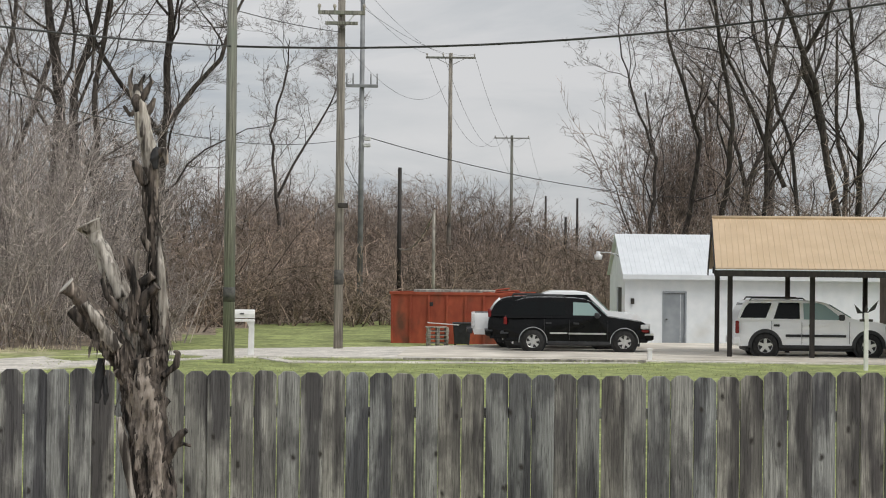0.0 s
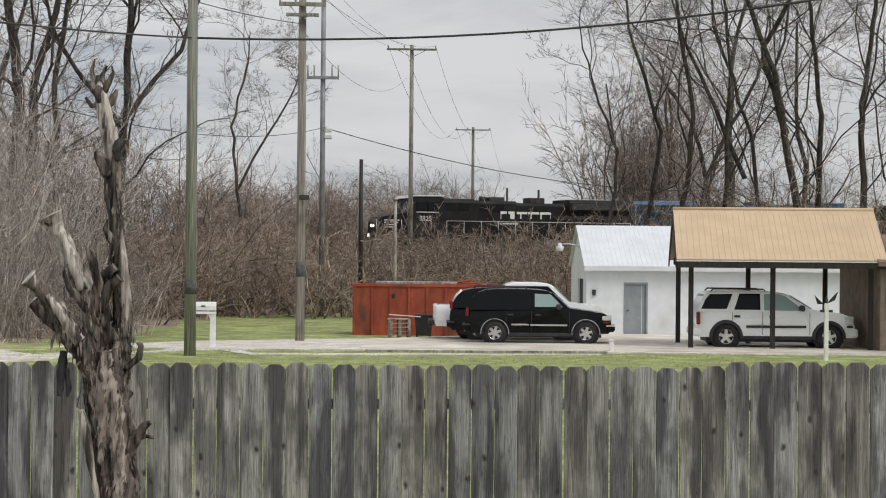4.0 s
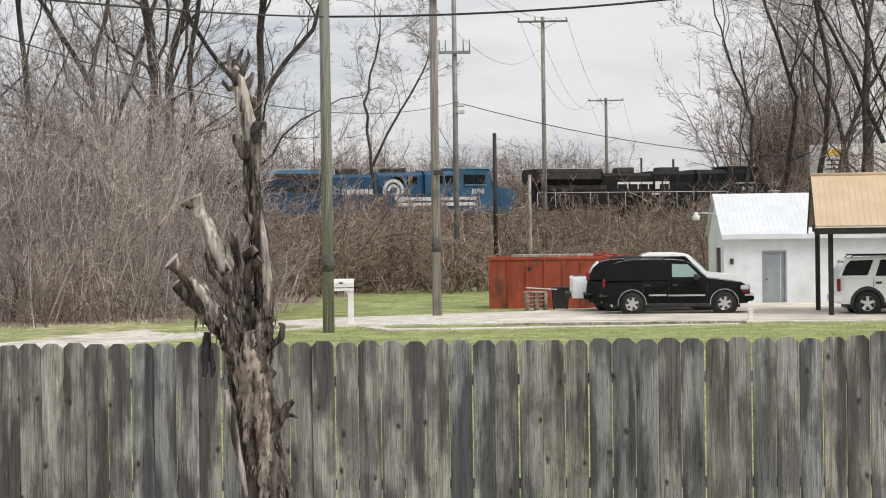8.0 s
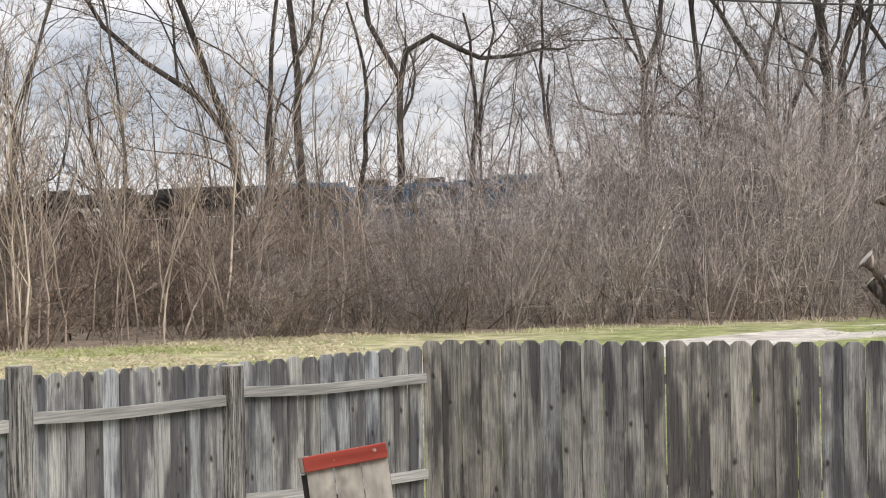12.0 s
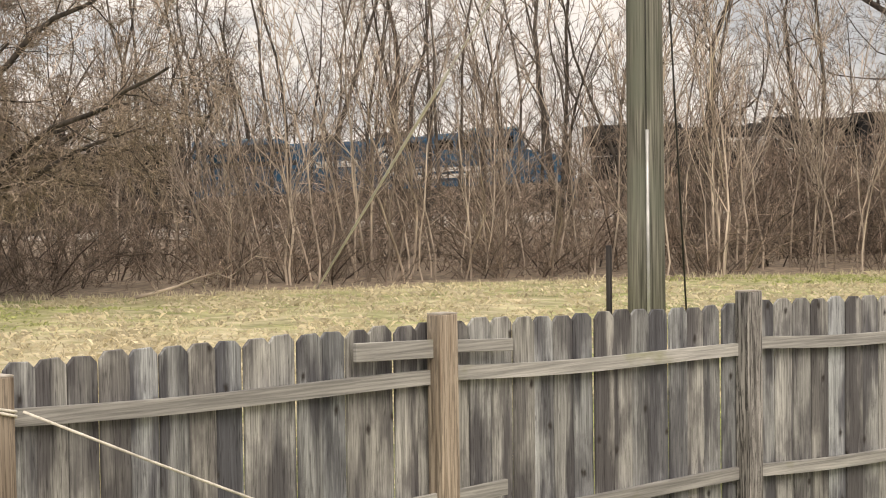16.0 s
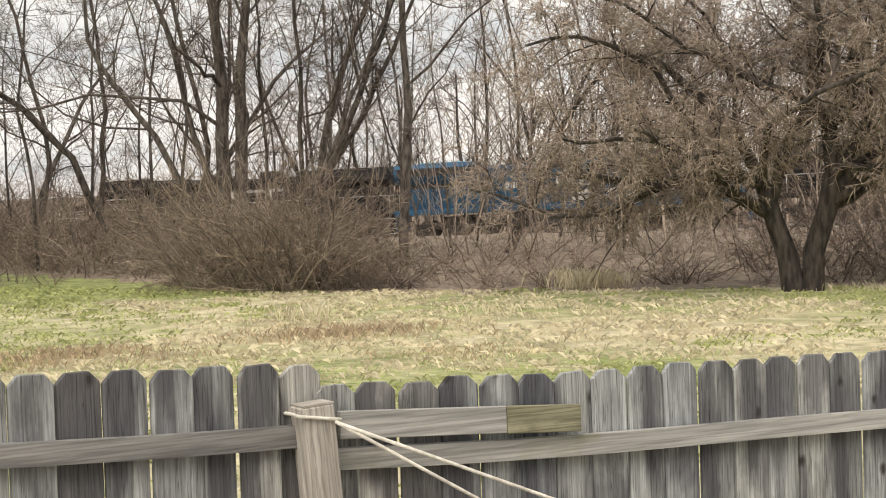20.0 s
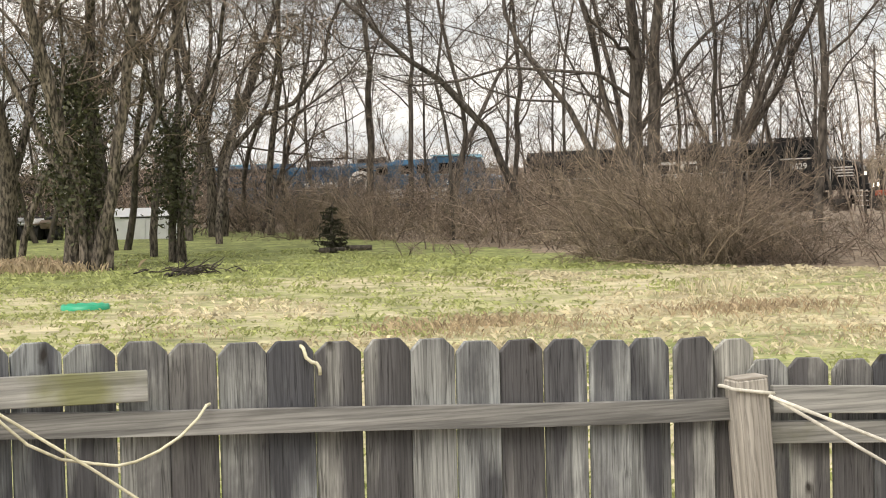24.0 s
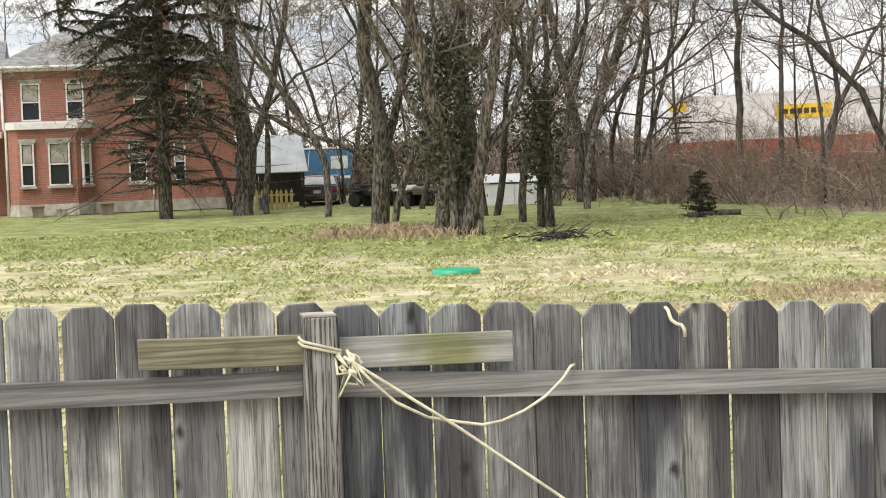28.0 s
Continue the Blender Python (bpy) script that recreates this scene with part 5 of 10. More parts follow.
def woods():
    rnd = random.Random(11)

    def row(kind, n, a0, a1, near, far, h0, h1, step0, step1):
        az = a0
        while az < a1:
            plant("%s%d" % (kind, rnd.randrange(n)), az, rnd.uniform(near, far), rnd.uniform(h0, h1))
            az += rnd.uniform(step0, step1)

    # the wood behind the garages
    for az, d, k, h in ((-10.2, 104, 1, 20), (-14.6, 96, 3, 22)):
        plant("forest%d" % k, az, d, h)
    for az, d, k, h in ((-6.6, 168, 0, 18), (-7.5, 172, 1, 20), (-8.6, 166, 2, 22), (-9.6, 112, 3, 17), (-11.8, 114, 0, 18)):
        plant("forest%d" % k, az, d, h)
    for i in range(9):
        plant("slender%d" % rnd.randrange(5), -9.2 - i * 0.7, rnd.uniform(94, 118), rnd.uniform(7, 12))
    # tall trees over the western thicket
    for az, d, k, h in ((13.6, 92, 1, 17), (19.0, 88, 2, 14), (22.4, 84, 3, 14), (26.2, 82, 1, 13), (33, 74, 2, 13), (36.5, 80, 0, 14), (40.5, 78, 1, 13), (45.5, 76, 3, 13)):
        plant("forest%d" % k, az, d, h)
    row("slender", 5, 9.5, 19, 72, 92, 9, 13, 0.9, 1.6)
    row("slender", 5, 19, 30, 72, 92, 7, 11, 1.1, 1.7)
    # thin growth beyond the line
    az = -3.0
    while az < 62:
        d = table(TRACK_AZ, TRACK_D, az) + rnd.uniform(9, 26)
        plant_far("slender%d" % rnd.randrange(5), az, d, rnd.uniform(6, 9.5) if az < 4 else rnd.uniform(8, 13) if az < 20 else rnd.uniform(10, 15))
        az += rnd.uniform(0.5, 0.9) if az < 12 else rnd.uniform(0.75, 1.2)
    # saplings along the meadow
    az = 25.5
    while az < 53:
        d = table((26, 32, 46, 58), (52.5, 48.5, 45, 46), az)
        plant("sapling%d" % rnd.randrange(5), az, d + rnd.uniform(0, 3), rnd.uniform(5.5, 9.5))
        if rnd.random() < 0.3 and not 45.5 < az < 50.5:
            plant("sapling%d" % rnd.randrange(5), az + 0.3, d + rnd.uniform(3, 12), rnd.uniform(7, 11))
        az += rnd.uniform(0.9, 1.5)
    row("sapling", 5, 53, 64, 56, 70, 8, 11, 1.0, 1.6)
    row("sapling", 5, 64, 71.5, 54, 66, 7, 11, 1.3, 2.0)
    row("slender", 5, 28, 45, 58, 86, 9, 14, 1.8, 3.0)
    row("slender", 5, 37, 54, 52, 64, 9, 13, 0.8, 1.3)
    row("slender", 5, 51, 66, 58, 86, 9, 14, 1.5, 2.4)
    # slender growth standing beyond the line
    az = 50.0
    while az < 92:
        plant_far("slender%d" % rnd.randrange(5), az, table(TRACK_AZ, TRACK_D, az) + rnd.uniform(7, 22), rnd.uniform(12, 17))
        az += rnd.uniform(0.45, 0.75) if az < 76 else rnd.uniform(0.9, 1.4)
    az = 45.0
    while az < 77:
        plant_far("forest%d" % rnd.randrange(4), az, table(TRACK_AZ, TRACK_D, az) + rnd.uniform(9, 18), rnd.uniform(14, 18))
        az += rnd.uniform(2.0, 3.0)
    row("slender", 5, 35, 55, 54, 74, 10, 14, 1.0, 1.6)
    row("slender", 5, 67, 81, 62, 96, 10, 15, 0.5, 0.85)
    # large grey trees west of the apple tree
    for az, d, k, h in ((69.5, 66, 2, 13), (79.0, 70, 1, 15), (83.6, 74, 1, 14), (66.5, 72, 0, 14), (89.2, 80, 0, 15), (98.5, 100, 2, 15), (93.2, 64, 1, 13), (95.4, 72, 0, 14), (97.0, 108, 2, 17), (91.2, 70, 2, 14), (99.8, 112, 1, 18), (95.0, 112, 1, 17), (93.0, 118, 0, 17)):
        plant("arch%d" % k, az, d, h)
    az = 63.0
    while az < 100:
        if rnd.random() < 0.6:
            plant_far("slender%d" % rnd.randrange(5), az, table(TRACK_AZ, TRACK_D, az) + rnd.uniform(8, 26), rnd.uniform(9, 14))
        else:
            plant("slender%d" % rnd.randrange(5), az, rnd.uniform(72, 96), rnd.uniform(9, 14))
        az += rnd.uniform(0.7, 1.3)
    # old trees with hanging twigs on the western lawn
    for az, d, k, h in ((92.3, 58, 0, 12), (94.3, 66, 1, 13), (96.2, 60, 2, 12), (98.1, 68, 0, 13), (90.3, 66, 2, 13), (93.4, 78, 1, 14), (100.9, 80, 2, 14), (102.2, 84, 1, 15), (97.3, 82, 1, 14)):
        plant("droop%d" % k, az, d, h)
    # trees behind the brick house
    for az, d, k, h in ((107.2, 112, 1, 21), (109.6, 108, 3, 20), (112.4, 115, 0, 21), (104.6, 118, 2, 20)):
        plant_far("forest%d" % k, az, d, h)
    join_far("far_trees", "slender bare trees standing beyond the railway and the house")


def bushes():
    rnd = random.Random(12)
    # the grey thicket west of the road
    for row, (d0, h) in enumerate(((53.5, 4.0), (56, 5.3), (59.5, 6.4), (64, 7.2))):
        az = 8.8 + row * 0.5
        while az < 29.5:
            d = d0 + table((9, 14, 28), (8, 2, -2.5), az) + rnd.uniform(-0.8, 0.8)
            tall = table((8.5, 9.5, 11.5, 13, 16, 18.5, 20, 22.3, 24, 26, 30), (0.35, 0.72, 0.96, 1.0, 1.0, 0.78, 0.62, 0.72, 0.52, 0.40, 0.34), az)
            brush("grey", az, d, h * tall * rnd.uniform(0.85, 1.08))
            az += rnd.uniform(1.5, 2.2)
    az = 9.6
    while az < 29:
        brush("brown", az, 53.5 + table((9, 14, 28), (8, 1, -3), az) + rnd.uniform(-0.6, 1.2), rnd.uniform(0.9, 1.6))
        az += rnd.uniform(2.6, 3.6)
    # low undergrowth before the line
    for d0, h in ((48, 1.6), (51.5, 2.1), (57, 2.5)):
        az = 28.0
        while az < 60:
            brush("brown", az, d0 + table((28, 46, 60), (3, -1.5, -2.0), az) + rnd.uniform(-1, 1), h * rnd.uniform(0.75, 1.15))
            az += rnd.uniform(1.7, 2.5)
    for d0, h in ((61, 2.5), (66, 2.9)):
        az = 23.0
        while az < 36:
            brush("bank", az, d0 + rnd.uniform(-1.5, 1.5), h * rnd.uniform(0.8, 1.15), 0.9)
            az += rnd.uniform(1.4, 2.0)
    for d0, h in ((46, 1.3), (51, 1.9), (60, 2.2)):
        az = 60.0
        while az < 84:
            brush("brown", az, d0 + table((60, 76, 84), (-2, 3, 8), az) + rnd.uniform(-1, 1), h * rnd.uniform(0.8, 1.2) * table((60, 70, 75, 84), (0.6, 0.62, 0.68, 0.62), az))
            az += rnd.uniform(3.2, 4.4)
    az = 56.0
    while az < 74.5:
        brush("brown", az, table((56, 60, 76), (42.2, 42.4, 46.4), az) + rnd.uniform(0.3, 1.8), rnd.uniform(0.45, 0.85), 1.0)
        az += rnd.uniform(1.3, 2.0)
    # the bank below the line
    for d0, h in ((84, 1.9), (89, 2.4), (95, 2.6), (102, 2.7), (109, 2.6), (116, 2.4), (123, 2.2), (130, 2.0)):
        az = -7.5
        while az < 10:
            d = min(d0 + (d0 - 92) * 0.006 * (5 - az) + rnd.uniform(-1.5, 1.5) - max(0, az - 5) * 3.0, table(TRACK_AZ, TRACK_D, az) - 6)
            brush("bank", az, d, h * rnd.uniform(0.75, 1.12), 1.35)
            az += rnd.uniform(1.7, 2.5)
    for d0 in (88,):
        az = 9.0
        while az < 60:
            brush("brown", az, d0 - 6 * smooth_step(15, 45, az) + rnd.uniform(-3, 3), rnd.uniform(2.4, 3.6) * (1 - 0.45 * smooth_step(38, 48, az)), 1.6)
            az += rnd.uniform(3.0, 4.4) if 18 < az < 32 else rnd.uniform(6.0, 8)
    # hazy young trees beyond the line
    az = -4.5
    while az < 13:
        d = table(TRACK_AZ, TRACK_D, az)
        for off in ((9, 15, 22) if az < 9 else (11,)):
            brush("haze", az + rnd.uniform(-0.6, 0.6), d + off + rnd.uniform(-2, 2), rnd.uniform(5.0, 8.0) * table((-4.5, -3.2, -2.0, 0, 4, 8, 10), (0.3, 0.42, 0.72, 0.78, 0.72, 0.9, 1.2), az), 1.3)
        az += rnd.uniform(1.2, 1.8)
    az = 62.0
    while az < 92:
        brush("young", az, table(TRACK_AZ, TRACK_D, az) + rnd.uniform(9, 18), rnd.uniform(4.0, 6.5), 1.3)
        az += rnd.uniform(2.6, 3.8)
    # rounded bramble mounds by the meadow
    for az, d, h, w in ((77.0, 47.6, 2.0, 0.85), (76.2, 47.2, 1.85, 0.85), (76.6, 46.6, 1.7, 0.85), (77.6, 48, 1.6, 0.7), (75.2, 46.8, 1.35, 0.8), (77.3, 49, 2.05, 0.85), (76.8, 48.4, 1.95, 0.8), (73.8, 46.4, 0.8, 0.7), (81.5, 61, 1.6, 0.9), (84.2, 65, 1.6, 0.9), (87.6, 69, 1.5, 0.9), (79.5, 60, 1.2, 0.85), (86.0, 67, 1.5, 0.8)):
        brush("mound", az, d, h, w)
    for az, d, h in ((82.2, 71, 1.5), (83.8, 73, 1.7), (85.4, 74, 1.5), (86.8, 74, 1.7), (88.2, 76, 1.5), (89.6, 77, 1.7), (90.6, 78, 1.4), (84.6, 78, 1.8), (87.5, 80, 1.8), (82.8, 66, 1.5)):
        brush("brown", az, d, h, 1.1)
    for d0, h in ((82, 1.7), (91, 2.1)):
        az = 79.0 + (d0 - 82) * 0.05
        while az < 91.5:
            brush("brown", az, d0 + rnd.uniform(-2, 2), h * rnd.uniform(0.85, 1.15), 1.25)
            az += rnd.uniform(0.9, 1.4)
    for az in (91.4, 92.6, 93.7, 94.8, 96.0, 97.2, 98.4, 99.6):
        brush("brown", az, 98 + rnd.uniform(-4, 6), rnd.uniform(3.0, 4.2), 1.3)
    # darker growth at the garages' back
    for az in (-6.2, -7.4, -8.6, -9.8, -11.2, -12.6, -14):
        brush("brown", az, 86 + rnd.uniform(-2, 3), rnd.uniform(2.4, 3.2) if az > -9 else rnd.uniform(3.4, 5.0), 1.3)
        brush("haze", az + 0.3, 98 + rnd.uniform(-2, 3), rnd.uniform(1.8, 2.4) if az > -9 else rnd.uniform(3.6, 5.0), 1.2)
    for az, d, h in ((-6.7, 168, 9.5), (-7.4, 170, 12), (-8.1, 166, 12.5), (-8.9, 172, 11)):
        brush("haze", az, d, h, 1.1)


def far_woods():
    """The hazy brown woods along the horizon."""
    rnd = random.Random(19)
    s = Sticks()
    for _ in range(3600):
        az = rnd.uniform(-24, 122)
        p = polar(az, table(TRACK_AZ, TRACK_D, az) + rnd.uniform(34, 90))
        h = rnd.uniform(5, 9.5) * (0.75 + 0.35 * noise.noise((az * 0.35, 2.0, 0.0)))
        z = ground_z(p.x, p.y)
        foot = Vector((p.x, p.y, z - 0.3))
        top = foot + Vector((rnd.gauss(0, 0.5), rnd.gauss(0, 0.5), h))
        s.spike(foot, top, 0.09)
        for _ in range(7):
            f = rnd.uniform(0.15, 0.9)
            q = foot.lerp(top, f)
            s.spike(q, q + Vector((rnd.gauss(0, 0.8), rnd.gauss(0, 0.8), rnd.uniform(0.4, 1.8))), 0.05)
    tagged(raw("far_woods", s.v, s.f, TWIG_BROWN), "hazy brown woods along the horizon", "woods", kind="stuff")


far_woods()
large_trees()
woods()
bushes()


# ---- the apple tree in the meadow ----
def apple_tree():
    p = Vector((-35.38, 19.76, 0))
    rnd = random.Random(77)
    wood, twigs = Sticks(), Sticks()
    yaw = radians(60.5)
    right, back = Vector((math.cos(yaw), math.sin(yaw), 0)), Vector((-math.sin(yaw), math.cos(yaw), 0))
    up = Vector((0, 0, 1))
    # two trunks from one foot
    left_trunk = [-right * 0.15 - up * 0.3, -right * 0.28 + up * 0.7, -right * 0.55 + up * 1.5, -right * 0.75 + up * 2.2]
    right_trunk = [right * 0.2 - up * 0.3, right * 0.25 + up * 0.8, right * 0.55 + up * 1.7, right * 0.7 + up * 2.5, right * 0.62 + up * 3.4, right * 0.3 + up * 3.9]
    wood.branch(left_trunk, 0.26, 0.17, 9)
    wood.branch(right_trunk, 0.25, 0.15, 9)
    # boughs that show plainly: their lines to the right and upwards
    for r, line in ((0.17, ((0.55, 1.7), (1.15, 2.55), (1.9, 2.95), (2.6, 2.85), (3.3, 3.15), (4.2, 3.8))), (0.15, ((0.62, 2.2), (1.1, 3.0), (1.45, 3.6), (1.75, 4.9), (2.3, 5.8))), (0.15, ((-0.75, 2.2), (-1.2, 3.2), (-1.9, 4.0), (-2.9, 4.9), (-4.2, 5.4))), (0.12, ((-0.55, 1.6), (-1.7, 2.3), (-3.0, 2.3), (-4.6, 2.6))), (0.14, ((-0.6, 1.9), (-0.2, 3.1), (0.35, 4.2), (0.2, 5.6)))):
        deep = rnd.uniform(-0.35, 0.1)
        bough = [right * a + up * z + back * deep * min(1, i) + Vector((rnd.gauss(0, 0.05), rnd.gauss(0, 0.05), 0)) * min(1, i) for i, (a, z) in enumerate(line)]
        wood.branch(bough, r, r * 0.3, 8)
        sprout(rnd, wood, twigs, bough, 4.0, r * 0.6, 0, APPLE)
    # heavy limbs: where they leave the trunk, their way, their length
    limbs = ((left_trunk[3], (-1.0, 0.1, 0.75), 6.2), (left_trunk[3], (-0.7, -0.8, 0.8), 5.4), (left_trunk[2], (-1.0, 0.6, 0.35), 5.6), (left_trunk[3], (-0.3, 0.5, 1.2), 5.2), (left_trunk[3], (0.1, -0.6, 1.2), 5.2),
             (right_trunk[2], (1.0, 0.0, 0.50), 6.6), (right_trunk[3], (1.0, -0.5, 0.75), 6.0), (right_trunk[4], (0.6, 0.3, 1.0), 5.6), (right_trunk[5], (-0.4, -0.2, 1.0), 5.0), (right_trunk[5], (-0.9, 0.1, 0.6), 5.6), (right_trunk[4], (0.8, 0.8, 0.6), 5.6), (right_trunk[5], (0.1, -0.8, 0.9), 5.0),
             (right_trunk[3], (0.5, -1, 0.7), 4.6), (left_trunk[2], (-0.8, -0.5, 0.7), 4.8), (right_trunk[2], (1.0, 0.6, 0.2), 5.6), (left_trunk[3], (-1.0, -0.3, 0.35), 5.8), (right_trunk[4], (1.0, 0.1, 0.95), 5.6), (right_trunk[5], (0.3, 0.2, 1.2), 4.4), (right_trunk[4], (0.9, -0.25, 0.8), 5.6), (right_trunk[3], (0.8, 0.35, 0.5), 6.0), (left_trunk[3], (-0.9, 0.3, 1.0), 5.6))
    for at, (a, b, c), n in limbs[:19]:
        grow(rnd, wood, twigs, at, right * a + back * b + up * c, n * 1.16, 0.09, 0, APPLE)
    # no twig hangs below the lowest boughs
    for s in (twigs,):
        low = [i for i, q in enumerate(s.v) if q[2] < 0.35 and math.hypot(q[0], q[1]) > 0.9]
        drop = set(low)
        s.f = [q for q in s.f if not drop.intersection(q)]
    ob = thing("apple_tree", pose(p.x, p.y, 0), "old spreading bare apple tree with twin dark trunks", "tree")
    raw("trunk", wood.v, wood.f, BARK_DARK, ob)
    raw("crown", twigs.v, twigs.f, TWIG_RUST, ob)


apple_tree()


def leaf_cloud(rnd, centre, size, n, leaf, drop=0.0):
    """Small leaves scattered round a centre, as lists of vertices and faces."""
    v, f = [], []
    for _ in range(n):
        c = Vector(centre) + Vector((rnd.gauss(0, size[0]), rnd.gauss(0, size[1]), rnd.gauss(0, size[2])))
        a, b = Vector((rnd.gauss(0, 1), rnd.gauss(0, 1), rnd.gauss(0, 1))).normalized(), Vector((rnd.gauss(0, 1), rnd.gauss(0, 1), rnd.gauss(0, 1) - drop)).normalized()
        k = leaf * rnd.uniform(0.6, 1.3)
        o = len(v)
        v += [tuple(c - a * k), tuple(c + b * k * 0.7), tuple(c + a * k), tuple(c - b * k * 0.7)]
        f.append((o, o + 1, o + 2, o + 3))
    return v, f


def ivy(ob, tufts, seed):
    """Ivy round a trunk: tufts of (across, height, spread)."""
    rnd = random.Random(seed)
    v, f = [], []
    for x, y, z, k in tufts:
        vv, ff = leaf_cloud(rnd, (x, y, z), (k, k, k * 1.2), int(620 * k), 0.065)
        o = len(v)
        v += vv
        f += [tuple(i + o for i in q) for q in ff]
    raw("ivy", v, f, IVY_LEAF, ob, "dark green climbing ivy", False)


droop = (DROOPING, BARK_PALE, TWIG_BROWN)
IVY_LABEL = "bare tree with drooping twigs and ivy on its trunk"
t = shaped_tree((-50.7, -4.1), 94.1, ((0.26, ((0.0, 0.1), (0.1, 1.9), (-0.6, 4.6), (-1.1, 7.8))), (0.22, ((0.3, 0.1), (0.5, 2.2), (0.6, 4.8), (0.4, 8.1))), (0.2, ((0.5, 0.1), (0.9, 1.9), (1.4, 4.4), (1.7, 7.8))), (0.12, ((0.9, 1.9), (1.9, 3.3), (2.5, 5.5), (3.3, 7.8))), (0.13, ((0.1, 1.9), (-0.8, 3.4), (-1.5, 4.9), (-2.0, 6.0)))), *droop, IVY_LABEL, 521, 4)
ivy(t, [(0.1 * i % 0.7 - 0.2, 0.4 - 0.1 * (i % 9), 1.4 + 0.16 * i, 0.3 + 0.03 * (i % 5)) for i in range(24)], 5)
t = shaped_tree((-56.0, -6.5), 96.2, ((0.3, ((0.0, 0.1), (0.2, 2.7), (-0.3, 5.1), (0.0, 8.4))), (0.16, ((0.1, 1.9), (0.8, 4.3), (1.3, 7.6)))), *droop, IVY_LABEL, 522, 4)
ivy(t, [(0.0, 0.2 - 0.1 * (i % 5), 1.5 + 0.3 * i, 0.25) for i in range(9)], 6)
t = shaped_tree((-53.3, -1.7), 91.3, ((0.12, ((0.0, 0.1), (0.2, 2.1), (0.4, 4.9), (0.1, 8.0))), (0.09, ((0.3, 2.9), (-0.5, 4.9), (-0.9, 7.1))), (0.09, ((0.3, 3.3), (1.4, 5.7), (1.8, 8.0)))), *droop, IVY_LABEL, 523, 3)
ivy(t, [(0.1, 0.3 - 0.1 * (i % 6), 1.3 + 0.22 * i, 0.3) for i in range(13)], 7)
shaped_tree((-74.3, -0.6), 90.1, ((0.2, ((0.0, 3.0), (-0.6, 5.6), (-1.2, 8.9), (-1.4, 10.7))), (0.22, ((0.5, 3.0), (1.6, 5.8), (2.9, 9.3))), (0.15, ((2.3, 2.9), (2.7, 6.0), (2.8, 10.4))), (0.14, ((0.5, 3.0), (2.1, 4.7), (3.4, 5.1), (4.6, 6.8)))), *droop, LARGE, 524, 4)
shaped_tree((-71.2, -13.3), 100.3, ((0.42, ((0.0, 0.3), (0.2, 2.4), (-0.2, 5.6), (-0.5, 8.6))), (0.2, ((0.2, 2.0), (1.3, 4.9), (1.9, 8.1))), (0.13, ((1.0, 3.8), (2.3, 3.0), (3.5, 2.7), (4.6, 2.1))), (0.15, ((-0.1, 2.6), (-0.6, 3.0), (-1.3, 3.9), (-2.6, 4.2)))), *droop, "broad old bare tree with a thick trunk beside the house", 525, 4)


def spruce(name, az, d, h, w, seed, label, layers=26, droop=0.25, bare=0.0, clear=0.0, taper=0.75):
    """A conifer: a trunk with whorls of drooping boughs that carry needle sprays; below clear most boughs are bare."""
    rnd = random.Random(seed)
    wood = Sticks()
    v, f = [], []
    wood.branch([Vector((0, 0, -0.3)), Vector((0.05, 0, h * 0.5)), Vector((0, 0.04, h))], w * 0.027 + 0.015, 0.03, 8)
    for i in range(layers):
        z = h * (0.05 + 0.94 * i / layers)
        reach = w * 0.5 * (1 - z / h) ** taper + 0.12
        for k in range(max(5, int(9 * (1 - z / h)) + 3)):
            a = rnd.uniform(0, 6.28)
            L = reach * (rnd.uniform(0.65, 1.1) if not clear else rnd.uniform(0.35, 1.15))
            pts = wander(rnd, (0, 0, z), (math.cos(a), math.sin(a), 0.05 if not clear else rnd.uniform(-0.1, 0.35)), L, 5, 0.09 if not clear else 0.16, -droop * 0.35)
            wood.branch(pts, 0.012 + 0.012 * L, 0.006, 3)
            if clear:
                for _ in range(12):
                    q = pts[rnd.randint(1, 4)].lerp(pts[rnd.randint(2, 5)], rnd.random())
                    wood.spike(q, q + Vector((rnd.gauss(0, 0.35), rnd.gauss(0, 0.35), rnd.gauss(-0.3, 0.3))), 0.009)
            if rnd.random() < bare or (z < clear and rnd.random() < 0.93):
                continue
            for j in range(1, 6):
                for _ in range(int((5 + 4 * L) * (2.3 if clear else 1))):
                    c = pts[j].lerp(pts[j - 1], rnd.random())
                    side = Vector((rnd.gauss(0, 1), rnd.gauss(0, 1), rnd.gauss(-0.5 if not clear else -0.9, 0.6))).normalized()
                    s = rnd.uniform(0.10, 0.26) * (0.6 + 0.12 * L) * (1.25 if clear else 1)
                    u = side.orthogonal().normalized() * s * 0.16
                    o = len(v)
                    v += [tuple(c - u), tuple(c + u), tuple(c + side * s)]
                    f.append((o, o + 1, o + 2))
    p = polar(az, d)
    ob = thing(name, pose(p.x, p.y, ground_z(p.x, p.y)), label, "tree")
    raw("trunk", wood.v, wood.f, BARK_PALE, ob)
    raw("foliage", v, f, NEEDLES, ob, "", False)


spruce("spruce", 102.9, 72, 27, 9.6, 31, "large dark spruce with bare lower boughs by the brick house", layers=62, droop=0.25, bare=0.25, clear=4.8, taper=0.35)
spruce("spruce_sapling", 87.0, 57.5, 1.45, 1.05, 32, "small dark green spruce in the meadow", layers=12, droop=0.12)

for src, *_ in TREES.values():
    for o in (*src.children_recursive, src):
        bpy.data.objects.remove(o)
for group_of in THICKETS.values():
    for o in group_of:
        bpy.data.objects.remove(o)

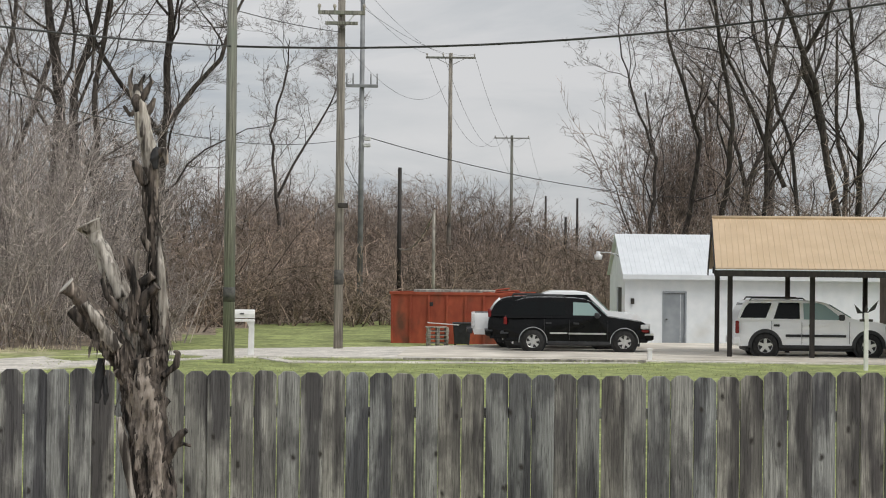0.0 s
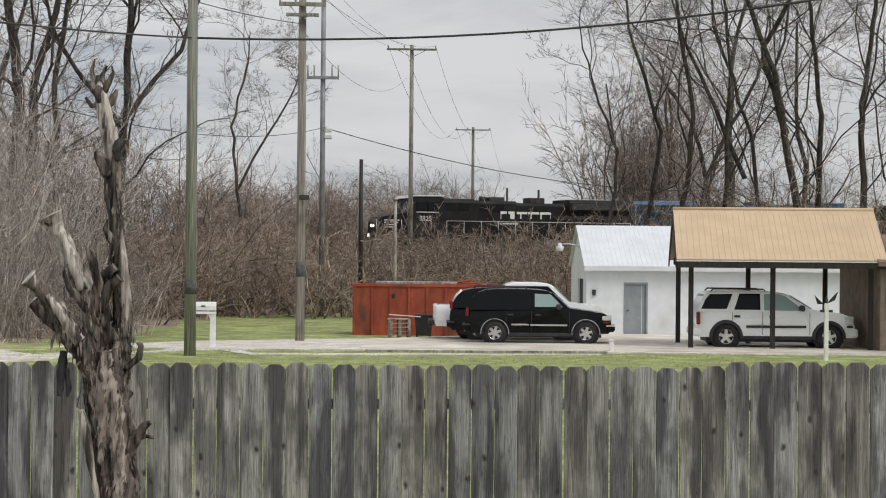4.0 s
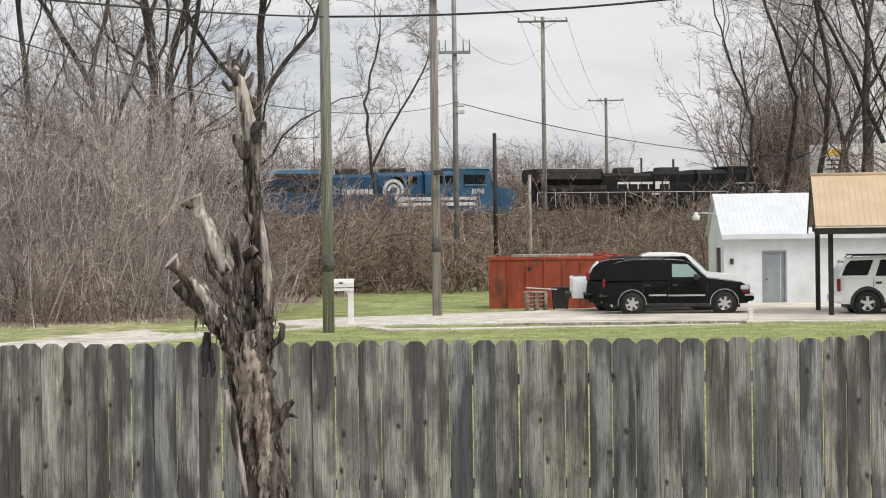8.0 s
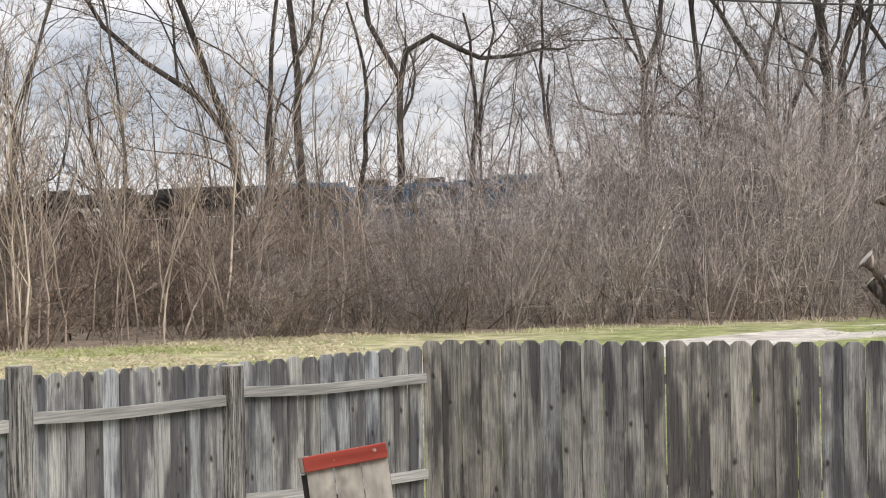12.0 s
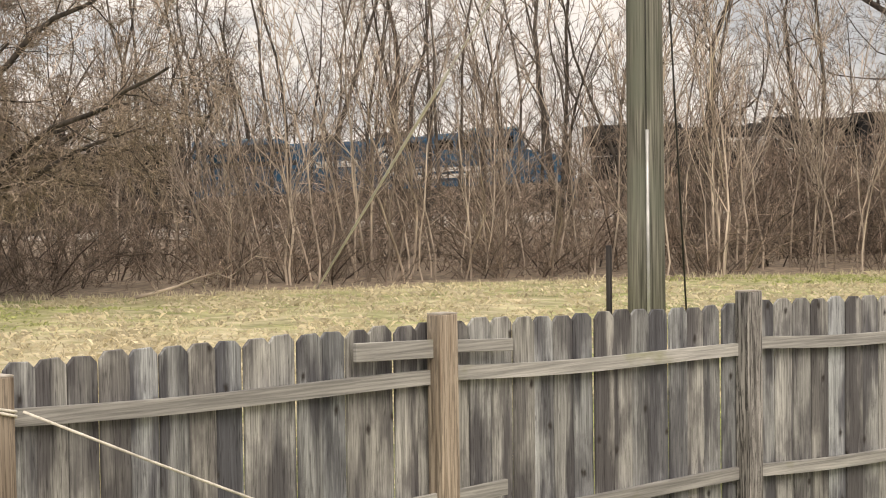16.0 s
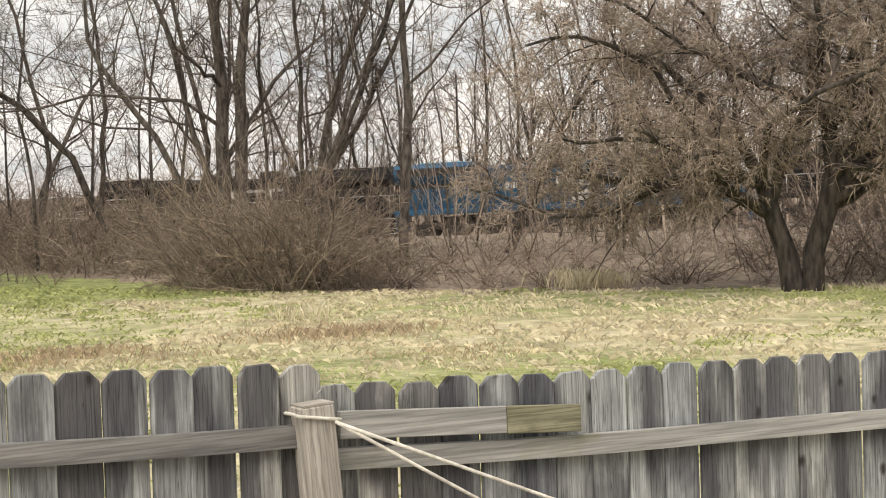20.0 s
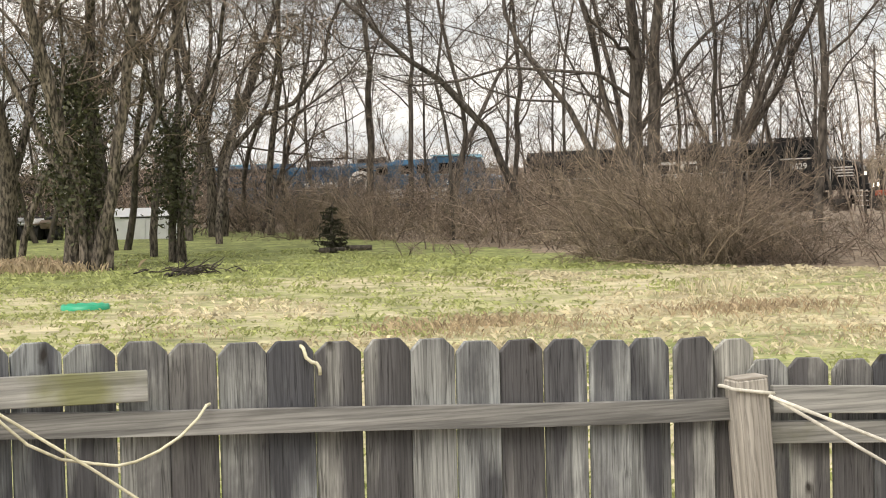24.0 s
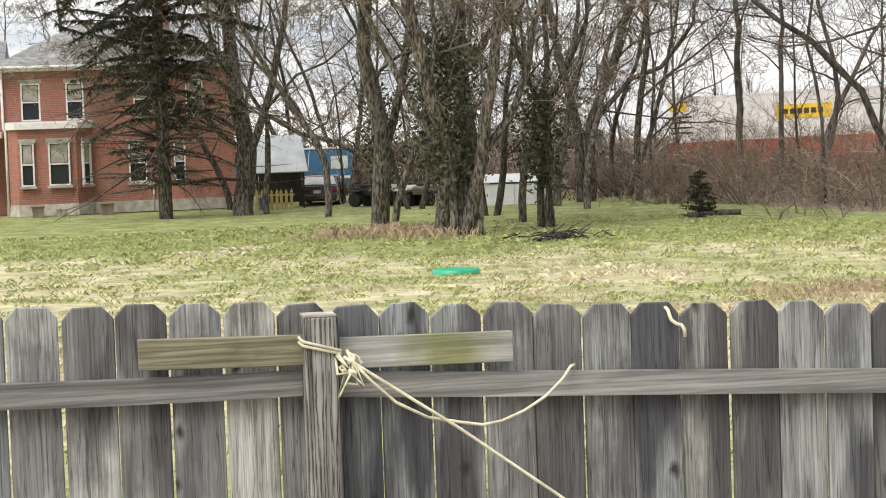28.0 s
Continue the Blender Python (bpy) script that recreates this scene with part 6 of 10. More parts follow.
# ---- the train ----
def add_wheel(bm, x, y, r, w, sides=16):
    add_tube(bm, [(x, y - w / 2, r), (x, y + w / 2, r)], r, sides)


def truck_part(parent, x):
    bm = bmesh.new()
    for y in (-1.02, 1.02):
        add_box(bm, x - 2.6, x + 2.6, y - 0.09, y + 0.09, 0.52, 0.86, 0.03)
        for dx in (-1.95, 0, 1.95):
            add_box(bm, x + dx - 0.2, x + dx + 0.2, y - 0.14, y + 0.14, 0.36, 0.72, 0.03)
            add_tube(bm, [(x + dx + 0.5, y, 0.6), (x + dx + 0.5, y, 1.05)], 0.11, 8)
    add_box(bm, x - 1.0, x + 1.0, -1.0, 1.0, 0.7, 1.3, 0.04)
    truck = part("truck", bm, DARK_STEEL, parent)
    for dx in (-1.95, 0, 1.95):
        for y in (-0.75, 0.75):
            wb = bmesh.new()
            add_wheel(wb, 0, 0, 0.53, 0.13)
            part("wheel", wb, STEEL_RAIL, truck, "", pose(x + dx, y, 0))


def bars(parent, name, mat, x0, x1, z0, z1, y, n, gap=0.25):
    """A row of plain bars, where a word stands on both flanks."""
    for s in (-1, 1):
        bm = bmesh.new()
        w = (x1 - x0) / n
        for i in range(n):
            add_box(bm, x0 + i * w, x0 + (i + 1 - gap) * w, s * y - 0.004, s * y + 0.004, z0, z1)
        part(name, bm, mat, parent)


def locomotive(name, paint, roof_mat, number, label, blue):
    ob = thing(name, Matrix(), label, "locomotive", "locomotives of the freight train")
    # frame, tank, trucks
    bm = box(-10.9, 10.9, -1.55, 1.55, 1.42, 1.72, 0.03)
    add_box(bm, -10.9, -10.6, -1.4, 1.4, 0.45, 1.42, 0.03)
    add_box(bm, 10.6, 10.95, -1.4, 1.4, 0.25, 1.42, 0.03)
    part("underframe", bm, paint if blue else LOCO_BLACK, ob)
    part("fuel_tank", prism([(-3.4, 1.4), (-3.4, 0.75), (-3.0, 0.42), (3.0, 0.42), (3.4, 0.75), (3.4, 1.4)], -1.35, 1.35, 0.05), DARK_STEEL, ob)
    truck_part(ob, -6.9)
    truck_part(ob, 6.9)
    for x in (-11.15, 11.15):
        part("coupler", box(x - 0.35, x + 0.35, -0.15, 0.15, 0.75, 1.05, 0.04), DARK_STEEL, ob)
    # hood in sections, then the wide radiator wings at the rear
    sec = lambda w, z, c: [(-w, 1.72), (w, 1.72), (w, z - c), (w - c, z), (c - w, z), (-w, z - c)]

    def hood(nm, x0, x1, w, z, c=0.22, lab="", mat=paint):
        b = bmesh.new()
        o = sec(w, z, c)
        p, q = [b.verts.new((x0, y, zz)) for y, zz in o], [b.verts.new((x1, y, zz)) for y, zz in o]
        b.faces.new(p)
        b.faces.new(q[::-1])
        for i in range(len(o)):
            b.faces.new((p[i], q[i], q[(i + 1) % len(o)], p[(i + 1) % len(o)]))
        bmesh.ops.recalc_face_normals(b, faces=b.faces)
        return part(nm, b, mat, ob, lab)

    hood("long_hood", -10.15, -1.0, 0.98, 4.2)
    hood("engine_hood", -1.0, 2.6, 1.02, 4.32)
    hood("blower_hood", 2.6, 5.2, 1.32, 4.42, 0.3)
    wing = bmesh.new()
    o = [(-0.98, 3.3), (-1.5, 3.72), (-1.5, 4.25), (-1.3, 4.5), (1.3, 4.5), (1.5, 4.25), (1.5, 3.72), (0.98, 3.3)]
    p, q = [wing.verts.new((-10.6, y, z)) for y, z in o], [wing.verts.new((-5.3, y, z)) for y, z in o]
    wing.faces.new(p)
    wing.faces.new(q[::-1])
    for i in range(8):
        wing.faces.new((p[i], q[i], q[(i + 1) % 8], p[(i + 1) % 8]))
    bmesh.ops.recalc_face_normals(wing, faces=wing.faces)
    part("radiator", wing, paint, ob, "overhanging radiator box")
    for s in (-1, 1):
        part("radiator_screen", box(-10.4, -5.5, s * 1.505 - 0.008, s * 1.505 + 0.008, 3.76, 4.22), DARK_STEEL, ob)
    part("radiator_roof", box(-9.0, -6.4, -1.28, 1.28, 4.5, 4.56, 0.02), GALVANISED if not blue else LOCO_BLUE_ROOF, ob)
    for x in (-3.6, -0.2):
        part("roof_vent", box(x, x + 1.3, -0.6, 0.6, 4.18, 4.62, 0.06), DARK_STEEL, ob)
    part("exhaust", tube([(1.4, 0, 4.3), (1.4, 0, 4.66)], 0.28, 10), DARK_STEEL, ob)
    # louvres and doors along both flanks
    for x, w, z0, z1, mat in ((-10.0, 5.2, 2.15, 3.28, DARK_STEEL), (3.1, 0.9, 3.5, 4.05, CAR_GLASS), (4.2, 0.8, 3.5, 4.05, CAR_GLASS), (0.1, 0.9, 3.45, 4.0, CAR_GLASS), (1.3, 0.8, 3.5, 4.0, CAR_GLASS)):
        y = 1.325 if x > 2.6 else (1.025 if x > -1 else 0.985)
        for s in (-1, 1):
            part("grille", box(x, x + w, s * y - 0.012, s * y + 0.012, z0, z1), mat, ob)
    for i in range(13):
        x = -9.9 + i * 0.86
        for s in (-1, 1):
            y = 1.0 if x < -1 else 1.035
            part("hood_door", box(x, x + 0.76, s * y - 0.02, s * y + 0.01, 1.95, 3.0 if x < -5.3 else 3.35, 0.006), paint, ob)
    # cab
    cab = bmesh.new()
    prof = [(5.2, 1.72), (8.15, 1.72), (8.15, 3.15), (7.85, 4.32), (7.55, 4.52), (5.35, 4.56), (5.2, 4.45)]
    add_prism(cab, prof, -1.5, 1.5)
    for v in cab.verts:
        if v.co.z > 4.0:
            v.co.y *= 0.86
    bmesh.ops.recalc_face_normals(cab, faces=cab.faces)
    cabin = part("cab", cab, paint, ob)
    top = prism([(5.15, 4.56), (7.7, 4.54), (7.9, 4.38), (7.98, 4.40), (7.75, 4.62), (5.15, 4.66)], -1.36, 1.36)
    part("cab_roof", top, roof_mat, cabin)
    for s in (-1, 1):
        for x0, x1 in ((5.75, 6.5), (6.62, 7.4)):
            bm = bmesh.new()
            vs = [bm.verts.new(c) for c in ((x0, s * 1.475, 3.42), (x1, s * 1.475, 3.42), (x1, s * 1.36, 4.12), (x0, s * 1.36, 4.12))]
            bm.faces.new(vs)
            r = bmesh.ops.extrude_face_region(bm, geom=bm.faces[:])
            for v in r["geom"]:
                if isinstance(v, bmesh.types.BMVert):
                    v.co.y += s * 0.05
            bmesh.ops.recalc_face_normals(bm, faces=bm.faces)
            part("cab_window", bm, CAR_GLASS, cabin)
            part("window_frame", box(x0 - 0.06, x1 + 0.06, s * 1.50 - 0.03, s * 1.50 + 0.03, 3.34, 3.40), LOCO_WHITE if not blue else LOCO_BLUE_ROOF, cabin)
    for y in (-0.75, 0.75):
        bm = bmesh.new()
        vs = [bm.verts.new(c) for c in ((8.17, y - 0.5, 3.3), (8.17, y + 0.5, 3.3), (7.96, y + 0.48, 4.1), (7.96, y - 0.48, 4.1))]
        bm.faces.new(vs)
        part("windscreen", bm, CAR_GLASS, cabin)
    # nose
    nose = bmesh.new()
    add_prism(nose, [(8.15, 1.72), (10.35, 1.72), (10.35, 2.6), (10.0, 3.0), (8.15, 3.35)], -1.28, 1.28)
    for v in nose.verts:
        if v.co.x > 9.5:
            v.co.y *= 0.72
    bmesh.ops.recalc_face_normals(nose, faces=nose.faces)
    part("nose", nose, paint, ob)
    part("plough", prism([(10.9, 1.4), (11.2, 0.9), (11.35, 0.25), (10.9, 0.25)], -1.35, 1.35, 0.02), DARK_STEEL, ob)
    # steps at the ends
    for x in (-10.75, 10.45):
        for s in (-1, 1):
            bm = bmesh.new()
            for k in range(4):
                add_box(bm, x - 0.25, x + 0.35, s * 1.5 - 0.12, s * 1.5 + 0.12, 0.42 + k * 0.3, 0.46 + k * 0.3)
            part("step", bm, LOCO_WHITE if not blue else DARK_STEEL, ob)
    # handrails
    rail_mat = LOCO_WHITE if not blue else LOCO_BLUE
    for s in (-1, 1):
        bm = bmesh.new()
        add_tube(bm, [(-10.6, s * 1.5, 2.75), (5.0, s * 1.5, 2.75)], 0.022, 5)
        for i in range(12):
            x = -10.6 + i * 1.42
            add_tube(bm, [(x, s * 1.5, 1.7), (x, s * 1.5, 2.75)], 0.022, 5)
        for x in (8.6, 10.6):
            add_tube(bm, [(x, s * 1.5, 1.7), (x, s * 1.35, 2.8)], 0.022, 5)
        part("handrail", bm, rail_mat if not blue else BLACK_PLASTIC, ob)
    # lettering and stripes as plain shapes, the running number on the cab
    if blue:
        bars(ob, "lettering_bar", LOCO_WHITE, -3.75, -1.35, 2.78, 3.14, 1.03, 7, 0.22)
        for s in (-1, 1):
            bm = bmesh.new()
            for r0, r1, a0, a1 in ((0.62, 0.84, -20, 200), (0.28, 0.48, -60, 180)):
                n = 20
                ring = []
                for i in range(n + 1):
                    a = radians(a0 + (a1 - a0) * i / n)
                    ring.append([bm.verts.new((0.2 + math.cos(a) * r, s * 1.062, 3.0 + math.sin(a) * r)) for r in (r0, r1)])
                for a, b in zip(ring, ring[1:]):
                    bm.faces.new((a[0], a[1], b[1], b[0]))
            add_box(bm, 0.3, 1.1, s * 1.062 - 0.002, s * 1.062 + 0.002, 2.25, 2.6)
            part("emblem", bm, LOCO_WHITE, ob, "white ring-shaped emblem")
            part("stripe", box(0.6, 6.6, s * 1.545, s * 1.565, 2.28, 2.52), LOCO_WHITE, ob)
            part("stripe", box(0.4, 6.6, s * 1.545, s * 1.565, 1.90, 2.14), LOCO_WHITE, ob)
        for x in (2.2, 3.6, 5.0):
            for s in (-1, 1):
                part("stanchion", box(x - 0.04, x + 0.04, s * 1.57 - 0.02, s * 1.57 + 0.02, 1.7, 2.5), BLACK_PLASTIC, ob)
    else:
        bars(ob, "lettering_bar", LOCO_WHITE, -3.9, -0.9, 3.0, 3.52, 1.005, 3, 0.08)
        bars(ob, "lettering_bar", LOCO_WHITE, -0.8, 0.5, 2.98, 3.54, 1.04, 2, 0.2)
        bars(ob, "caption_bar", LOCO_WHITE, -1.1, 0.5, 2.55, 2.68, 1.045, 6, 0.2)
        for k in range(4):
            for s in (-1, 1):
                part("stripe", box(8.75 + 0.1 * k, 9.95, s * 1.29 - 0.33 * 0, s * 1.30, 2.72 - k * 0.17, 2.79 - k * 0.17), LOCO_WHITE, ob, "", pose(0, 0, 0))
    me = text_mesh(number, 0.52)
    me.materials.append(LOCO_WHITE)
    for s in (-1, 1):
        put("number", me, cabin, "white running number", pose(6.75, s * 1.508, 2.9, 90, 0, 0 if s < 0 else 180))
    for y in (-0.2, 0.2):
        bm = bmesh.new()
        add_tube(bm, [(10.32, y, 2.35), (10.40, y, 2.35)], 0.11, 10)
        part("headlight", bm, CLEAR_LAMP if blue else DITCH, ob)
    if not blue:
        for y in (-0.75, 0.75):
            bm = bmesh.new()
            add_tube(bm, [(10.95, y, 1.62), (11.02, y, 1.62)], 0.13, 10)
            part("ditch_light", bm, DITCH, ob, "lit white ditch light")
    return ob


DITCH = glow("lit_lamp_glass", (1.0, 0.95, 0.85), 3.0)
LEAD = locomotive("freight_locomotive", LOCO_BLACK, LOCO_WHITE, "3825", "black diesel locomotive with white lettering leading the train", False)
BLUE = locomotive("blue_locomotive", LOCO_BLUE, LOCO_BLUE_ROOF, "8098", "bright blue diesel locomotive with white ring emblem", True)
THIRD = locomotive("rear_locomotive", LOCO_BLACK, LOCO_BLACK, "9629", "black diesel locomotive with white lettering, cab towards the cars", False)


def well_car(sign_at):
    ob = thing("container_car", Matrix(), "well car with white container stacked on orange container", "rail car", "double-stack cars")
    bm = bmesh.new()
    for y in (-1.4, 1.4):
        add_box(bm, -8.6, 8.6, y - 0.08, y + 0.08, 0.45, 1.25, 0.02)
    add_box(bm, -8.6, 8.6, -1.35, 1.35, 0.4, 0.5)
    for s in (-1, 1):
        add_box(bm, s * 9.3 - 0.9, s * 9.3 + 0.9, -1.4, 1.4, 1.0, 1.3, 0.03)
    part("well", bm, RED_STEEL, ob)
    for s in (-1, 1):
        bm = bmesh.new()
        for y in (-1.0, 1.0):
            add_box(bm, s * 9.2 - 1.2, s * 9.2 + 1.2, y - 0.08, y + 0.08, 0.4, 0.75, 0.03)
        t = part("truck", bm, DARK_STEEL, ob)
        for dx in (-0.88, 0.88):
            for y in (-0.75, 0.75):
                wb = bmesh.new()
                add_wheel(wb, 0, 0, 0.46, 0.13, 14)
                part("wheel", wb, STEEL_RAIL, t, "", pose(s * 9.2 + dx, y, 0))
        part("coupler", box(s * 10.35 - 0.3, s * 10.35 + 0.3, -0.15, 0.15, 0.75, 1.05, 0.04), DARK_STEEL, ob)
    for nm, z, mat, lab in (("lower_container", 0.5, BOX_ORANGE, "orange-red corrugated container"), ("upper_container", 3.42, BOX_WHITE, "white ribbed container")):
        bm = box(-8.07, 8.07, -1.27, 1.27, z, z + 2.9, 0.02)
        c = part(nm, bm, mat, ob, lab)
        rib = bpy.data.meshes.new("rib")
        rb = box(-0.045, 0.045, -0.012, 0.012, z + 0.16, z + 2.74)
        rb.to_mesh(rib)
        rb.free()
        rib.materials.append(mat)
        for i in range(27):
            for s in (-1, 1):
                put("rib", rib, c, "", pose(-7.8 + i * 0.6, s * 1.28, 0))
        for x in (-8.03, 8.03, -6.1, 6.1):
            for y in (-1.24, 1.24):
                part("corner_post", box(x - 0.09, x + 0.09, y - 0.06, y + 0.06, z - 0.01, z + 2.92), mat, c)
        for zz in (z, z + 2.82):
            for y in (-1.27, 1.27):
                part("side_rail", box(-8.1, 8.1, y - 0.03, y + 0.03, zz, zz + 0.12), mat, c)
    for s in (-1, 1):
        part("sign", box(sign_at - 1.85, sign_at + 1.85, s * 1.30 - 0.006, s * 1.30 + 0.006, 4.62, 5.52), SIGN_YELLOW, ob, "yellow sign panel")
        bm = bmesh.new()
        for i in range(6):
            add_box(bm, sign_at - 1.35 + i * 0.46, sign_at - 1.02 + i * 0.46, s * 1.31 - 0.004, s * 1.31 + 0.004, 4.90, 5.24)
        part("lettering_bar", bm, MARK, ob)
        bm = bmesh.new()
        for i in range(9):
            a0, a1 = radians(40 * i), radians(40 * i + 40)
            vs = [bm.verts.new((1.0 + math.cos(a) * r, s * 1.298, 2.05 + math.sin(a) * r)) for a, r in ((a0, 0.33), (a0, 0.62), (a1, 0.62), (a1, 0.33))]
            bm.faces.new(vs)
        part("emblem", bm, BOX_WHITE, ob, "white ring emblem")
        bm = bmesh.new()
        for i in range(5):
            add_box(bm, -1.3 + i * 0.34, -1.05 + i * 0.34, s * 1.298 - 0.004, s * 1.298 + 0.004, 1.9, 2.2)
        part("lettering_bar", bm, BOX_WHITE, ob)
        bm = bmesh.new()
        for k in range(4):
            add_box(bm, -7.9, -6.4, s * 1.30 - 0.004, s * 1.30 + 0.004, 4.0 + k * 0.34, 4.12 + k * 0.34)
        part("caption_bar", bm, MARK, ob)
        part("sign", box(-7.9, -6.7, s * 1.30 - 0.006, s * 1.30 + 0.006, 5.5, 5.95), SIGN_YELLOW, ob, "yellow sign panel")
    return ob


CARS = [well_car(1.2)]
for i in range(4):
    CARS.append(copy_thing(CARS[0], Matrix()))


# ---- the train's run ----
RUN = []


def run_table():
    s, last = 0.0, None
    for i in range(1801):
        az = -40 + 0.1 * i
        p = track_point(az)
        if last is not None:
            s += (p - last).length
        last = p
        RUN.append((s, p))
    zero = RUN[400][0]
    RUN[:] = [(a - zero, p) for a, p in RUN]


run_table()
RUN_S = [a for a, _ in RUN]


def on_track(s):
    """The place s metres along the line from the point due north."""
    if s <= RUN_S[0]:
        return RUN[0][1] + (RUN[0][1] - RUN[1][1]).normalized() * (RUN_S[0] - s)
    if s >= RUN_S[-1]:
        return RUN[-1][1] + (RUN[-1][1] - RUN[-2][1]).normalized() * (s - RUN_S[-1])
    i = int(np.searchsorted(RUN_S, s)) - 1
    i = max(i, 0)
    f = (s - RUN_S[i]) / (RUN_S[i + 1] - RUN_S[i])
    return RUN[i][1].lerp(RUN[i + 1][1], f)


def carriage(s, half, ahead):
    """The pose of a vehicle whose middle is at s; ahead: 1 if its front leads."""
    p, q = on_track(s + half), on_track(s - half)
    d = (p - q) * ahead
    m = (p + q) / 2
    return pose(m.x, m.y, m.z, 0, -math.degrees(math.asin(d.z / d.length)), math.degrees(math.atan2(d.y, d.x)))


# seconds, metres along the line of the blue locomotive's cab
RUN_T = (0, 3, 6, 8, 10, 12, 14.5, 17, 19.5, 20.5, 22.5, 24, 25, 26, 27, 28)
RUN_AT = (-78.0, -47.0, -16.0, 5.3, 27.6, 50.6, 78.5, 105.2, 130.5, 141.3, 161.4, 176.3, 186.4, 196.6, 206.5, 216.1)



def motions():
    vehicles = [(LEAD, 29.2, 6.9, 1), (BLUE, 7.5, 6.9, -1), (THIRD, -14.9, 6.9, -1)]
    for i, c in enumerate(CARS):
        vehicles.append((c, -36.5 - 21.2 * i, 9.2, -1))
    for ob, off, half, ahead in vehicles:
        walk(ob, [(t, carriage(table(RUN_T, RUN_AT, t) + off, half, ahead)) for t in range(0, 29)])

# ---- garage with the white roof ----
def shape(points, faces):
    bm = bmesh.new()
    vs = [bm.verts.new(p) for p in points]
    for f in faces:
        bm.faces.new([vs[i] for i in f])
    bmesh.ops.recalc_face_normals(bm, faces=bm.faces)
    return bm


def wall_with_holes(w, h, t, holes, x0=0.0):
    """A wall in the x, z plane, y from 0 to t, with rectangular openings (x0, x1, z0, z1) right through it."""
    xs = sorted({x0, w} | {v for o in holes for v in o[:2]})
    zs = sorted({0.0, h} | {v for o in holes for v in o[2:]})
    bm = bmesh.new()
    for xa, xb in zip(xs, xs[1:]):
        for za, zb in zip(zs, zs[1:]):
            cx, cz = (xa + xb) / 2, (za + zb) / 2
            if not any(o[0] < cx < o[1] and o[2] < cz < o[3] for o in holes):
                add_box(bm, xa, xb, 0, t, za, zb)
    bmesh.ops.remove_doubles(bm, verts=bm.verts, dist=0.0005)
    seen = {}
    for f in bm.faces:
        seen.setdefault(tuple(round(c, 3) for c in f.calc_center_median()), []).append(f)
    bmesh.ops.delete(bm, geom=[f for fs in seen.values() if len(fs) > 1 for f in fs], context="FACES")
    return bm


def roof_panel(parent, name, a, b, c, d, mat, thick=0.05, pitch=0.17, rib_h=0.011, label=""):
    """A ribbed metal roof slope: eave a to b, ridge d to c."""
    a, b, c, d = (Vector(v) for v in (a, b, c, d))
    n = (b - a).cross(d - a).normalized()
    low = [p - n * thick for p in (a, b, c, d)]
    bm = shape([a, b, c, d, *low], [(0, 1, 2, 3), (7, 6, 5, 4), (0, 4, 5, 1), (1, 5, 6, 2), (2, 6, 7, 3), (3, 7, 4, 0)])
    roof = part(name, bm, mat, parent, label)
    along, up = (b - a), (d - a)
    k = int(along.length / pitch)
    rb = bmesh.new()
    e = along.normalized() * 0.014
    pts = [-e, e, e * 0.5 + n * rib_h, -e * 0.5 + n * rib_h]
    vs = [rb.verts.new(p) for p in pts] + [rb.verts.new(p + up) for p in pts]
    for q in ((0, 1, 5, 4), (1, 2, 6, 5), (2, 3, 7, 6), (3, 0, 4, 7), (0, 3, 2, 1), (4, 5, 6, 7)):
        rb.faces.new([vs[i] for i in q])
    me = bpy.data.meshes.new("rib")
    rb.to_mesh(me)
    rb.free()
    me.materials.append(mat)
    for i in range(k + 1):
        put("rib", me, roof, "", Matrix.Translation(a + along * (i / k)))
    return roof


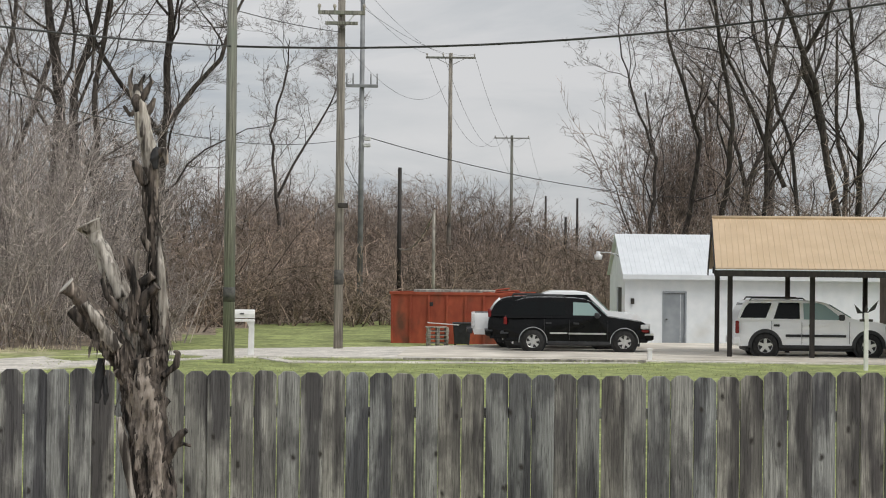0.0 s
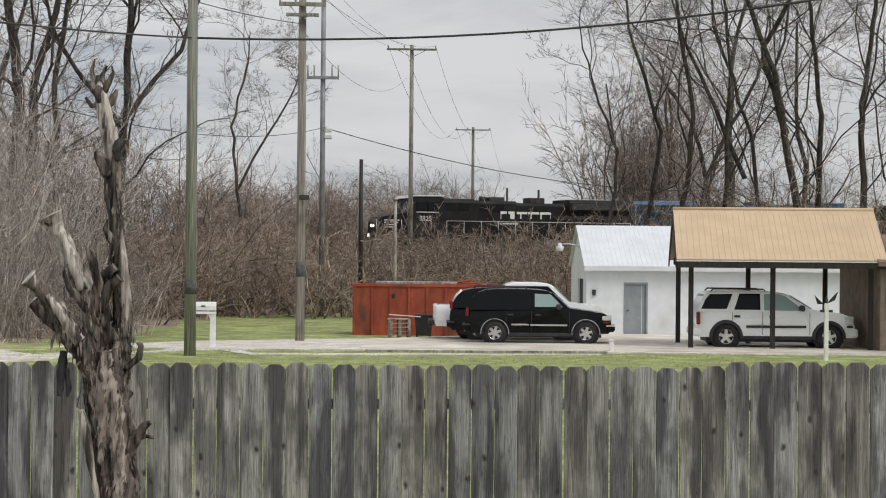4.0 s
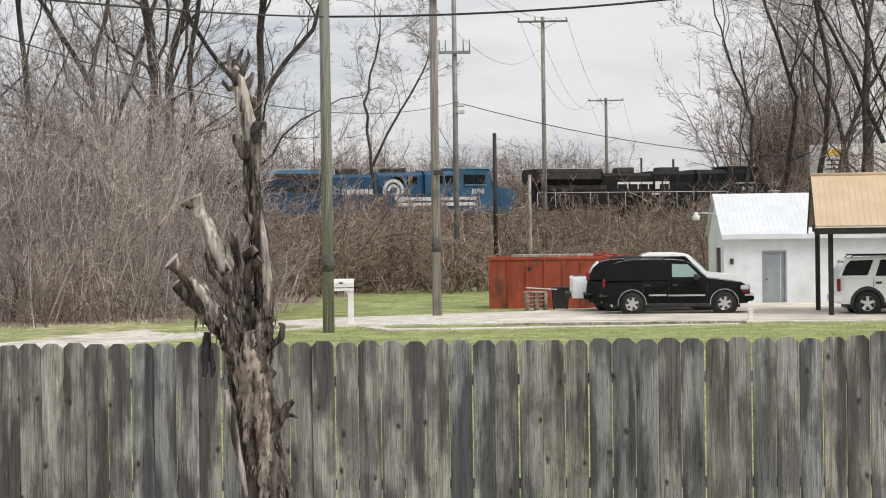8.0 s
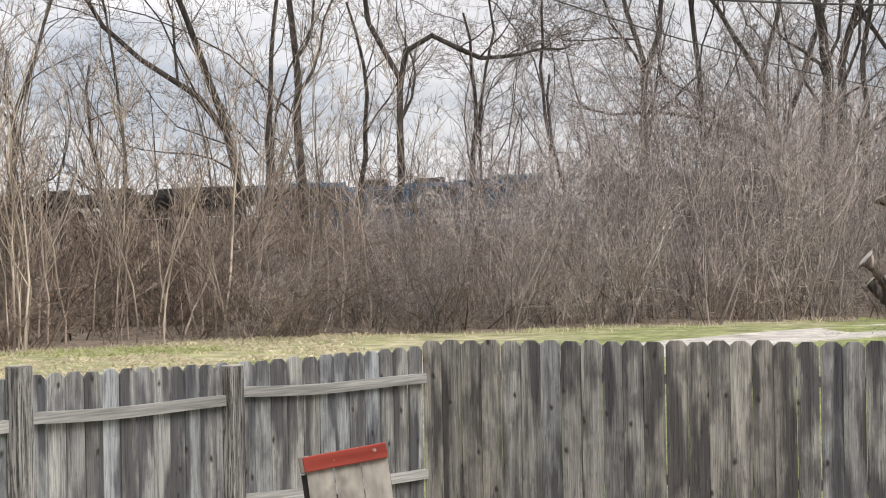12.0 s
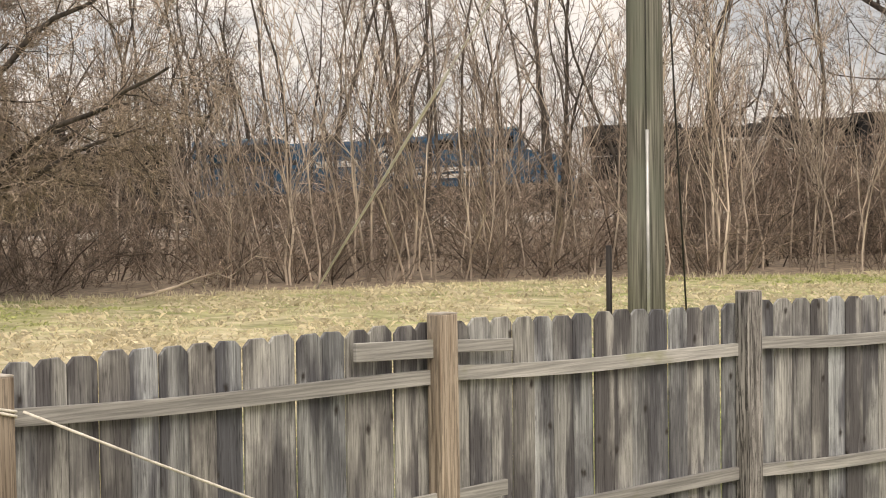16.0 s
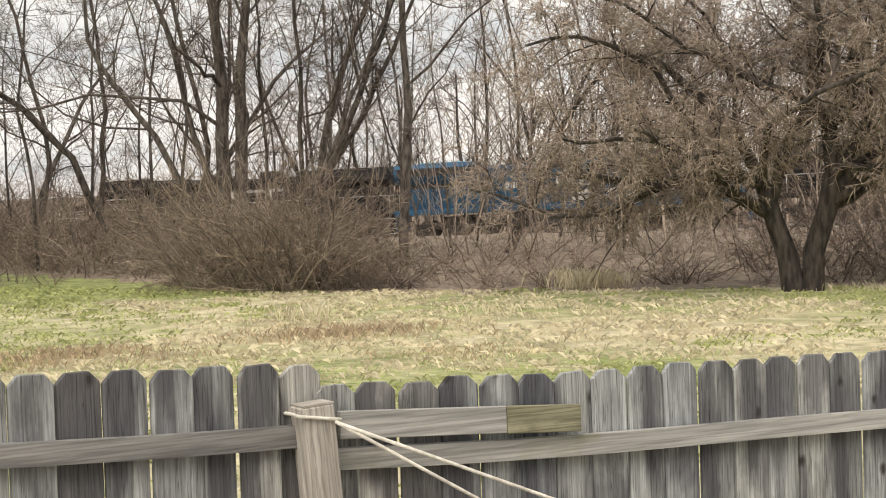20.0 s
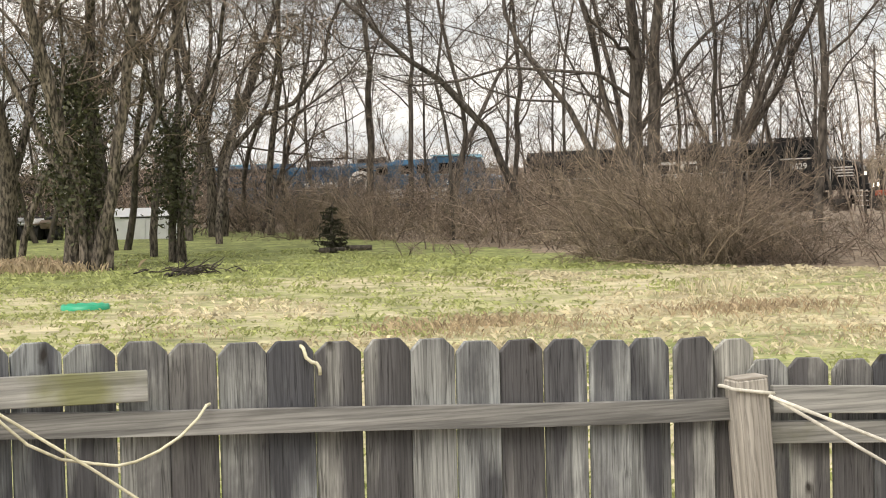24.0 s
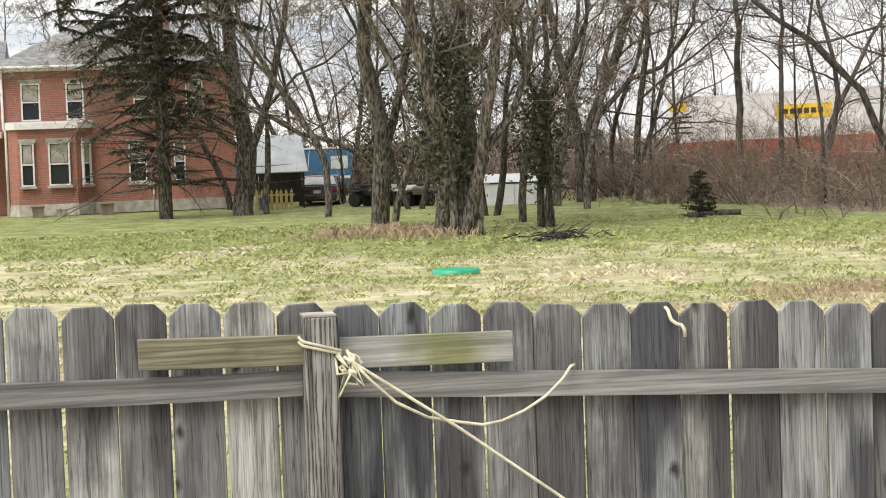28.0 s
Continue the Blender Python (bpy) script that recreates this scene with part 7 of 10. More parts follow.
def garage():
    gx, gy, W, D, H = 6.12, 65.4, 9.6, 6.0, 2.42
    ob = thing("garage", pose(gx, gy, -0.22), "white block garage with white ribbed metal roof", "garage")
    front = part("wall", wall_with_holes(W, H, 0.2, [(1.32, 2.12, 0.0, 1.84)]), WHITE_WALL, ob, "white painted front wall")
    part("wall", wall_with_holes(D - 0.2, H, 0.2, [(1.0, 2.9, 1.05, 1.98)]), WHITE_WALL, ob, "white gable wall with dark opening", pose(0.2, 0.2, 0, 0, 0, 90))
    part("wall", box(0.2, W, D - 0.2, D, 0, H), WHITE_WALL, ob)
    part("wall", box(W - 0.2, W, 0.2, D - 0.2, 0, H), WHITE_WALL, ob)
    for x in (0.0, W - 0.2):
        part("gable", shape([(x, 0, H), (x, D, H), (x, D / 2, H + 1.32), (x + 0.2, 0, H), (x + 0.2, D, H), (x + 0.2, D / 2, H + 1.32)], [(0, 1, 2), (3, 5, 4), (0, 2, 5, 3), (1, 4, 5, 2), (0, 3, 4, 1)]), WHITE_WALL, ob)
    roof_panel(ob, "roof", (-0.1, -0.3, H + 0.02), (W + 0.2, -0.3, H + 0.02), (W + 0.2, D / 2, H + 1.48), (-0.1, D / 2, H + 1.48), WHITE_METAL, label="white ribbed metal roof slope")
    roof_panel(ob, "roof", (W + 0.2, D + 0.02, H + 0.02), (-0.1, D + 0.02, H + 0.02), (-0.1, D / 2, H + 1.48), (W + 0.2, D / 2, H + 1.48), WHITE_METAL, label="white ribbed metal roof slope")
    part("fascia", box(-0.1, W + 0.2, -0.34, -0.30, H - 0.14, H + 0.03), WHITE_METAL, ob)
    door = part("door", box(1.36, 2.08, 0.06, 0.11, 0.02, 1.80, 0.008), GREY_DOOR, ob, "plain grey door")
    part("door_knob", tube([(1.45, 0.06, 0.9), (1.45, 0.0, 0.9)], 0.03, 8), DARK_STEEL, door)
    fr = bmesh.new()
    add_box(fr, 1.30, 1.36, -0.012, 0.12, 0, 1.88)
    add_box(fr, 2.08, 2.14, -0.012, 0.12, 0, 1.88)
    add_box(fr, 1.36, 2.08, -0.012, 0.12, 1.81, 1.88)
    part("door_frame", fr, GREY_DOOR, ob)
    # no real shutter: a dark sheet that stands for the shade inside the opening
    part("shutter", box(0.05, 0.12, 1.25, 3.05, 1.05, 1.98), MARK, ob, "dark sheet in the gable opening, standing for the shade inside")
    part("meter_box", box(0.20, 0.32, -0.09, 0.0, 1.42, 1.62, 0.01), DARK_STEEL, ob)
    arm = part("lamp_arm", tube([(0, 1.4, 3.0), (-0.2, 1.3, 3.15), (-0.5, 1.15, 3.21), (-0.8, 1.0, 3.20)], 0.022, 8), GALVANISED, ob)
    part("lamp_head", tube([(-0.86, 0.97, 3.24), (-0.86, 0.97, 3.14), (-0.86, 0.97, 3.11), (-0.86, 0.97, 2.95)], (0.07, 0.08, 0.15, 0.13), 12), CLEAR_LAMP, arm, "white yard lamp head")
    for i in range(5):
        part("wall_band", box(0.0 + i * 1.92, 0.012 + i * 1.92, -0.004, 0.0, 0.05, H - 0.15), WHITE_WALL, front)


garage()


# ---- carport with the tan roof ----
def carport():
    ob = thing("carport", pose(7.62, 53.3, -0.05, 0, 0, -6), "open carport with tan metal roof on dark posts", "carport")
    W, D = 5.75, 5.6
    for x, y in ((0.32, 0.25), (2.62, 0.25), (5.35, 0.25), (0.10, 3.9), (2.2, 3.9), (4.5, 3.9), (5.35, 5.2)):
        part("post", box(x - 0.07, x + 0.07, y - 0.07, y + 0.07, -0.2, 2.42, 0.008), DARK_TIMBER, ob, "dark timber post")
    for y in (0.25, 5.2):
        part("beam", box(0.0, W - 0.15, y - 0.05, y + 0.05, 2.36, 2.58, 0.008), DARK_TIMBER, ob)
    for x in (0.05, 1.9, 3.75, 5.55):
        part("rafter", shape([(x, -0.05, 2.5), (x, D / 2, 3.88), (x, D + 0.05, 2.5), (x, D + 0.05, 2.34), (x, D / 2, 3.7), (x, -0.05, 2.34)] + [(x + 0.06, -0.05, 2.5), (x + 0.06, D / 2, 3.88), (x + 0.06, D + 0.05, 2.5), (x + 0.06, D + 0.05, 2.34), (x + 0.06, D / 2, 3.7), (x + 0.06, -0.05, 2.34)],
             [(0, 1, 4, 5), (1, 2, 3, 4), (6, 11, 10, 7), (7, 10, 9, 8), (0, 6, 7, 1), (1, 7, 8, 2), (2, 8, 9, 3), (3, 9, 10, 4), (4, 10, 11, 5), (5, 11, 6, 0)]), DARK_TIMBER, ob)
    roof_panel(ob, "roof", (-0.1, -0.22, 2.54), (W, -0.22, 2.54), (W, D / 2, 4.02), (-0.1, D / 2, 4.02), TAN_METAL, label="tan ribbed metal roof slope")
    roof_panel(ob, "roof", (W, D + 0.22, 2.54), (-0.1, D + 0.22, 2.54), (-0.1, D / 2, 4.02), (W, D / 2, 4.02), TAN_METAL, label="tan ribbed metal roof slope")
    part("ridge_cap", tube([(-0.12, D / 2, 4.03), (W + 0.02, D / 2, 4.03)], 0.06, 8), TAN_METAL, ob)
    part("fascia", box(-0.1, W, -0.27, -0.22, 2.30, 2.47), DARK_TIMBER, ob, "dark front fascia")
    part("drip_edge", box(-0.12, W + 0.02, -0.285, -0.225, 2.475, 2.505), WHITE_METAL, ob, "thin pale metal drip edge")
    for x in (-0.14, W):
        part("gable_board", shape([(x, -0.22, 2.5), (x, D / 2, 3.98), (x, D + 0.22, 2.5), (x, D + 0.22, 2.30), (x, D / 2, 3.76), (x, -0.22, 2.30)] + [(x + 0.04, -0.22, 2.5), (x + 0.04, D / 2, 3.98), (x + 0.04, D + 0.22, 2.5), (x + 0.04, D + 0.22, 2.30), (x + 0.04, D / 2, 3.76), (x + 0.04, -0.22, 2.30)],
             [(0, 1, 4, 5), (1, 2, 3, 4), (6, 11, 10, 7), (7, 10, 9, 8), (0, 6, 7, 1), (1, 7, 8, 2), (2, 8, 9, 3), (3, 9, 10, 4), (4, 10, 11, 5), (5, 11, 6, 0)]), DARK_TIMBER, ob)


carport()


def cottage():
    """The corner of the brown house at the end of the carport."""
    ob = thing("cottage", pose(13.15, 52.6, -0.05), "brown clapboard cottage beside the carport", "house")
    for i in range(17):
        part("board", shape([(0, -0.02, i * 0.15), (5, -0.02, i * 0.15), (5, 0, i * 0.15 + 0.15), (0, 0, i * 0.15 + 0.15), (0, 0.02, i * 0.15), (5, 0.02, i * 0.15), (5, 0.02, i * 0.15 + 0.15), (0, 0.02, i * 0.15 + 0.15)],
                            [(0, 1, 2, 3), (7, 6, 5, 4), (0, 4, 5, 1), (1, 5, 6, 2), (2, 6, 7, 3), (3, 7, 4, 0)]), BROWN_SIDING, ob)
    part("wall", box(0, 5, 0.03, 5.0, 0, 2.55), BROWN_SIDING, ob)
    win = part("window", box(0.25, 1.05, -0.05, 0.01, 1.0, 2.05), HOUSE_GLASS, ob)
    fr = bmesh.new()
    for x0, x1, z0, z1 in ((0.18, 0.25, 0.93, 2.12), (1.05, 1.12, 0.93, 2.12), (0.25, 1.05, 0.93, 1.0), (0.25, 1.05, 2.05, 2.12), (0.25, 1.05, 1.5, 1.55)):
        add_box(fr, x0, x1, -0.07, 0.0, z0, z1)
    part("window_frame", fr, DARK_TIMBER, win)
    part("roof", shape([(-0.12, -0.3, 2.5), (5.3, -0.3, 2.5), (5.3, 2.5, 3.3), (-0.12, 2.5, 3.3), (5.3, 5.3, 2.5), (-0.12, 5.3, 2.5), (-0.12, -0.3, 2.38), (5.3, -0.3, 2.38), (5.3, 5.3, 2.38), (-0.12, 5.3, 2.38)],
                       [(0, 1, 2, 3), (3, 2, 4, 5), (0, 6, 7, 1), (5, 4, 8, 9), (6, 9, 8, 7), (0, 3, 5, 9, 6), (1, 7, 8, 4, 2)]), BROWN_SIDING, ob)


cottage()


# ---- the red brick house across the meadow ----
def window_unit(parent, x0, x1, z0, z1, lintel=True, y=0.0, m=None):
    w = part("window", box(x0 + 0.07, x1 - 0.07, y + 0.07, y + 0.10, z0 + 0.06, z1 - 0.06), HOUSE_GLASS, parent, "", m)
    fr = bmesh.new()
    zm = (z0 + z1) / 2
    for a, b, c, d in ((x0, x0 + 0.07, z0, z1), (x1 - 0.07, x1, z0, z1), (x0 + 0.07, x1 - 0.07, z0, z0 + 0.06), (x0 + 0.07, x1 - 0.07, z1 - 0.06, z1), (x0 + 0.07, x1 - 0.07, zm - 0.03, zm + 0.03)):
        add_box(fr, a, b, y + 0.0, y + 0.12, c, d)
    part("window_frame", fr, WHITE_PAINT, w, "white sash frame")
    part("pane", box(x0 + 0.1, x1 - 0.1, y + 0.062, y + 0.068, zm + 0.05, z1 - 0.09), STONE, w, "drawn pale blind")
    part("sill", box(x0 - 0.08, x1 + 0.08, y - 0.07, y + 0.05, z0 - 0.10, z0), STONE, w, "stone sill")
    if lintel:
        part("lintel", box(x0 - 0.08, x1 + 0.08, y - 0.03, y + 0.02, z1, z1 + 0.17), STONE, w, "stone lintel")


def brick_house():
    o = polar(107.46, 82)
    ob = thing("brick_house", pose(o.x, o.y, 0.02, 0, 0, 104.1), "two-storey red brick house with stone sills and slate roof", "house")
    up = [(0.74, 1.54, 3.98, 5.55), (2.60, 3.34, 3.98, 5.55), (5.4, 6.15, 3.98, 5.55), (7.6, 8.35, 3.98, 5.55)]
    low = [(5.1, 5.86, 1.25, 2.9), (7.0, 7.5, 1.25, 2.9)]
    holes = up + low
    part("wall", wall_with_holes(9.6, 6.05, 0.3, holes), BRICK, ob, "red brick front")
    part("wall", box(0, 0.3, 0.3, 9.5, 0, 6.05), BRICK, ob)
    part("wall", box(9.3, 9.6, 0.3, 9.5, 0, 6.05), BRICK, ob)
    part("wall", box(0.3, 9.3, 9.2, 9.5, 0, 6.05), BRICK, ob)
    part("wing_wall", box(-5.0, 0.0, 2.2, 9.0, 0, 6.05), BRICK, ob, "set-back brick wing")
    for x0, x1, z0, z1 in holes:
        window_unit(ob, x0, x1, z0, z1)
    part("foundation", box(-0.03, 9.63, -0.06, 0.0, 0, 0.48), STONE, ob, "stone foundation course")
    # the ground-floor bay: three faces
    bay = part("bay", shape([(0.1, -0.04, 0), (0.55, -0.85, 0), (2.95, -0.85, 0), (3.6, -0.04, 0), (0.1, -0.04, 3.62), (0.55, -0.85, 3.62), (2.95, -0.85, 3.62), (3.6, -0.04, 3.62)],
                            [(0, 1, 5, 4), (1, 2, 6, 5), (2, 3, 7, 6), (4, 5, 6, 7), (3, 2, 1, 0), (0, 4, 7, 3)]), BRICK, ob, "brick bay with three windows")
    part("cornice", shape([(0.0, -0.02, 3.62), (0.45, -1.02, 3.62), (3.05, -1.02, 3.62), (3.75, -0.02, 3.62), (0.0, -0.02, 3.95), (0.45, -1.0, 3.86), (3.05, -1.0, 3.86), (3.75, -0.02, 3.95)],
                          [(0, 1, 5, 4), (1, 2, 6, 5), (2, 3, 7, 6), (4, 5, 6, 7), (3, 2, 1, 0), (0, 4, 7, 3)]), WHITE_PAINT, bay, "white cornice")
    part("bay_foundation", shape([(0.06, -0.06, 0), (0.53, -0.9, 0), (2.97, -0.9, 0), (3.64, -0.06, 0), (0.06, -0.06, 0.48), (0.53, -0.9, 0.48), (2.97, -0.9, 0.48), (3.64, -0.06, 0.48)],
                                 [(0, 1, 5, 4), (1, 2, 6, 5), (2, 3, 7, 6), (4, 5, 6, 7), (3, 2, 1, 0), (0, 4, 7, 3)]), STONE, bay)
    window_unit(ob, 0.66, 1.22, 1.25, 3.05, True, -0.98)
    window_unit(ob, 1.80, 2.68, 1.25, 3.05, True, -0.98)
    window_unit(ob, 0.28, 0.80, 1.25, 3.05, True, -0.14, pose(2.95, -0.85, 0, 0, 0, 51.2))
    # eaves and hipped slate roof
    part("eaves", box(-0.35, 9.95, -0.35, 9.85, 6.05, 6.25, 0.03), WHITE_PAINT, ob, "white boxed eaves")
    part("gutter", tube([(-0.4, -0.4, 6.22), (10.0, -0.4, 6.22)], 0.06, 8), WHITE_PAINT, ob)
    roof = part("roof", shape([(-0.45, -0.45, 6.25), (10.05, -0.45, 6.25), (10.05, 9.95, 6.25), (-0.45, 9.95, 6.25), (3.2, 4.6, 8.35), (6.4, 4.9, 8.35)], [(0, 1, 5, 4), (1, 2, 5), (2, 3, 4, 5), (3, 0, 4), (3, 2, 1, 0)]), SLATE, ob, "grey slate hipped roof")
    part("chimney", box(6.6, 7.2, 4.2, 4.8, 7.4, 9.6, 0.02), BRICK, roof)
    part("wing_roof", shape([(-5.3, 1.8, 6.1), (0.0, 1.8, 6.1), (0.0, 5.5, 7.7), (-5.3, 5.5, 7.7), (0.0, 9.4, 6.1), (-5.3, 9.4, 6.1)], [(0, 1, 2, 3), (3, 2, 4, 5), (0, 3, 5), (1, 4, 2), (0, 5, 4, 1)]), SLATE, ob)
    part("downpipe", tube([(-0.02, -0.1, 6.1), (-0.02, -0.1, 3.7), (0.06, -0.12, 3.55), (0.06, -0.12, 0.1)], 0.055, 8), WHITE_PAINT, ob, "white downpipe")
    part("porch_roof", box(-3.2, -0.1, -0.2, 2.2, 3.3, 3.55, 0.03), WHITE_PAINT, ob)
    part("meter", box(5.9, 6.15, -0.12, 0.0, 1.0, 1.35, 0.02), GALVANISED, ob)
    for x, z in ((6.1, 0.5),):
        part("meter_pipe", tube([(x, -0.06, 0.0), (x, -0.06, 1.0)], 0.03, 6), GALVANISED, ob)


brick_house()


def garden_clutter():
    o = polar(99.44, 79)
    ob = thing("lean_to", pose(o.x, o.y, ground_z(o.x, o.y), 0, 0, 99), "open lean-to with pale metal roof beside the house", "shelter")
    roof_panel(ob, "roof", (-1.15, -0.3, 1.52), (1.15, -0.3, 1.52), (0.95, 2.0, 3.05), (-0.95, 2.0, 3.05), PALE_TARP_SKY, pitch=0.4, label="pale sheet-metal roof")
    for x, y, h in ((-0.95, 0, 1.6), (0.95, 0, 1.6), (-0.85, 1.9, 2.9), (0.85, 1.9, 2.9)):
        part("post", box(x - 0.05, x + 0.05, y - 0.05, y + 0.05, 0, h), DARK_TIMBER, ob)
    part("back_wall", box(-0.85, 0.85, 1.9, 1.95, 0.2, 2.6), DARK_TIMBER, ob)
    o = polar(99.63, 77.5)
    fe = thing("picket_fence", pose(o.x, o.y, ground_z(o.x, o.y), 0, 0, 99), "short yellow painted picket fence", "fence")
    bm = prism([(-0.06, 0), (0.06, 0), (0.06, 0.72), (0, 0.85), (-0.06, 0.72)], -0.012, 0.012)
    me = bpy.data.meshes.new("picket")
    bm.to_mesh(me)
    bm.free()
    me.materials.append(YELLOW_WOOD)
    for i in range(8):
        put("picket", me, fe, "", pose(-0.70 + i * 0.195, 0, 0, 0, 0.8 * ((i * 7) % 5 - 2), 0))
    for z in (0.25, 0.6):
        part("rail", box(-0.8, 0.8, 0.014, 0.05, z - 0.03, z + 0.03), YELLOW_WOOD, fe)
    # white metal garden shed
    o = polar(92.42, 73.5)
    sh = thing("garden_shed", pose(o.x, o.y, ground_z(o.x, o.y) - 0.05, 0, 0, 92), "small white metal garden shed with double doors", "shed")
    part("wall", box(-1.6, 1.5, 0, 2.2, 0, 1.25), WHITE_METAL, sh)
    part("roof", shape([(-1.7, -0.1, 1.22), (1.6, -0.1, 1.22), (1.35, 1.1, 1.62), (-1.45, 1.1, 1.62), (1.6, 2.3, 1.22), (-1.7, 2.3, 1.22)], [(0, 1, 2, 3), (3, 2, 4, 5), (0, 3, 5), (1, 4, 2), (5, 4, 1, 0)]), WHITE_METAL, sh, "pale metal roof")
    for x in (-0.95, 0.05):
        part("door", box(x, x + 0.92, -0.04, -0.005, 0.03, 1.12, 0.01), WHITE_METAL, sh)
    part("track", box(-1.2, 1.3, -0.06, -0.01, 1.13, 1.19), DARK_STEEL, sh)
    sh.scale = (0.80, 0.80, 0.76)
    # blue box trailer behind the lean-to
    o = polar(97.85, 96)
    tr = thing("box_trailer", pose(o.x, o.y, ground_z(o.x, o.y), 0, 0, 98), "blue metal box trailer with a white panel, parked behind the lean-to", "trailer")
    part("body", box(-1.9, 1.15, 0, 2.2, 0.55, 2.35, 0.05), BLUE_TARP, tr)
    part("roof", box(-1.95, 1.2, -0.04, 2.24, 2.35, 2.44, 0.03), PALE_TARP_SKY, tr, "pale roof edge")
    part("panel", box(0.0, 0.85, -0.03, 0.0, 1.35, 2.0, 0.01), PALE_TARP_SKY, tr, "pale panel with faded lettering")
    part("stripe", box(-1.9, 1.15, -0.012, 0.0, 0.86, 1.0), WHITE_PAINT, tr)
    for x in (-0.7, 0.1):
        part("wheel", tube([(x, 0.05, 0.34), (x, 0.28, 0.34)], 0.34, 16), RUBBER, tr)
    part("drawbar", box(1.15, 2.2, 1.0, 1.15, 0.5, 0.6), DARK_STEEL, tr)
    # odds and ends along the house wall
    rnd = random.Random(17)
    for az, d, w, h, mat, nm, lab in ((106.6, 79.6, 0.5, 0.42, BROWN_SIDING, "planter_box", "weathered brown wooden planter by the house wall"), (105.9, 79.3, 0.45, 0.3, GREY_BOARD, "planter_box", "low grey planter by the house wall"), (104.6, 79.5, 0.55, 0.45, BROWN_SIDING, "planter_box", "weathered brown wooden planter by the house wall"), (99.95, 77.6, 0.4, 0.45, BLUE_TARP, "storage_tub", "dark blue plastic tub beside the lean-to")):
        o = polar(az, d)
        pb = thing(nm, pose(o.x, o.y, ground_z(o.x, o.y), 0, 0, az + rnd.uniform(-8, 8)), lab, "planter" if "planter" in nm else "tub")
        part("body", shape_box([(-w / 2 * 0.85, -w / 2 * 0.85, 0), (w / 2 * 0.85, -w / 2 * 0.85, 0), (w / 2 * 0.85, w / 2 * 0.85, 0), (-w / 2 * 0.85, w / 2 * 0.85, 0), (-w / 2, -w / 2, h), (w / 2, -w / 2, h), (w / 2, w / 2, h), (-w / 2, w / 2, h)]), mat, pb)
        part("rim", box(-w / 2 - 0.03, w / 2 + 0.03, -w / 2 - 0.03, w / 2 + 0.03, h, h + 0.05, 0.01), mat, pb)


garden_clutter()

# ---- vehicles ----
WHEELS = {}


def wheel_parts(parent, x, y, r, w, rim_mat, spokes=5):
    side = 1 if y > 0 else -1
    key = (r, w, spokes, rim_mat.name, side)
    if key not in WHEELS:
        t = bmesh.new()
        prof = [(-w / 2, r * 0.56), (-w / 2, r * 0.92), (-w * 0.3, r), (w * 0.3, r), (w / 2, r * 0.92), (w / 2, r * 0.56)]
        n = 24
        rings = [[t.verts.new((math.cos(2 * math.pi * k / n) * q, p, math.sin(2 * math.pi * k / n) * q)) for k in range(n)] for p, q in prof]
        for a, b in zip(rings, rings[1:]):
            for k in range(n):
                t.faces.new((a[k], a[(k + 1) % n], b[(k + 1) % n], b[k])).smooth = True
        bmesh.ops.recalc_face_normals(t, faces=t.faces)
        tm = bpy.data.meshes.new("tyre")
        t.to_mesh(tm)
        t.free()
        tm.materials.append(RUBBER)
        m = bmesh.new()
        ry = side * w * 0.30
        lip = [[m.verts.new((math.cos(2 * math.pi * k / n) * q, p, math.sin(2 * math.pi * k / n) * q)) for k in range(n)] for p, q in ((ry - side * 0.04, r * 0.54), (side * w * 0.48, r * 0.54), (side * w * 0.48, r * 0.59))]
        for a, b in zip(lip, lip[1:]):
            for k in range(n):
                m.faces.new((a[k], a[(k + 1) % n], b[(k + 1) % n], b[k])).smooth = True
        for s in range(spokes):
            a = 2 * math.pi * s / spokes + 0.3
            c, d = Vector((math.cos(a), 0, math.sin(a))), Vector((-math.sin(a), 0, math.cos(a)))
            q = [c * 0.05 - d * r * 0.12, c * 0.05 + d * r * 0.12, c * r * 0.55 + d * r * 0.11, c * r * 0.55 - d * r * 0.11]
            lo = [m.verts.new(v + Vector((0, ry, 0))) for v in q]
            hi = [m.verts.new(v + Vector((0, side * w * 0.42, 0))) for v in q]
            m.faces.new(hi)
            for i in range(4):
                m.faces.new((lo[i], lo[(i + 1) % 4], hi[(i + 1) % 4], hi[i]))
        add_tube(m, [(0, ry, 0), (0, side * w * 0.47, 0)], r * 0.17, 12)
        bmesh.ops.recalc_face_normals(m, faces=m.faces)
        rm = bpy.data.meshes.new("rim")
        m.to_mesh(rm)
        m.free()
        rm.materials.append(rim_mat)
        b = bmesh.new()
        add_tube(b, [(0, ry - side * 0.06, 0), (0, ry - side * 0.052, 0)], r * 0.54, 20)
        bk = bpy.data.meshes.new("hub_back")
        b.to_mesh(bk)
        b.free()
        bk.materials.append(BLACK_PLASTIC)
        WHEELS[key] = (tm, rm, bk)
    tm, rm, bk = WHEELS[key]
    wh = put("wheel", tm, parent, "", pose(x, y, r))
    put("rim", rm, wh, "bright alloy rim")
    put("hub_back", bk, wh)


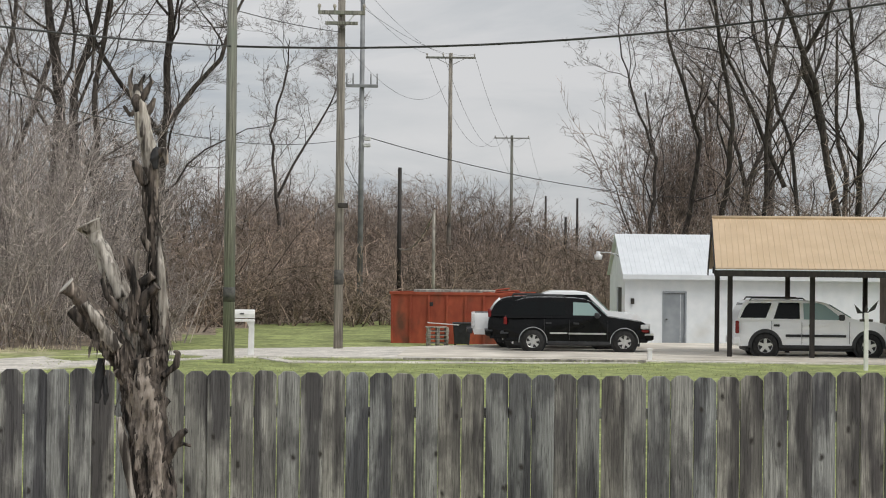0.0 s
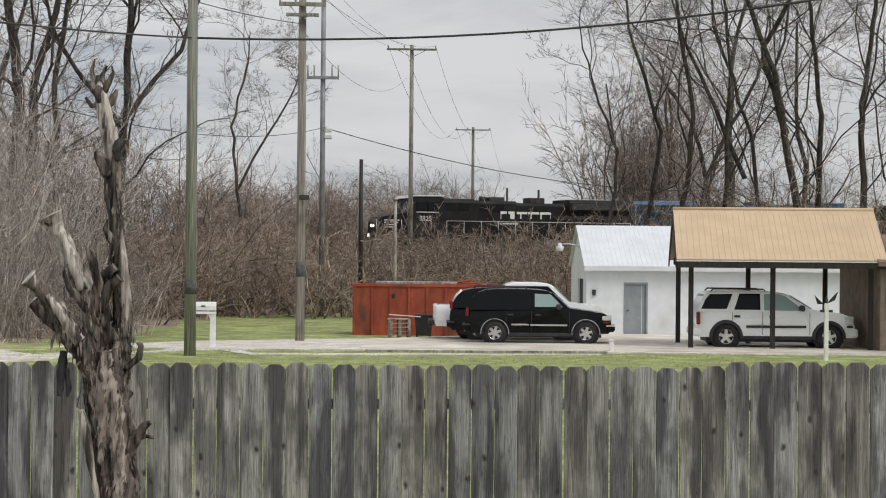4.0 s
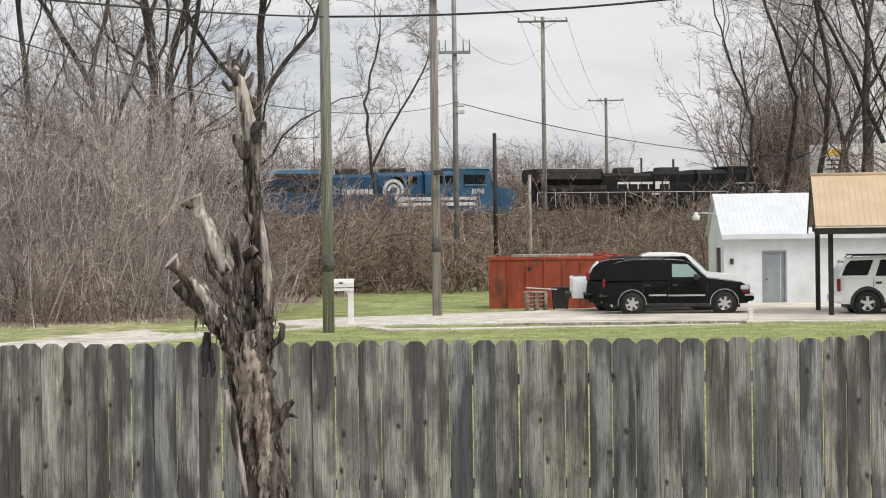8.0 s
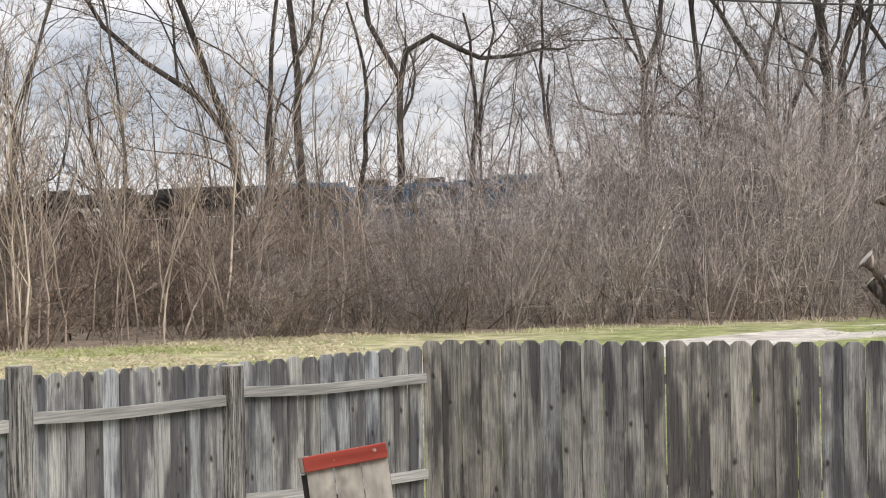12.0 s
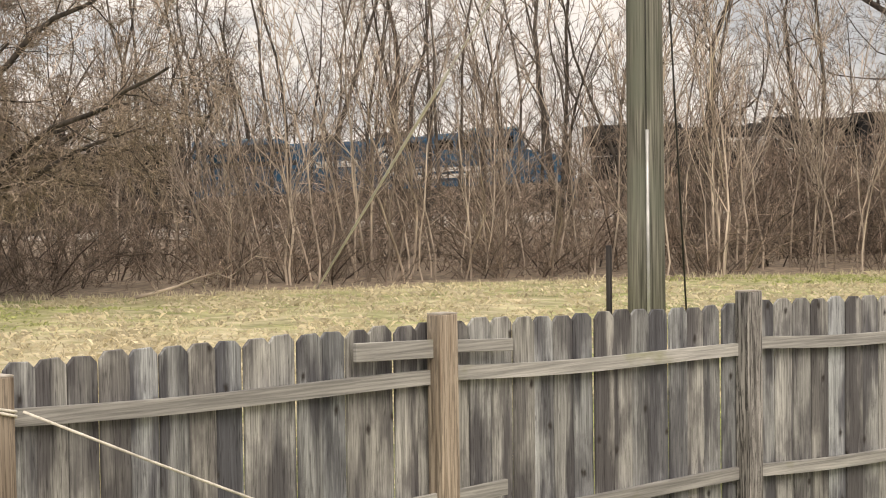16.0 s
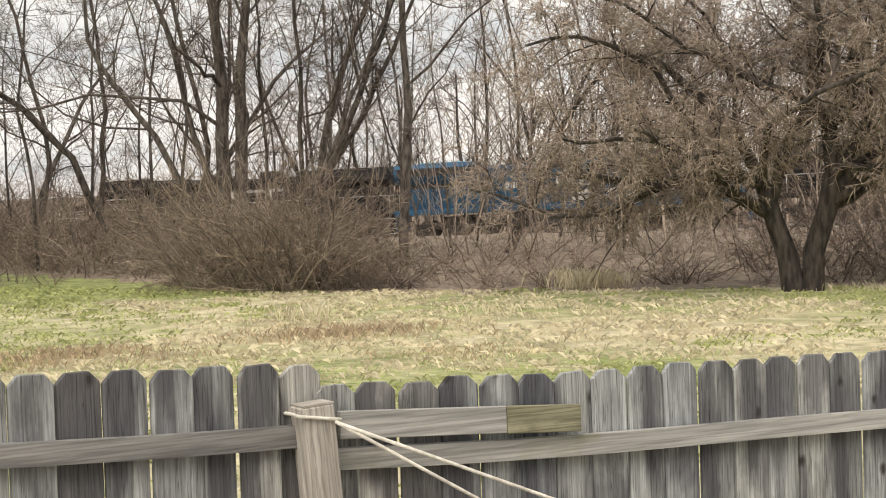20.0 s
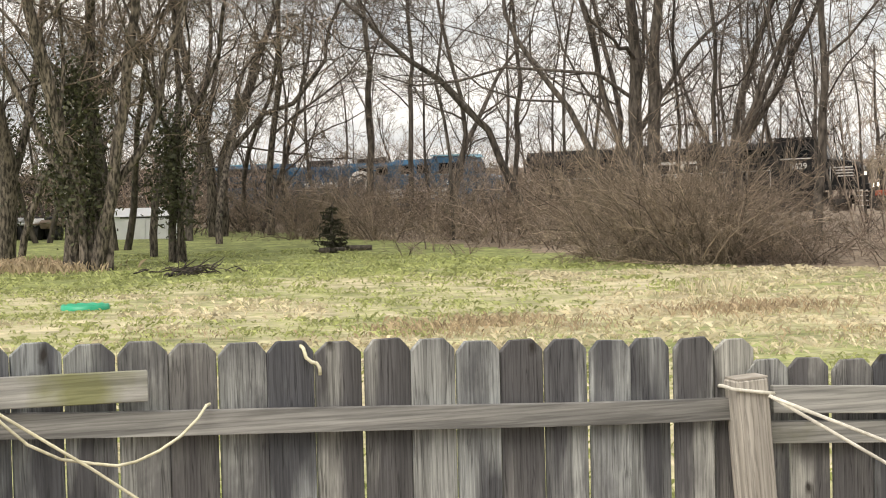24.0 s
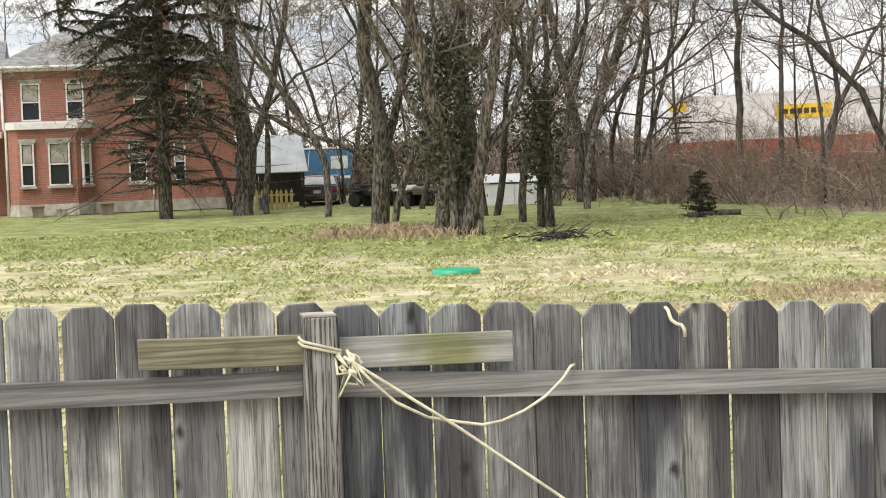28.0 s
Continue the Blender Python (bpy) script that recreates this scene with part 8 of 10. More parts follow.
def car_body(ob, lower, cabin, width, mat, arches, r, taper=0.84, name="body"):
    """The lower body with round wheel openings, and the cabin that narrows to its roof. Outlines in x, z."""
    bm = bmesh.new()
    hw = width / 2
    # outline with arches cut into the underside
    under = []
    zb = min(z for _, z in lower)
    x_end, x_start = max(x for x, z in lower if z <= zb + 1e-6), min(x for x, z in lower if z <= zb + 1e-6)
    under.append((x_start, zb))
    for ax in sorted(arches):
        R = r * 1.17
        cz = r
        a0 = math.asin(max(-1, min(1, (zb - cz) / R)))
        for i in range(13):
            a = (math.pi - a0) - (math.pi - 2 * a0) * i / 12
            under.append((ax + math.cos(a) * R, cz + math.sin(a) * R))
    under.append((x_end, zb))
    topline = [p for p in lower if p[1] > zb + 1e-6]
    out = under + topline
    add_prism(bm, out, -hw, hw)
    bmesh.ops.recalc_face_normals(bm, faces=bm.faces)
    bmesh.ops.triangulate(bm, faces=[f for f in bm.faces if len(f.verts) > 4])
    zmax = max(z for _, z in lower)
    for v in bm.verts:
        f = (v.co.z - 0.75 * zmax) / (0.25 * zmax)
        if f > 0:
            v.co.y *= 1 - 0.05 * f
        if v.co.z < zb + 0.14:
            v.co.y *= 0.97
        e = max(abs(v.co.x) / (x_end + 0.15) - 0.86, 0)
        v.co.y *= 1 - 0.9 * e
    body = part(name, bm, mat, ob)
    cb = bmesh.new()
    add_prism(cb, cabin, -hw * 0.955, hw * 0.955)
    zt, zl = max(z for _, z in cabin), min(z for _, z in cabin)
    for v in cb.verts:
        v.co.y *= 1 - (1 - taper) * (v.co.z - zl) / (zt - zl)
    bmesh.ops.recalc_face_normals(cb, faces=cb.faces)
    bmesh.ops.bevel(cb, geom=[e for e in cb.edges if min(v.co.z for v in e.verts) > zt - 0.12], offset=0.06, segments=3, profile=0.6, affect="EDGES")
    part("cabin", cb, mat, ob)
    return body


def side_window(ob, quad, width, zl, zt, taper, mat, lab=""):
    """A pane on both flanks, lying on the cabin's slope; quad in x, z."""
    for s in (-1, 1):
        bm = bmesh.new()
        base = width / 2 * 0.955
        f = lambda z: s * (base * (1 - (1 - taper) * (z - zl) / (zt - zl)))
        inner = [bm.verts.new((x, f(z) - s * 0.02, z)) for x, z in quad]
        outer = [bm.verts.new((x, f(z) + s * 0.008, z)) for x, z in quad]
        bm.faces.new(outer)
        for i in range(len(quad)):
            bm.faces.new((inner[i], inner[(i + 1) % len(quad)], outer[(i + 1) % len(quad)], outer[i]))
        bmesh.ops.recalc_face_normals(bm, faces=bm.faces)
        part("side_window", bm, mat, ob, lab)


def cross_window(ob, p, q, w0, w1, mat, nm, lift=0.012):
    """A windscreen or rear pane between the points p (low) and q (high), in x, z."""
    d = Vector((q[0] - p[0], 0, q[1] - p[1]))
    n = Vector((d.z, 0, -d.x)).normalized() * lift
    if (nm == "windscreen") != (n.x > 0):
        n = -n
    bm = bmesh.new()
    vs = [Vector((p[0], -w0, p[1])), Vector((p[0], w0, p[1])), Vector((q[0], w1, q[1])), Vector((q[0], -w1, q[1]))]
    a, b = [bm.verts.new(v - n) for v in vs], [bm.verts.new(v + n) for v in vs]
    bm.faces.new(b)
    for i in range(4):
        bm.faces.new((a[i], a[(i + 1) % 4], b[(i + 1) % 4], b[i]))
    bmesh.ops.recalc_face_normals(bm, faces=bm.faces)
    part(nm, bm, mat, ob)


def suv(name, m, paint, label, spec):
    """A four-door off-roader, front towards +x, its origin midway between the axles."""
    ob = thing(name, m, label, "car", "cars on the drive")
    W, r, H, belt, tp = spec["width"], spec["r"], max(z for _, z in spec["cabin"]), min(z for _, z in spec["cabin"]), 0.82
    fx, rx = spec["base"] / 2, -spec["base"] / 2
    x0, x1 = min(x for x, _ in spec["lower"]), max(x for x, _ in spec["lower"])
    trim, dark = spec["trim"], BLACK_PLASTIC
    car_body(ob, spec["lower"], spec["cabin"], W, paint, (rx, fx), r, tp)
    for quad, mat, lab in spec["windows"]:
        side_window(ob, quad, W, belt, H, tp, mat, lab)
    for (x, z), w0, w1, nm, (xx, zz) in spec["cross"]:
        cross_window(ob, (x, z), (xx, zz), W * w0, W * w1, TEAL_GLASS if nm == "windscreen" else CAR_GLASS, nm)
    for x in (rx, fx):
        for y in (-W / 2 + 0.12, W / 2 - 0.12):
            wheel_parts(ob, x, y, r, 0.235, spec["rim"], spec["spokes"])
            part("wheel_housing", tube([(x, y * 0.72, r), (x, y * 1.02, r)], r * 1.15, 20), dark, ob)
        for s in (-1, 1):
            bm = bmesh.new()
            ring = []
            for i in range(19):
                a = radians(-6 + 192 * i / 18)
                ring.append([bm.verts.new((x + math.cos(a) * q, s * (W / 2 - 0.012 + d), r + math.sin(a) * q)) for q, d in ((r * spec["lip"][0], -0.05), (r * (spec["lip"][0] + 0.01), 0.03), (r * spec["lip"][1], 0.026), (r * (spec["lip"][1] + 0.03), -0.02))])
            for p, q in zip(ring, ring[1:]):
                for j in range(3):
                    bm.faces.new((p[j], q[j], q[j + 1], p[j + 1]))
            bmesh.ops.recalc_face_normals(bm, faces=bm.faces)
            part("wheel_flare", bm, spec["flare"], ob)
    for s in (-1, 1):
        y = s * (W / 2 + 0.004)
        for a, b, z0, z1 in spec["mouldings"]:
            part("side_moulding", box(a, b, y - 0.014, y + 0.014, z0, z1, 0.005), trim, ob)
        part("sill", box(rx + r * 1.2, fx - r * 1.2, s * (W / 2 - 0.03) - 0.04, s * (W / 2 - 0.03) + 0.03, spec["sill"] - 0.04, spec["sill"] + 0.06, 0.01), dark, ob)
        for x in spec["seams"]:
            part("door_seam", box(x - 0.006, x + 0.006, s * (W / 2) - 0.004, s * (W / 2) + 0.003, spec["sill"] + 0.1, belt - 0.02), MARK, ob)
        for x in spec["handles"]:
            part("door_handle", box(x, x + 0.17, s * (W / 2) - 0.01, s * (W / 2) + 0.024, belt - 0.17, belt - 0.11, 0.008), dark, ob)
        mx = spec["mirror"]
        part("mirror", box(mx, mx + 0.16, s * (W / 2 + 0.09) - 0.10, s * (W / 2 + 0.09) + 0.10, belt + 0.02, belt + 0.19, 0.035), dark, ob)
        tz0, tz1, tx = spec["tail"]
        part("tail_lamp", box(tx, tx + 0.10, s * (W / 2 - 0.07) - 0.07, s * (W / 2 - 0.07) + 0.085, tz0, tz1, 0.02), RED_LAMP, ob)
        hz0, hz1 = spec["head"]
        part("headlamp", box(x1 - 0.30, x1 - 0.035, s * (W / 2 - 0.17) - 0.16, s * (W / 2 - 0.17) + 0.145, hz0, hz1, 0.03), CLEAR_LAMP, ob)
        part("indicator", box(x1 - 0.28, x1 - 0.05, s * (W / 2 - 0.15) - 0.12, s * (W / 2 - 0.15) + 0.14, hz0 - 0.09, hz0 - 0.02, 0.015), spec["lamp"], ob)
        ra, rb = spec["rack"]
        yy = s * W * 0.36
        part("roof_rack", tube([(ra, yy, H - 0.06), (ra + 0.08, yy, H + 0.05), (rb - 0.08, yy, H + 0.05), (rb, yy, H - 0.04)], 0.022, 6), spec["rack_mat"], ob)
    for x in (spec["rack"][0] + 0.3, spec["rack"][1] - 0.35):
        part("roof_bar", box(x - 0.025, x + 0.025, -W * 0.36, W * 0.36, H + 0.03, H + 0.055), dark, ob)
    for nm, a, b, z0, z1 in (("front_bumper", x1 - 0.16, x1 + 0.10, spec["bump"][0], spec["bump"][1]), ("rear_bumper", x0 - 0.09, x0 + 0.14, spec["bump"][0] + 0.02, spec["bump"][1])):
        part(nm, box(a, b, -W / 2 + 0.04, W / 2 - 0.04, z0, z1, 0.05), paint, ob)
        if spec["trim"] is CHROME:
            part("bumper_strip", box(a - 0.008, b + 0.008, -W / 2 + 0.05, W / 2 - 0.05, z1 - 0.045, z1 + 0.012, 0.008), CHROME if nm == "front_bumper" else BLACK_PLASTIC, ob)
    part("grille", box(x1 - 0.10, x1 + 0.012, -0.42, 0.42, spec["bump"][1] + 0.03, spec["head"][1], 0.015), trim if trim is CHROME else dark, ob)
    part("underbody", box(x0 + 0.3, x1 - 0.3, -W / 2 + 0.2, W / 2 - 0.2, 0.22, 0.5), dark, ob)
    part("seats", box(rx + 0.7, fx - 1.0, -W / 2 + 0.3, W / 2 - 0.3, 0.6, belt + 0.1, 0.05), dark, ob)
    return ob


TINT, PALE = "dark tinted pane", "pale green pane"
BLACK_SUV = dict(
    width=1.72, r=0.352, lip=(1.15, 1.20), lamp=RED_LAMP, base=2.71, trim=CHROME, rim=CHROME, spokes=6, flare=CHROME, sill=0.30, rack_mat=BLACK_PLASTIC,
    lower=[(-2.16, 0.34), (2.02, 0.34), (2.12, 0.46), (2.11, 0.62), (2.08, 0.76), (2.02, 0.86), (1.90, 0.945), (1.55, 1.00), (1.15, 1.055), (0.86, 1.095), (0.55, 1.06), (-2.16, 1.06), (-2.21, 0.92), (-2.235, 0.72), (-2.22, 0.48)],
    cabin=[(-2.17, 1.03), (0.92, 1.05), (0.82, 1.13), (0.36, 1.54), (0.22, 1.605), (-0.12, 1.645), (-0.6, 1.66), (-1.3, 1.655), (-1.66, 1.62), (-1.86, 1.55), (-2.02, 1.40), (-2.12, 1.21)],
    windows=[([(-2.02, 1.12), (-1.22, 1.12), (-1.18, 1.53), (-1.74, 1.53), (-1.87, 1.45), (-1.97, 1.30)], CAR_GLASS, TINT), ([(-1.14, 1.12), (-0.42, 1.12), (-0.40, 1.53), (-1.10, 1.53)], CAR_GLASS, TINT), ([(-0.17, 1.13), (0.66, 1.13), (0.50, 1.30), (0.30, 1.50), (-0.17, 1.52)], TEAL_GLASS, PALE)],
    cross=[((0.84, 1.14), 0.44, 0.37, "windscreen", (0.40, 1.53)), ((-2.12, 1.18), 0.41, 0.36, "rear_window", (-1.90, 1.53))],
    mouldings=[(-0.86, -0.34, 0.575, 0.625), (-0.30, 0.80, 0.565, 0.615)], seams=(-0.27, 0.86, -1.02), handles=(-0.98, -0.16), mirror=0.46, tail=(0.84, 1.06, -2.235), head=(0.74, 0.88), rack=(-1.62, -0.38), bump=(0.40, 0.60))
WHITE_SUV = dict(
    width=1.86, r=0.375, lip=(1.02, 1.27), lamp=BLACK_PLASTIC, base=2.95, trim=BLACK_PLASTIC, rim=CHROME, spokes=5, flare=BLACK_PLASTIC, sill=0.34, rack_mat=BLACK_PLASTIC,
    lower=[(-2.24, 0.36), (2.14, 0.36), (2.22, 0.48), (2.22, 0.70), (2.17, 0.86), (2.06, 0.98), (1.85, 1.06), (1.45, 1.10), (1.06, 1.14), (0.70, 1.12), (-2.26, 1.12), (-2.31, 0.95), (-2.32, 0.70), (-2.29, 0.50)],
    cabin=[(-2.28, 1.10), (1.10, 1.11), (0.96, 1.19), (0.36, 1.57), (0.20, 1.635), (-0.15, 1.675), (-0.7, 1.69), (-1.6, 1.68), (-1.96, 1.66), (-2.08, 1.62), (-2.20, 1.36)],
    windows=[([(-2.19, 1.17), (-1.46, 1.17), (-1.28, 1.60), (-1.93, 1.59), (-2.05, 1.46)], CAR_GLASS, TINT), ([(-1.24, 1.15), (-0.49, 1.15), (-0.49, 1.61), (-1.08, 1.61)], CAR_GLASS, TINT), ([(-0.38, 1.14), (0.72, 1.13), (0.56, 1.30), (0.24, 1.54), (0.06, 1.60), (-0.38, 1.60)], TEAL_GLASS, PALE)],
    cross=[((0.98, 1.20), 0.44, 0.37, "windscreen", (0.40, 1.56)), ((-2.21, 1.25), 0.41, 0.36, "rear_window", (-2.09, 1.58))],
    mouldings=[(-0.90, -0.46, 0.635, 0.705), (-0.44, 0.82, 0.635, 0.705)], seams=(-0.44, 0.92, -1.30), handles=(-1.24, -0.24), mirror=0.60, tail=(0.72, 1.08, -2.325), head=(0.74, 0.98), rack=(-1.92, -0.30), bump=(0.36, 0.62))
DARK_CROSSOVER = dict(BLACK_SUV, rim=CHROME, spokes=5, tail=(1.00, 1.22, -2.235), rack=(-1.5, -0.2), width=1.80)
suv("black_suv", pose(3.91, 56.9, ground_z(4, 57) + 0.075, 0, 0, -3), BLACK_PAINT, "black four-door off-roader parked on the drive", BLACK_SUV)
suv("white_suv", pose(10.58, 54.95, ground_z(10.8, 55) + 0.075, 0, 0, -2), SILVER_PAINT, "white off-roader parked under the carport", WHITE_SUV)
other = suv("dark_suv", pose(3.47, 59.25, ground_z(3.5, 59.2) + 0.075, 0, 0, -1), BLACK_PAINT, "second dark off-roader parked close behind the black one", DARK_CROSSOVER)
for s in (-1, 1):
    part("hatch_trim", tube([(-1.86, s * 0.70, 1.575), (-2.02, s * 0.73, 1.42), (-2.14, s * 0.76, 1.22)], 0.022, 6), SILVER_PAINT, other, "pale trim along the hatch")


def pickup():
    ob = thing("pickup_truck", pose(3.45, 60.6, ground_z(3.4, 60.5) + 0.07), "silver pickup truck parked behind the black car", "car", "cars on the drive")
    L, W, r, H = 2.68, 1.86, 0.36, 1.84
    lower = [(-L + 0.05, 0.43), (L - 0.1, 0.43), (L, 0.55), (L, 0.82), (L - 0.04, 1.02), (L - 0.2, 1.12), (1.5, 1.22), (1.3, 1.12), (-L + 0.02, 1.12), (-L, 0.60)]
    cabin = [(-0.55, 1.08), (1.66, 1.14), (1.10, H - 0.12), (0.95, H - 0.04), (0.65, H), (-0.18, H), (-0.46, H - 0.1)]
    car_body(ob, lower, cabin, W, SILVER_PAINT, (-1.62, 1.62), r)
    side_window(ob, [(-0.36, 1.26), (1.40, 1.26), (0.92, H - 0.12), (-0.28, H - 0.12)], W, 1.08, H, 0.84, CAR_GLASS)
    cross_window(ob, (1.60, 1.24), (1.13, H - 0.14), W * 0.42, W * 0.37, TEAL_GLASS, "windscreen")
    cross_window(ob, (-0.54, 1.2), (-0.47, H - 0.16), W * 0.38, W * 0.34, CAR_GLASS, "rear_window")
    for x in (-1.62, 1.62):
        for y in (-W / 2 + 0.13, W / 2 - 0.13):
            wheel_parts(ob, x, y, r, 0.235, CHROME, 5)
    part("tailgate", box(-L - 0.03, -L + 0.02, -W / 2 + 0.1, W / 2 - 0.1, 0.62, 1.10, 0.01), SILVER_PAINT, ob)
    part("rear_bumper", box(-L - 0.18, -L, -W / 2 + 0.04, W / 2 - 0.04, 0.46, 0.62, 0.03), BLACK_PLASTIC, ob)
    for s in (-1, 1):
        part("tail_lamp", box(-L - 0.02, -L + 0.06, s * (W / 2 - 0.06) - 0.06, s * (W / 2 - 0.06) + 0.07, 0.66, 1.08, 0.01), CLEAR_LAMP, ob)
    # flat black sheet on the closed body, for the shade in an open bed
    part("bed_opening", box(-L + 0.08, -0.55, -W / 2 + 0.12, W / 2 - 0.12, 1.10, 1.125), BLACK_PLASTIC, ob)


pickup()


def sedan():
    o = polar(98.16, 83.5)
    ob = thing("dark_car", pose(o.x, o.y, ground_z(o.x, o.y) - 0.1, 0, 0, 97.9 + 84), "dark red saloon car parked by the lean-to, seen from behind", "car")
    L, W, r, H = 2.35, 1.78, 0.31, 1.36
    paint = material("dark_maroon_car_paint", (0.02, 0.008, 0.009), (0.035, 0.013, 0.014), rough=0.25, scale=3, bump=0, coat=0.7)
    lower = [(-L + 0.05, 0.28), (L - 0.1, 0.28), (L, 0.45), (L - 0.05, 0.72), (1.0, 0.88), (-1.5, 0.95), (-L + 0.05, 0.92), (-L, 0.5)]
    cabin = [(-1.75, 0.92), (1.05, 0.86), (0.30, H - 0.03), (0.1, H), (-0.85, H), (-1.0, H - 0.04)]
    car_body(ob, lower, cabin, W, paint, (-1.35, 1.42), r)
    # opaque pale rear pane: the sky's reflection is put into its colour
    cross_window(ob, (-1.66, 0.98), (-1.04, H - 0.07), W * 0.42, W * 0.34, PALE_TARP_SKY, "rear_window")
    cross_window(ob, (0.95, 0.93), (0.34, H - 0.06), W * 0.42, W * 0.34, CAR_GLASS, "windscreen")
    side_window(ob, [(-1.4, 0.98), (0.8, 0.96), (0.2, H - 0.08), (-0.95, H - 0.08)], W, 0.9, H, 0.84, CAR_GLASS)
    for x in (-1.35, 1.42):
        for y in (-W / 2 + 0.11, W / 2 - 0.11):
            wheel_parts(ob, x, y, r, 0.2, CHROME, 5)
    for s in (-1, 1):
        part("tail_lamp", box(-L - 0.01, -L + 0.06, s * 0.62 - 0.22, s * 0.62 + 0.22, 0.66, 0.82, 0.01), RED_LAMP, ob)
    part("rear_bumper", box(-L - 0.08, -L + 0.05, -W / 2 + 0.05, W / 2 - 0.05, 0.34, 0.56, 0.03), paint, ob)
    part("number_plate", box(-L - 0.03, -L - 0.01, -0.16, 0.16, 0.62, 0.76), WHITE_PAINT, ob, "blank pale number plate")


sedan()

# ---- utility poles and wires ----
def wood_pole(az, d, r, h, label, base=None, arm=None, arm_z=0, braces=True, mat=None, lean=0.0):
    """A tapering pole; arm: the half length of its crossarm."""
    p = polar(az, d)
    z = ground_z(p.x, p.y) if base is None else base
    ob = thing("utility_pole", pose(p.x, p.y, 0, 0, lean, az), label, "utility pole", "utility poles")
    bm = tube([(0, 0, z - 0.4), (0, 0, z + (h - z) * 0.5), (0, 0, h)], (r, r * 0.9, r * 0.78), 14)
    part("pole", bm, mat or WOOD_POLE, ob)
    if arm:
        part("crossarm", box(-arm, arm, -r - 0.1, -r, arm_z - 0.06, arm_z + 0.06, 0.01), WOOD_POLE, ob)
        if braces:
            for s in (-1, 1):
                part("brace", tube([(s * arm * 0.55, -r - 0.05, arm_z - 0.05), (s * 0.06, -r - 0.03, arm_z - 0.45)], 0.022, 5), GALVANISED, ob)
        for x in (-arm * 0.95, -arm * 0.3, arm * 0.95):
            ins = tube([(x, -r - 0.05, arm_z + 0.05), (x, -r - 0.05, arm_z + 0.14), (x, -r - 0.05, arm_z + 0.18), (x, -r - 0.05, arm_z + 0.26)], (0.03, 0.03, 0.06, 0.04), 8)
            part("insulator", ins, STONE, ob)
    return ob


pole_1 = wood_pole(6.67, 47, 0.148, 11.5, "weathered greenish wooden pole beside the mailbox")
part("pole_band", tube([(0, 0, 1.52), (0, 0, 1.88)], 0.151, 14), POLE_BAND, pole_1, "dull dark band")
pole_2 = wood_pole(3.34, 58, 0.145, 10.75, "weathered wooden utility pole with crossarm", arm=0.72, arm_z=10.18, mat=POLE_TAN)
part("pole_band", tube([(0, 0, 1.85), (0, 0, 2.3)], 0.1465, 14), POLE_BAND, pole_2)
part("crossarm", box(-0.5, 0.5, -0.28, -0.18, 9.80, 9.90, 0.01), WOOD_POLE, pole_2)
part("bracket", box(-0.05, 0.25, -0.25, -0.12, 4.2, 4.35, 0.01), DARK_STEEL, pole_2)
wood_pole(-0.05, 115, 0.15, 15.4, "tall wooden pole with crossarm by the railway", arm=1.52, arm_z=15.1, mat=POLE_TAN)
wood_pole(-1.96, 205, 0.19, 16.6, "distant wooden pole with crossarm", arm=1.9, arm_z=16.3)
wood_pole(1.48, 85, 0.11, 6.85, "short dark bare pole on the bank", mat=DARK_TIMBER)
wood_pole(0.44, 78, 0.075, 4.75, "short pale pole with a drooping cable", mat=GREY_BOARD)
for az, d, h in ((-3.0, 190, 9.5), (-3.95, 170, 8.6), (-3.6, 150, 6.4)):
    wood_pole(az, d, 0.13, h, "distant thin pole beside the line", mat=DARK_TIMBER)


def steel_mast():
    p = polar(2.66, 85)
    ob = thing("steel_mast", pose(p.x, p.y, 0, 0, 0, 2.7), "grey steel mast with lamp bracket", "mast")
    part("pole", tube([(0, 0, ground_z(p.x, p.y) - 0.3), (0, 0, 15.6)], (0.14, 0.10), 12), STEEL_MAST, ob)
    part("crossarm", box(-0.72, 0.72, -0.22, -0.12, 10.42, 10.56, 0.01), STEEL_MAST, ob)
    for x in (-0.68, -0.4, 0.4, 0.68):
        part("insulator", tube([(x, -0.17, 10.56), (x, -0.17, 11.05)], 0.03, 6), STEEL_MAST, ob)
    for z in (7.75, 8.05):
        part("lamp_box", box(0.08, 0.42, -0.14, 0.14, z, z + 0.18, 0.03), CLEAR_LAMP, ob)


steel_mast()
BIG = Vector((-12.56, 15.51, 0))


def big_pole():
    ob = thing("utility_pole", pose(BIG.x, BIG.y, 0, 0, 0, 37.85), "thick weathered pole with conduit standing behind the fence", "utility pole", "utility poles")
    bm = tube([(0, 0, -0.3), (0, 0, 2), (0, 0, 4), (0, 0, 9.5)], (0.202, 0.196, 0.19, 0.165), 18)
    part("pole", bm, WOOD_POLE, ob)
    part("conduit", tube([(0.02, -0.215, 0.0), (0.02, -0.213, 2.98)], 0.018, 8), GALVANISED, ob, "thin grey metal conduit")
    part("conduit", tube([(0.01, -0.212, 4.85), (0.01, -0.205, 9.0)], 0.018, 8), GALVANISED, ob)
    part("ground_wire", tube([(0.01, -0.212, 0.0), (0.015, -0.205, 9.0)], 0.006, 5), MARK, ob)
    part("guy_wire", tube([(0.12, 0.0, 7.4), (0.47, 0.4, 0.0)], 0.011, 5), WIRE, ob)


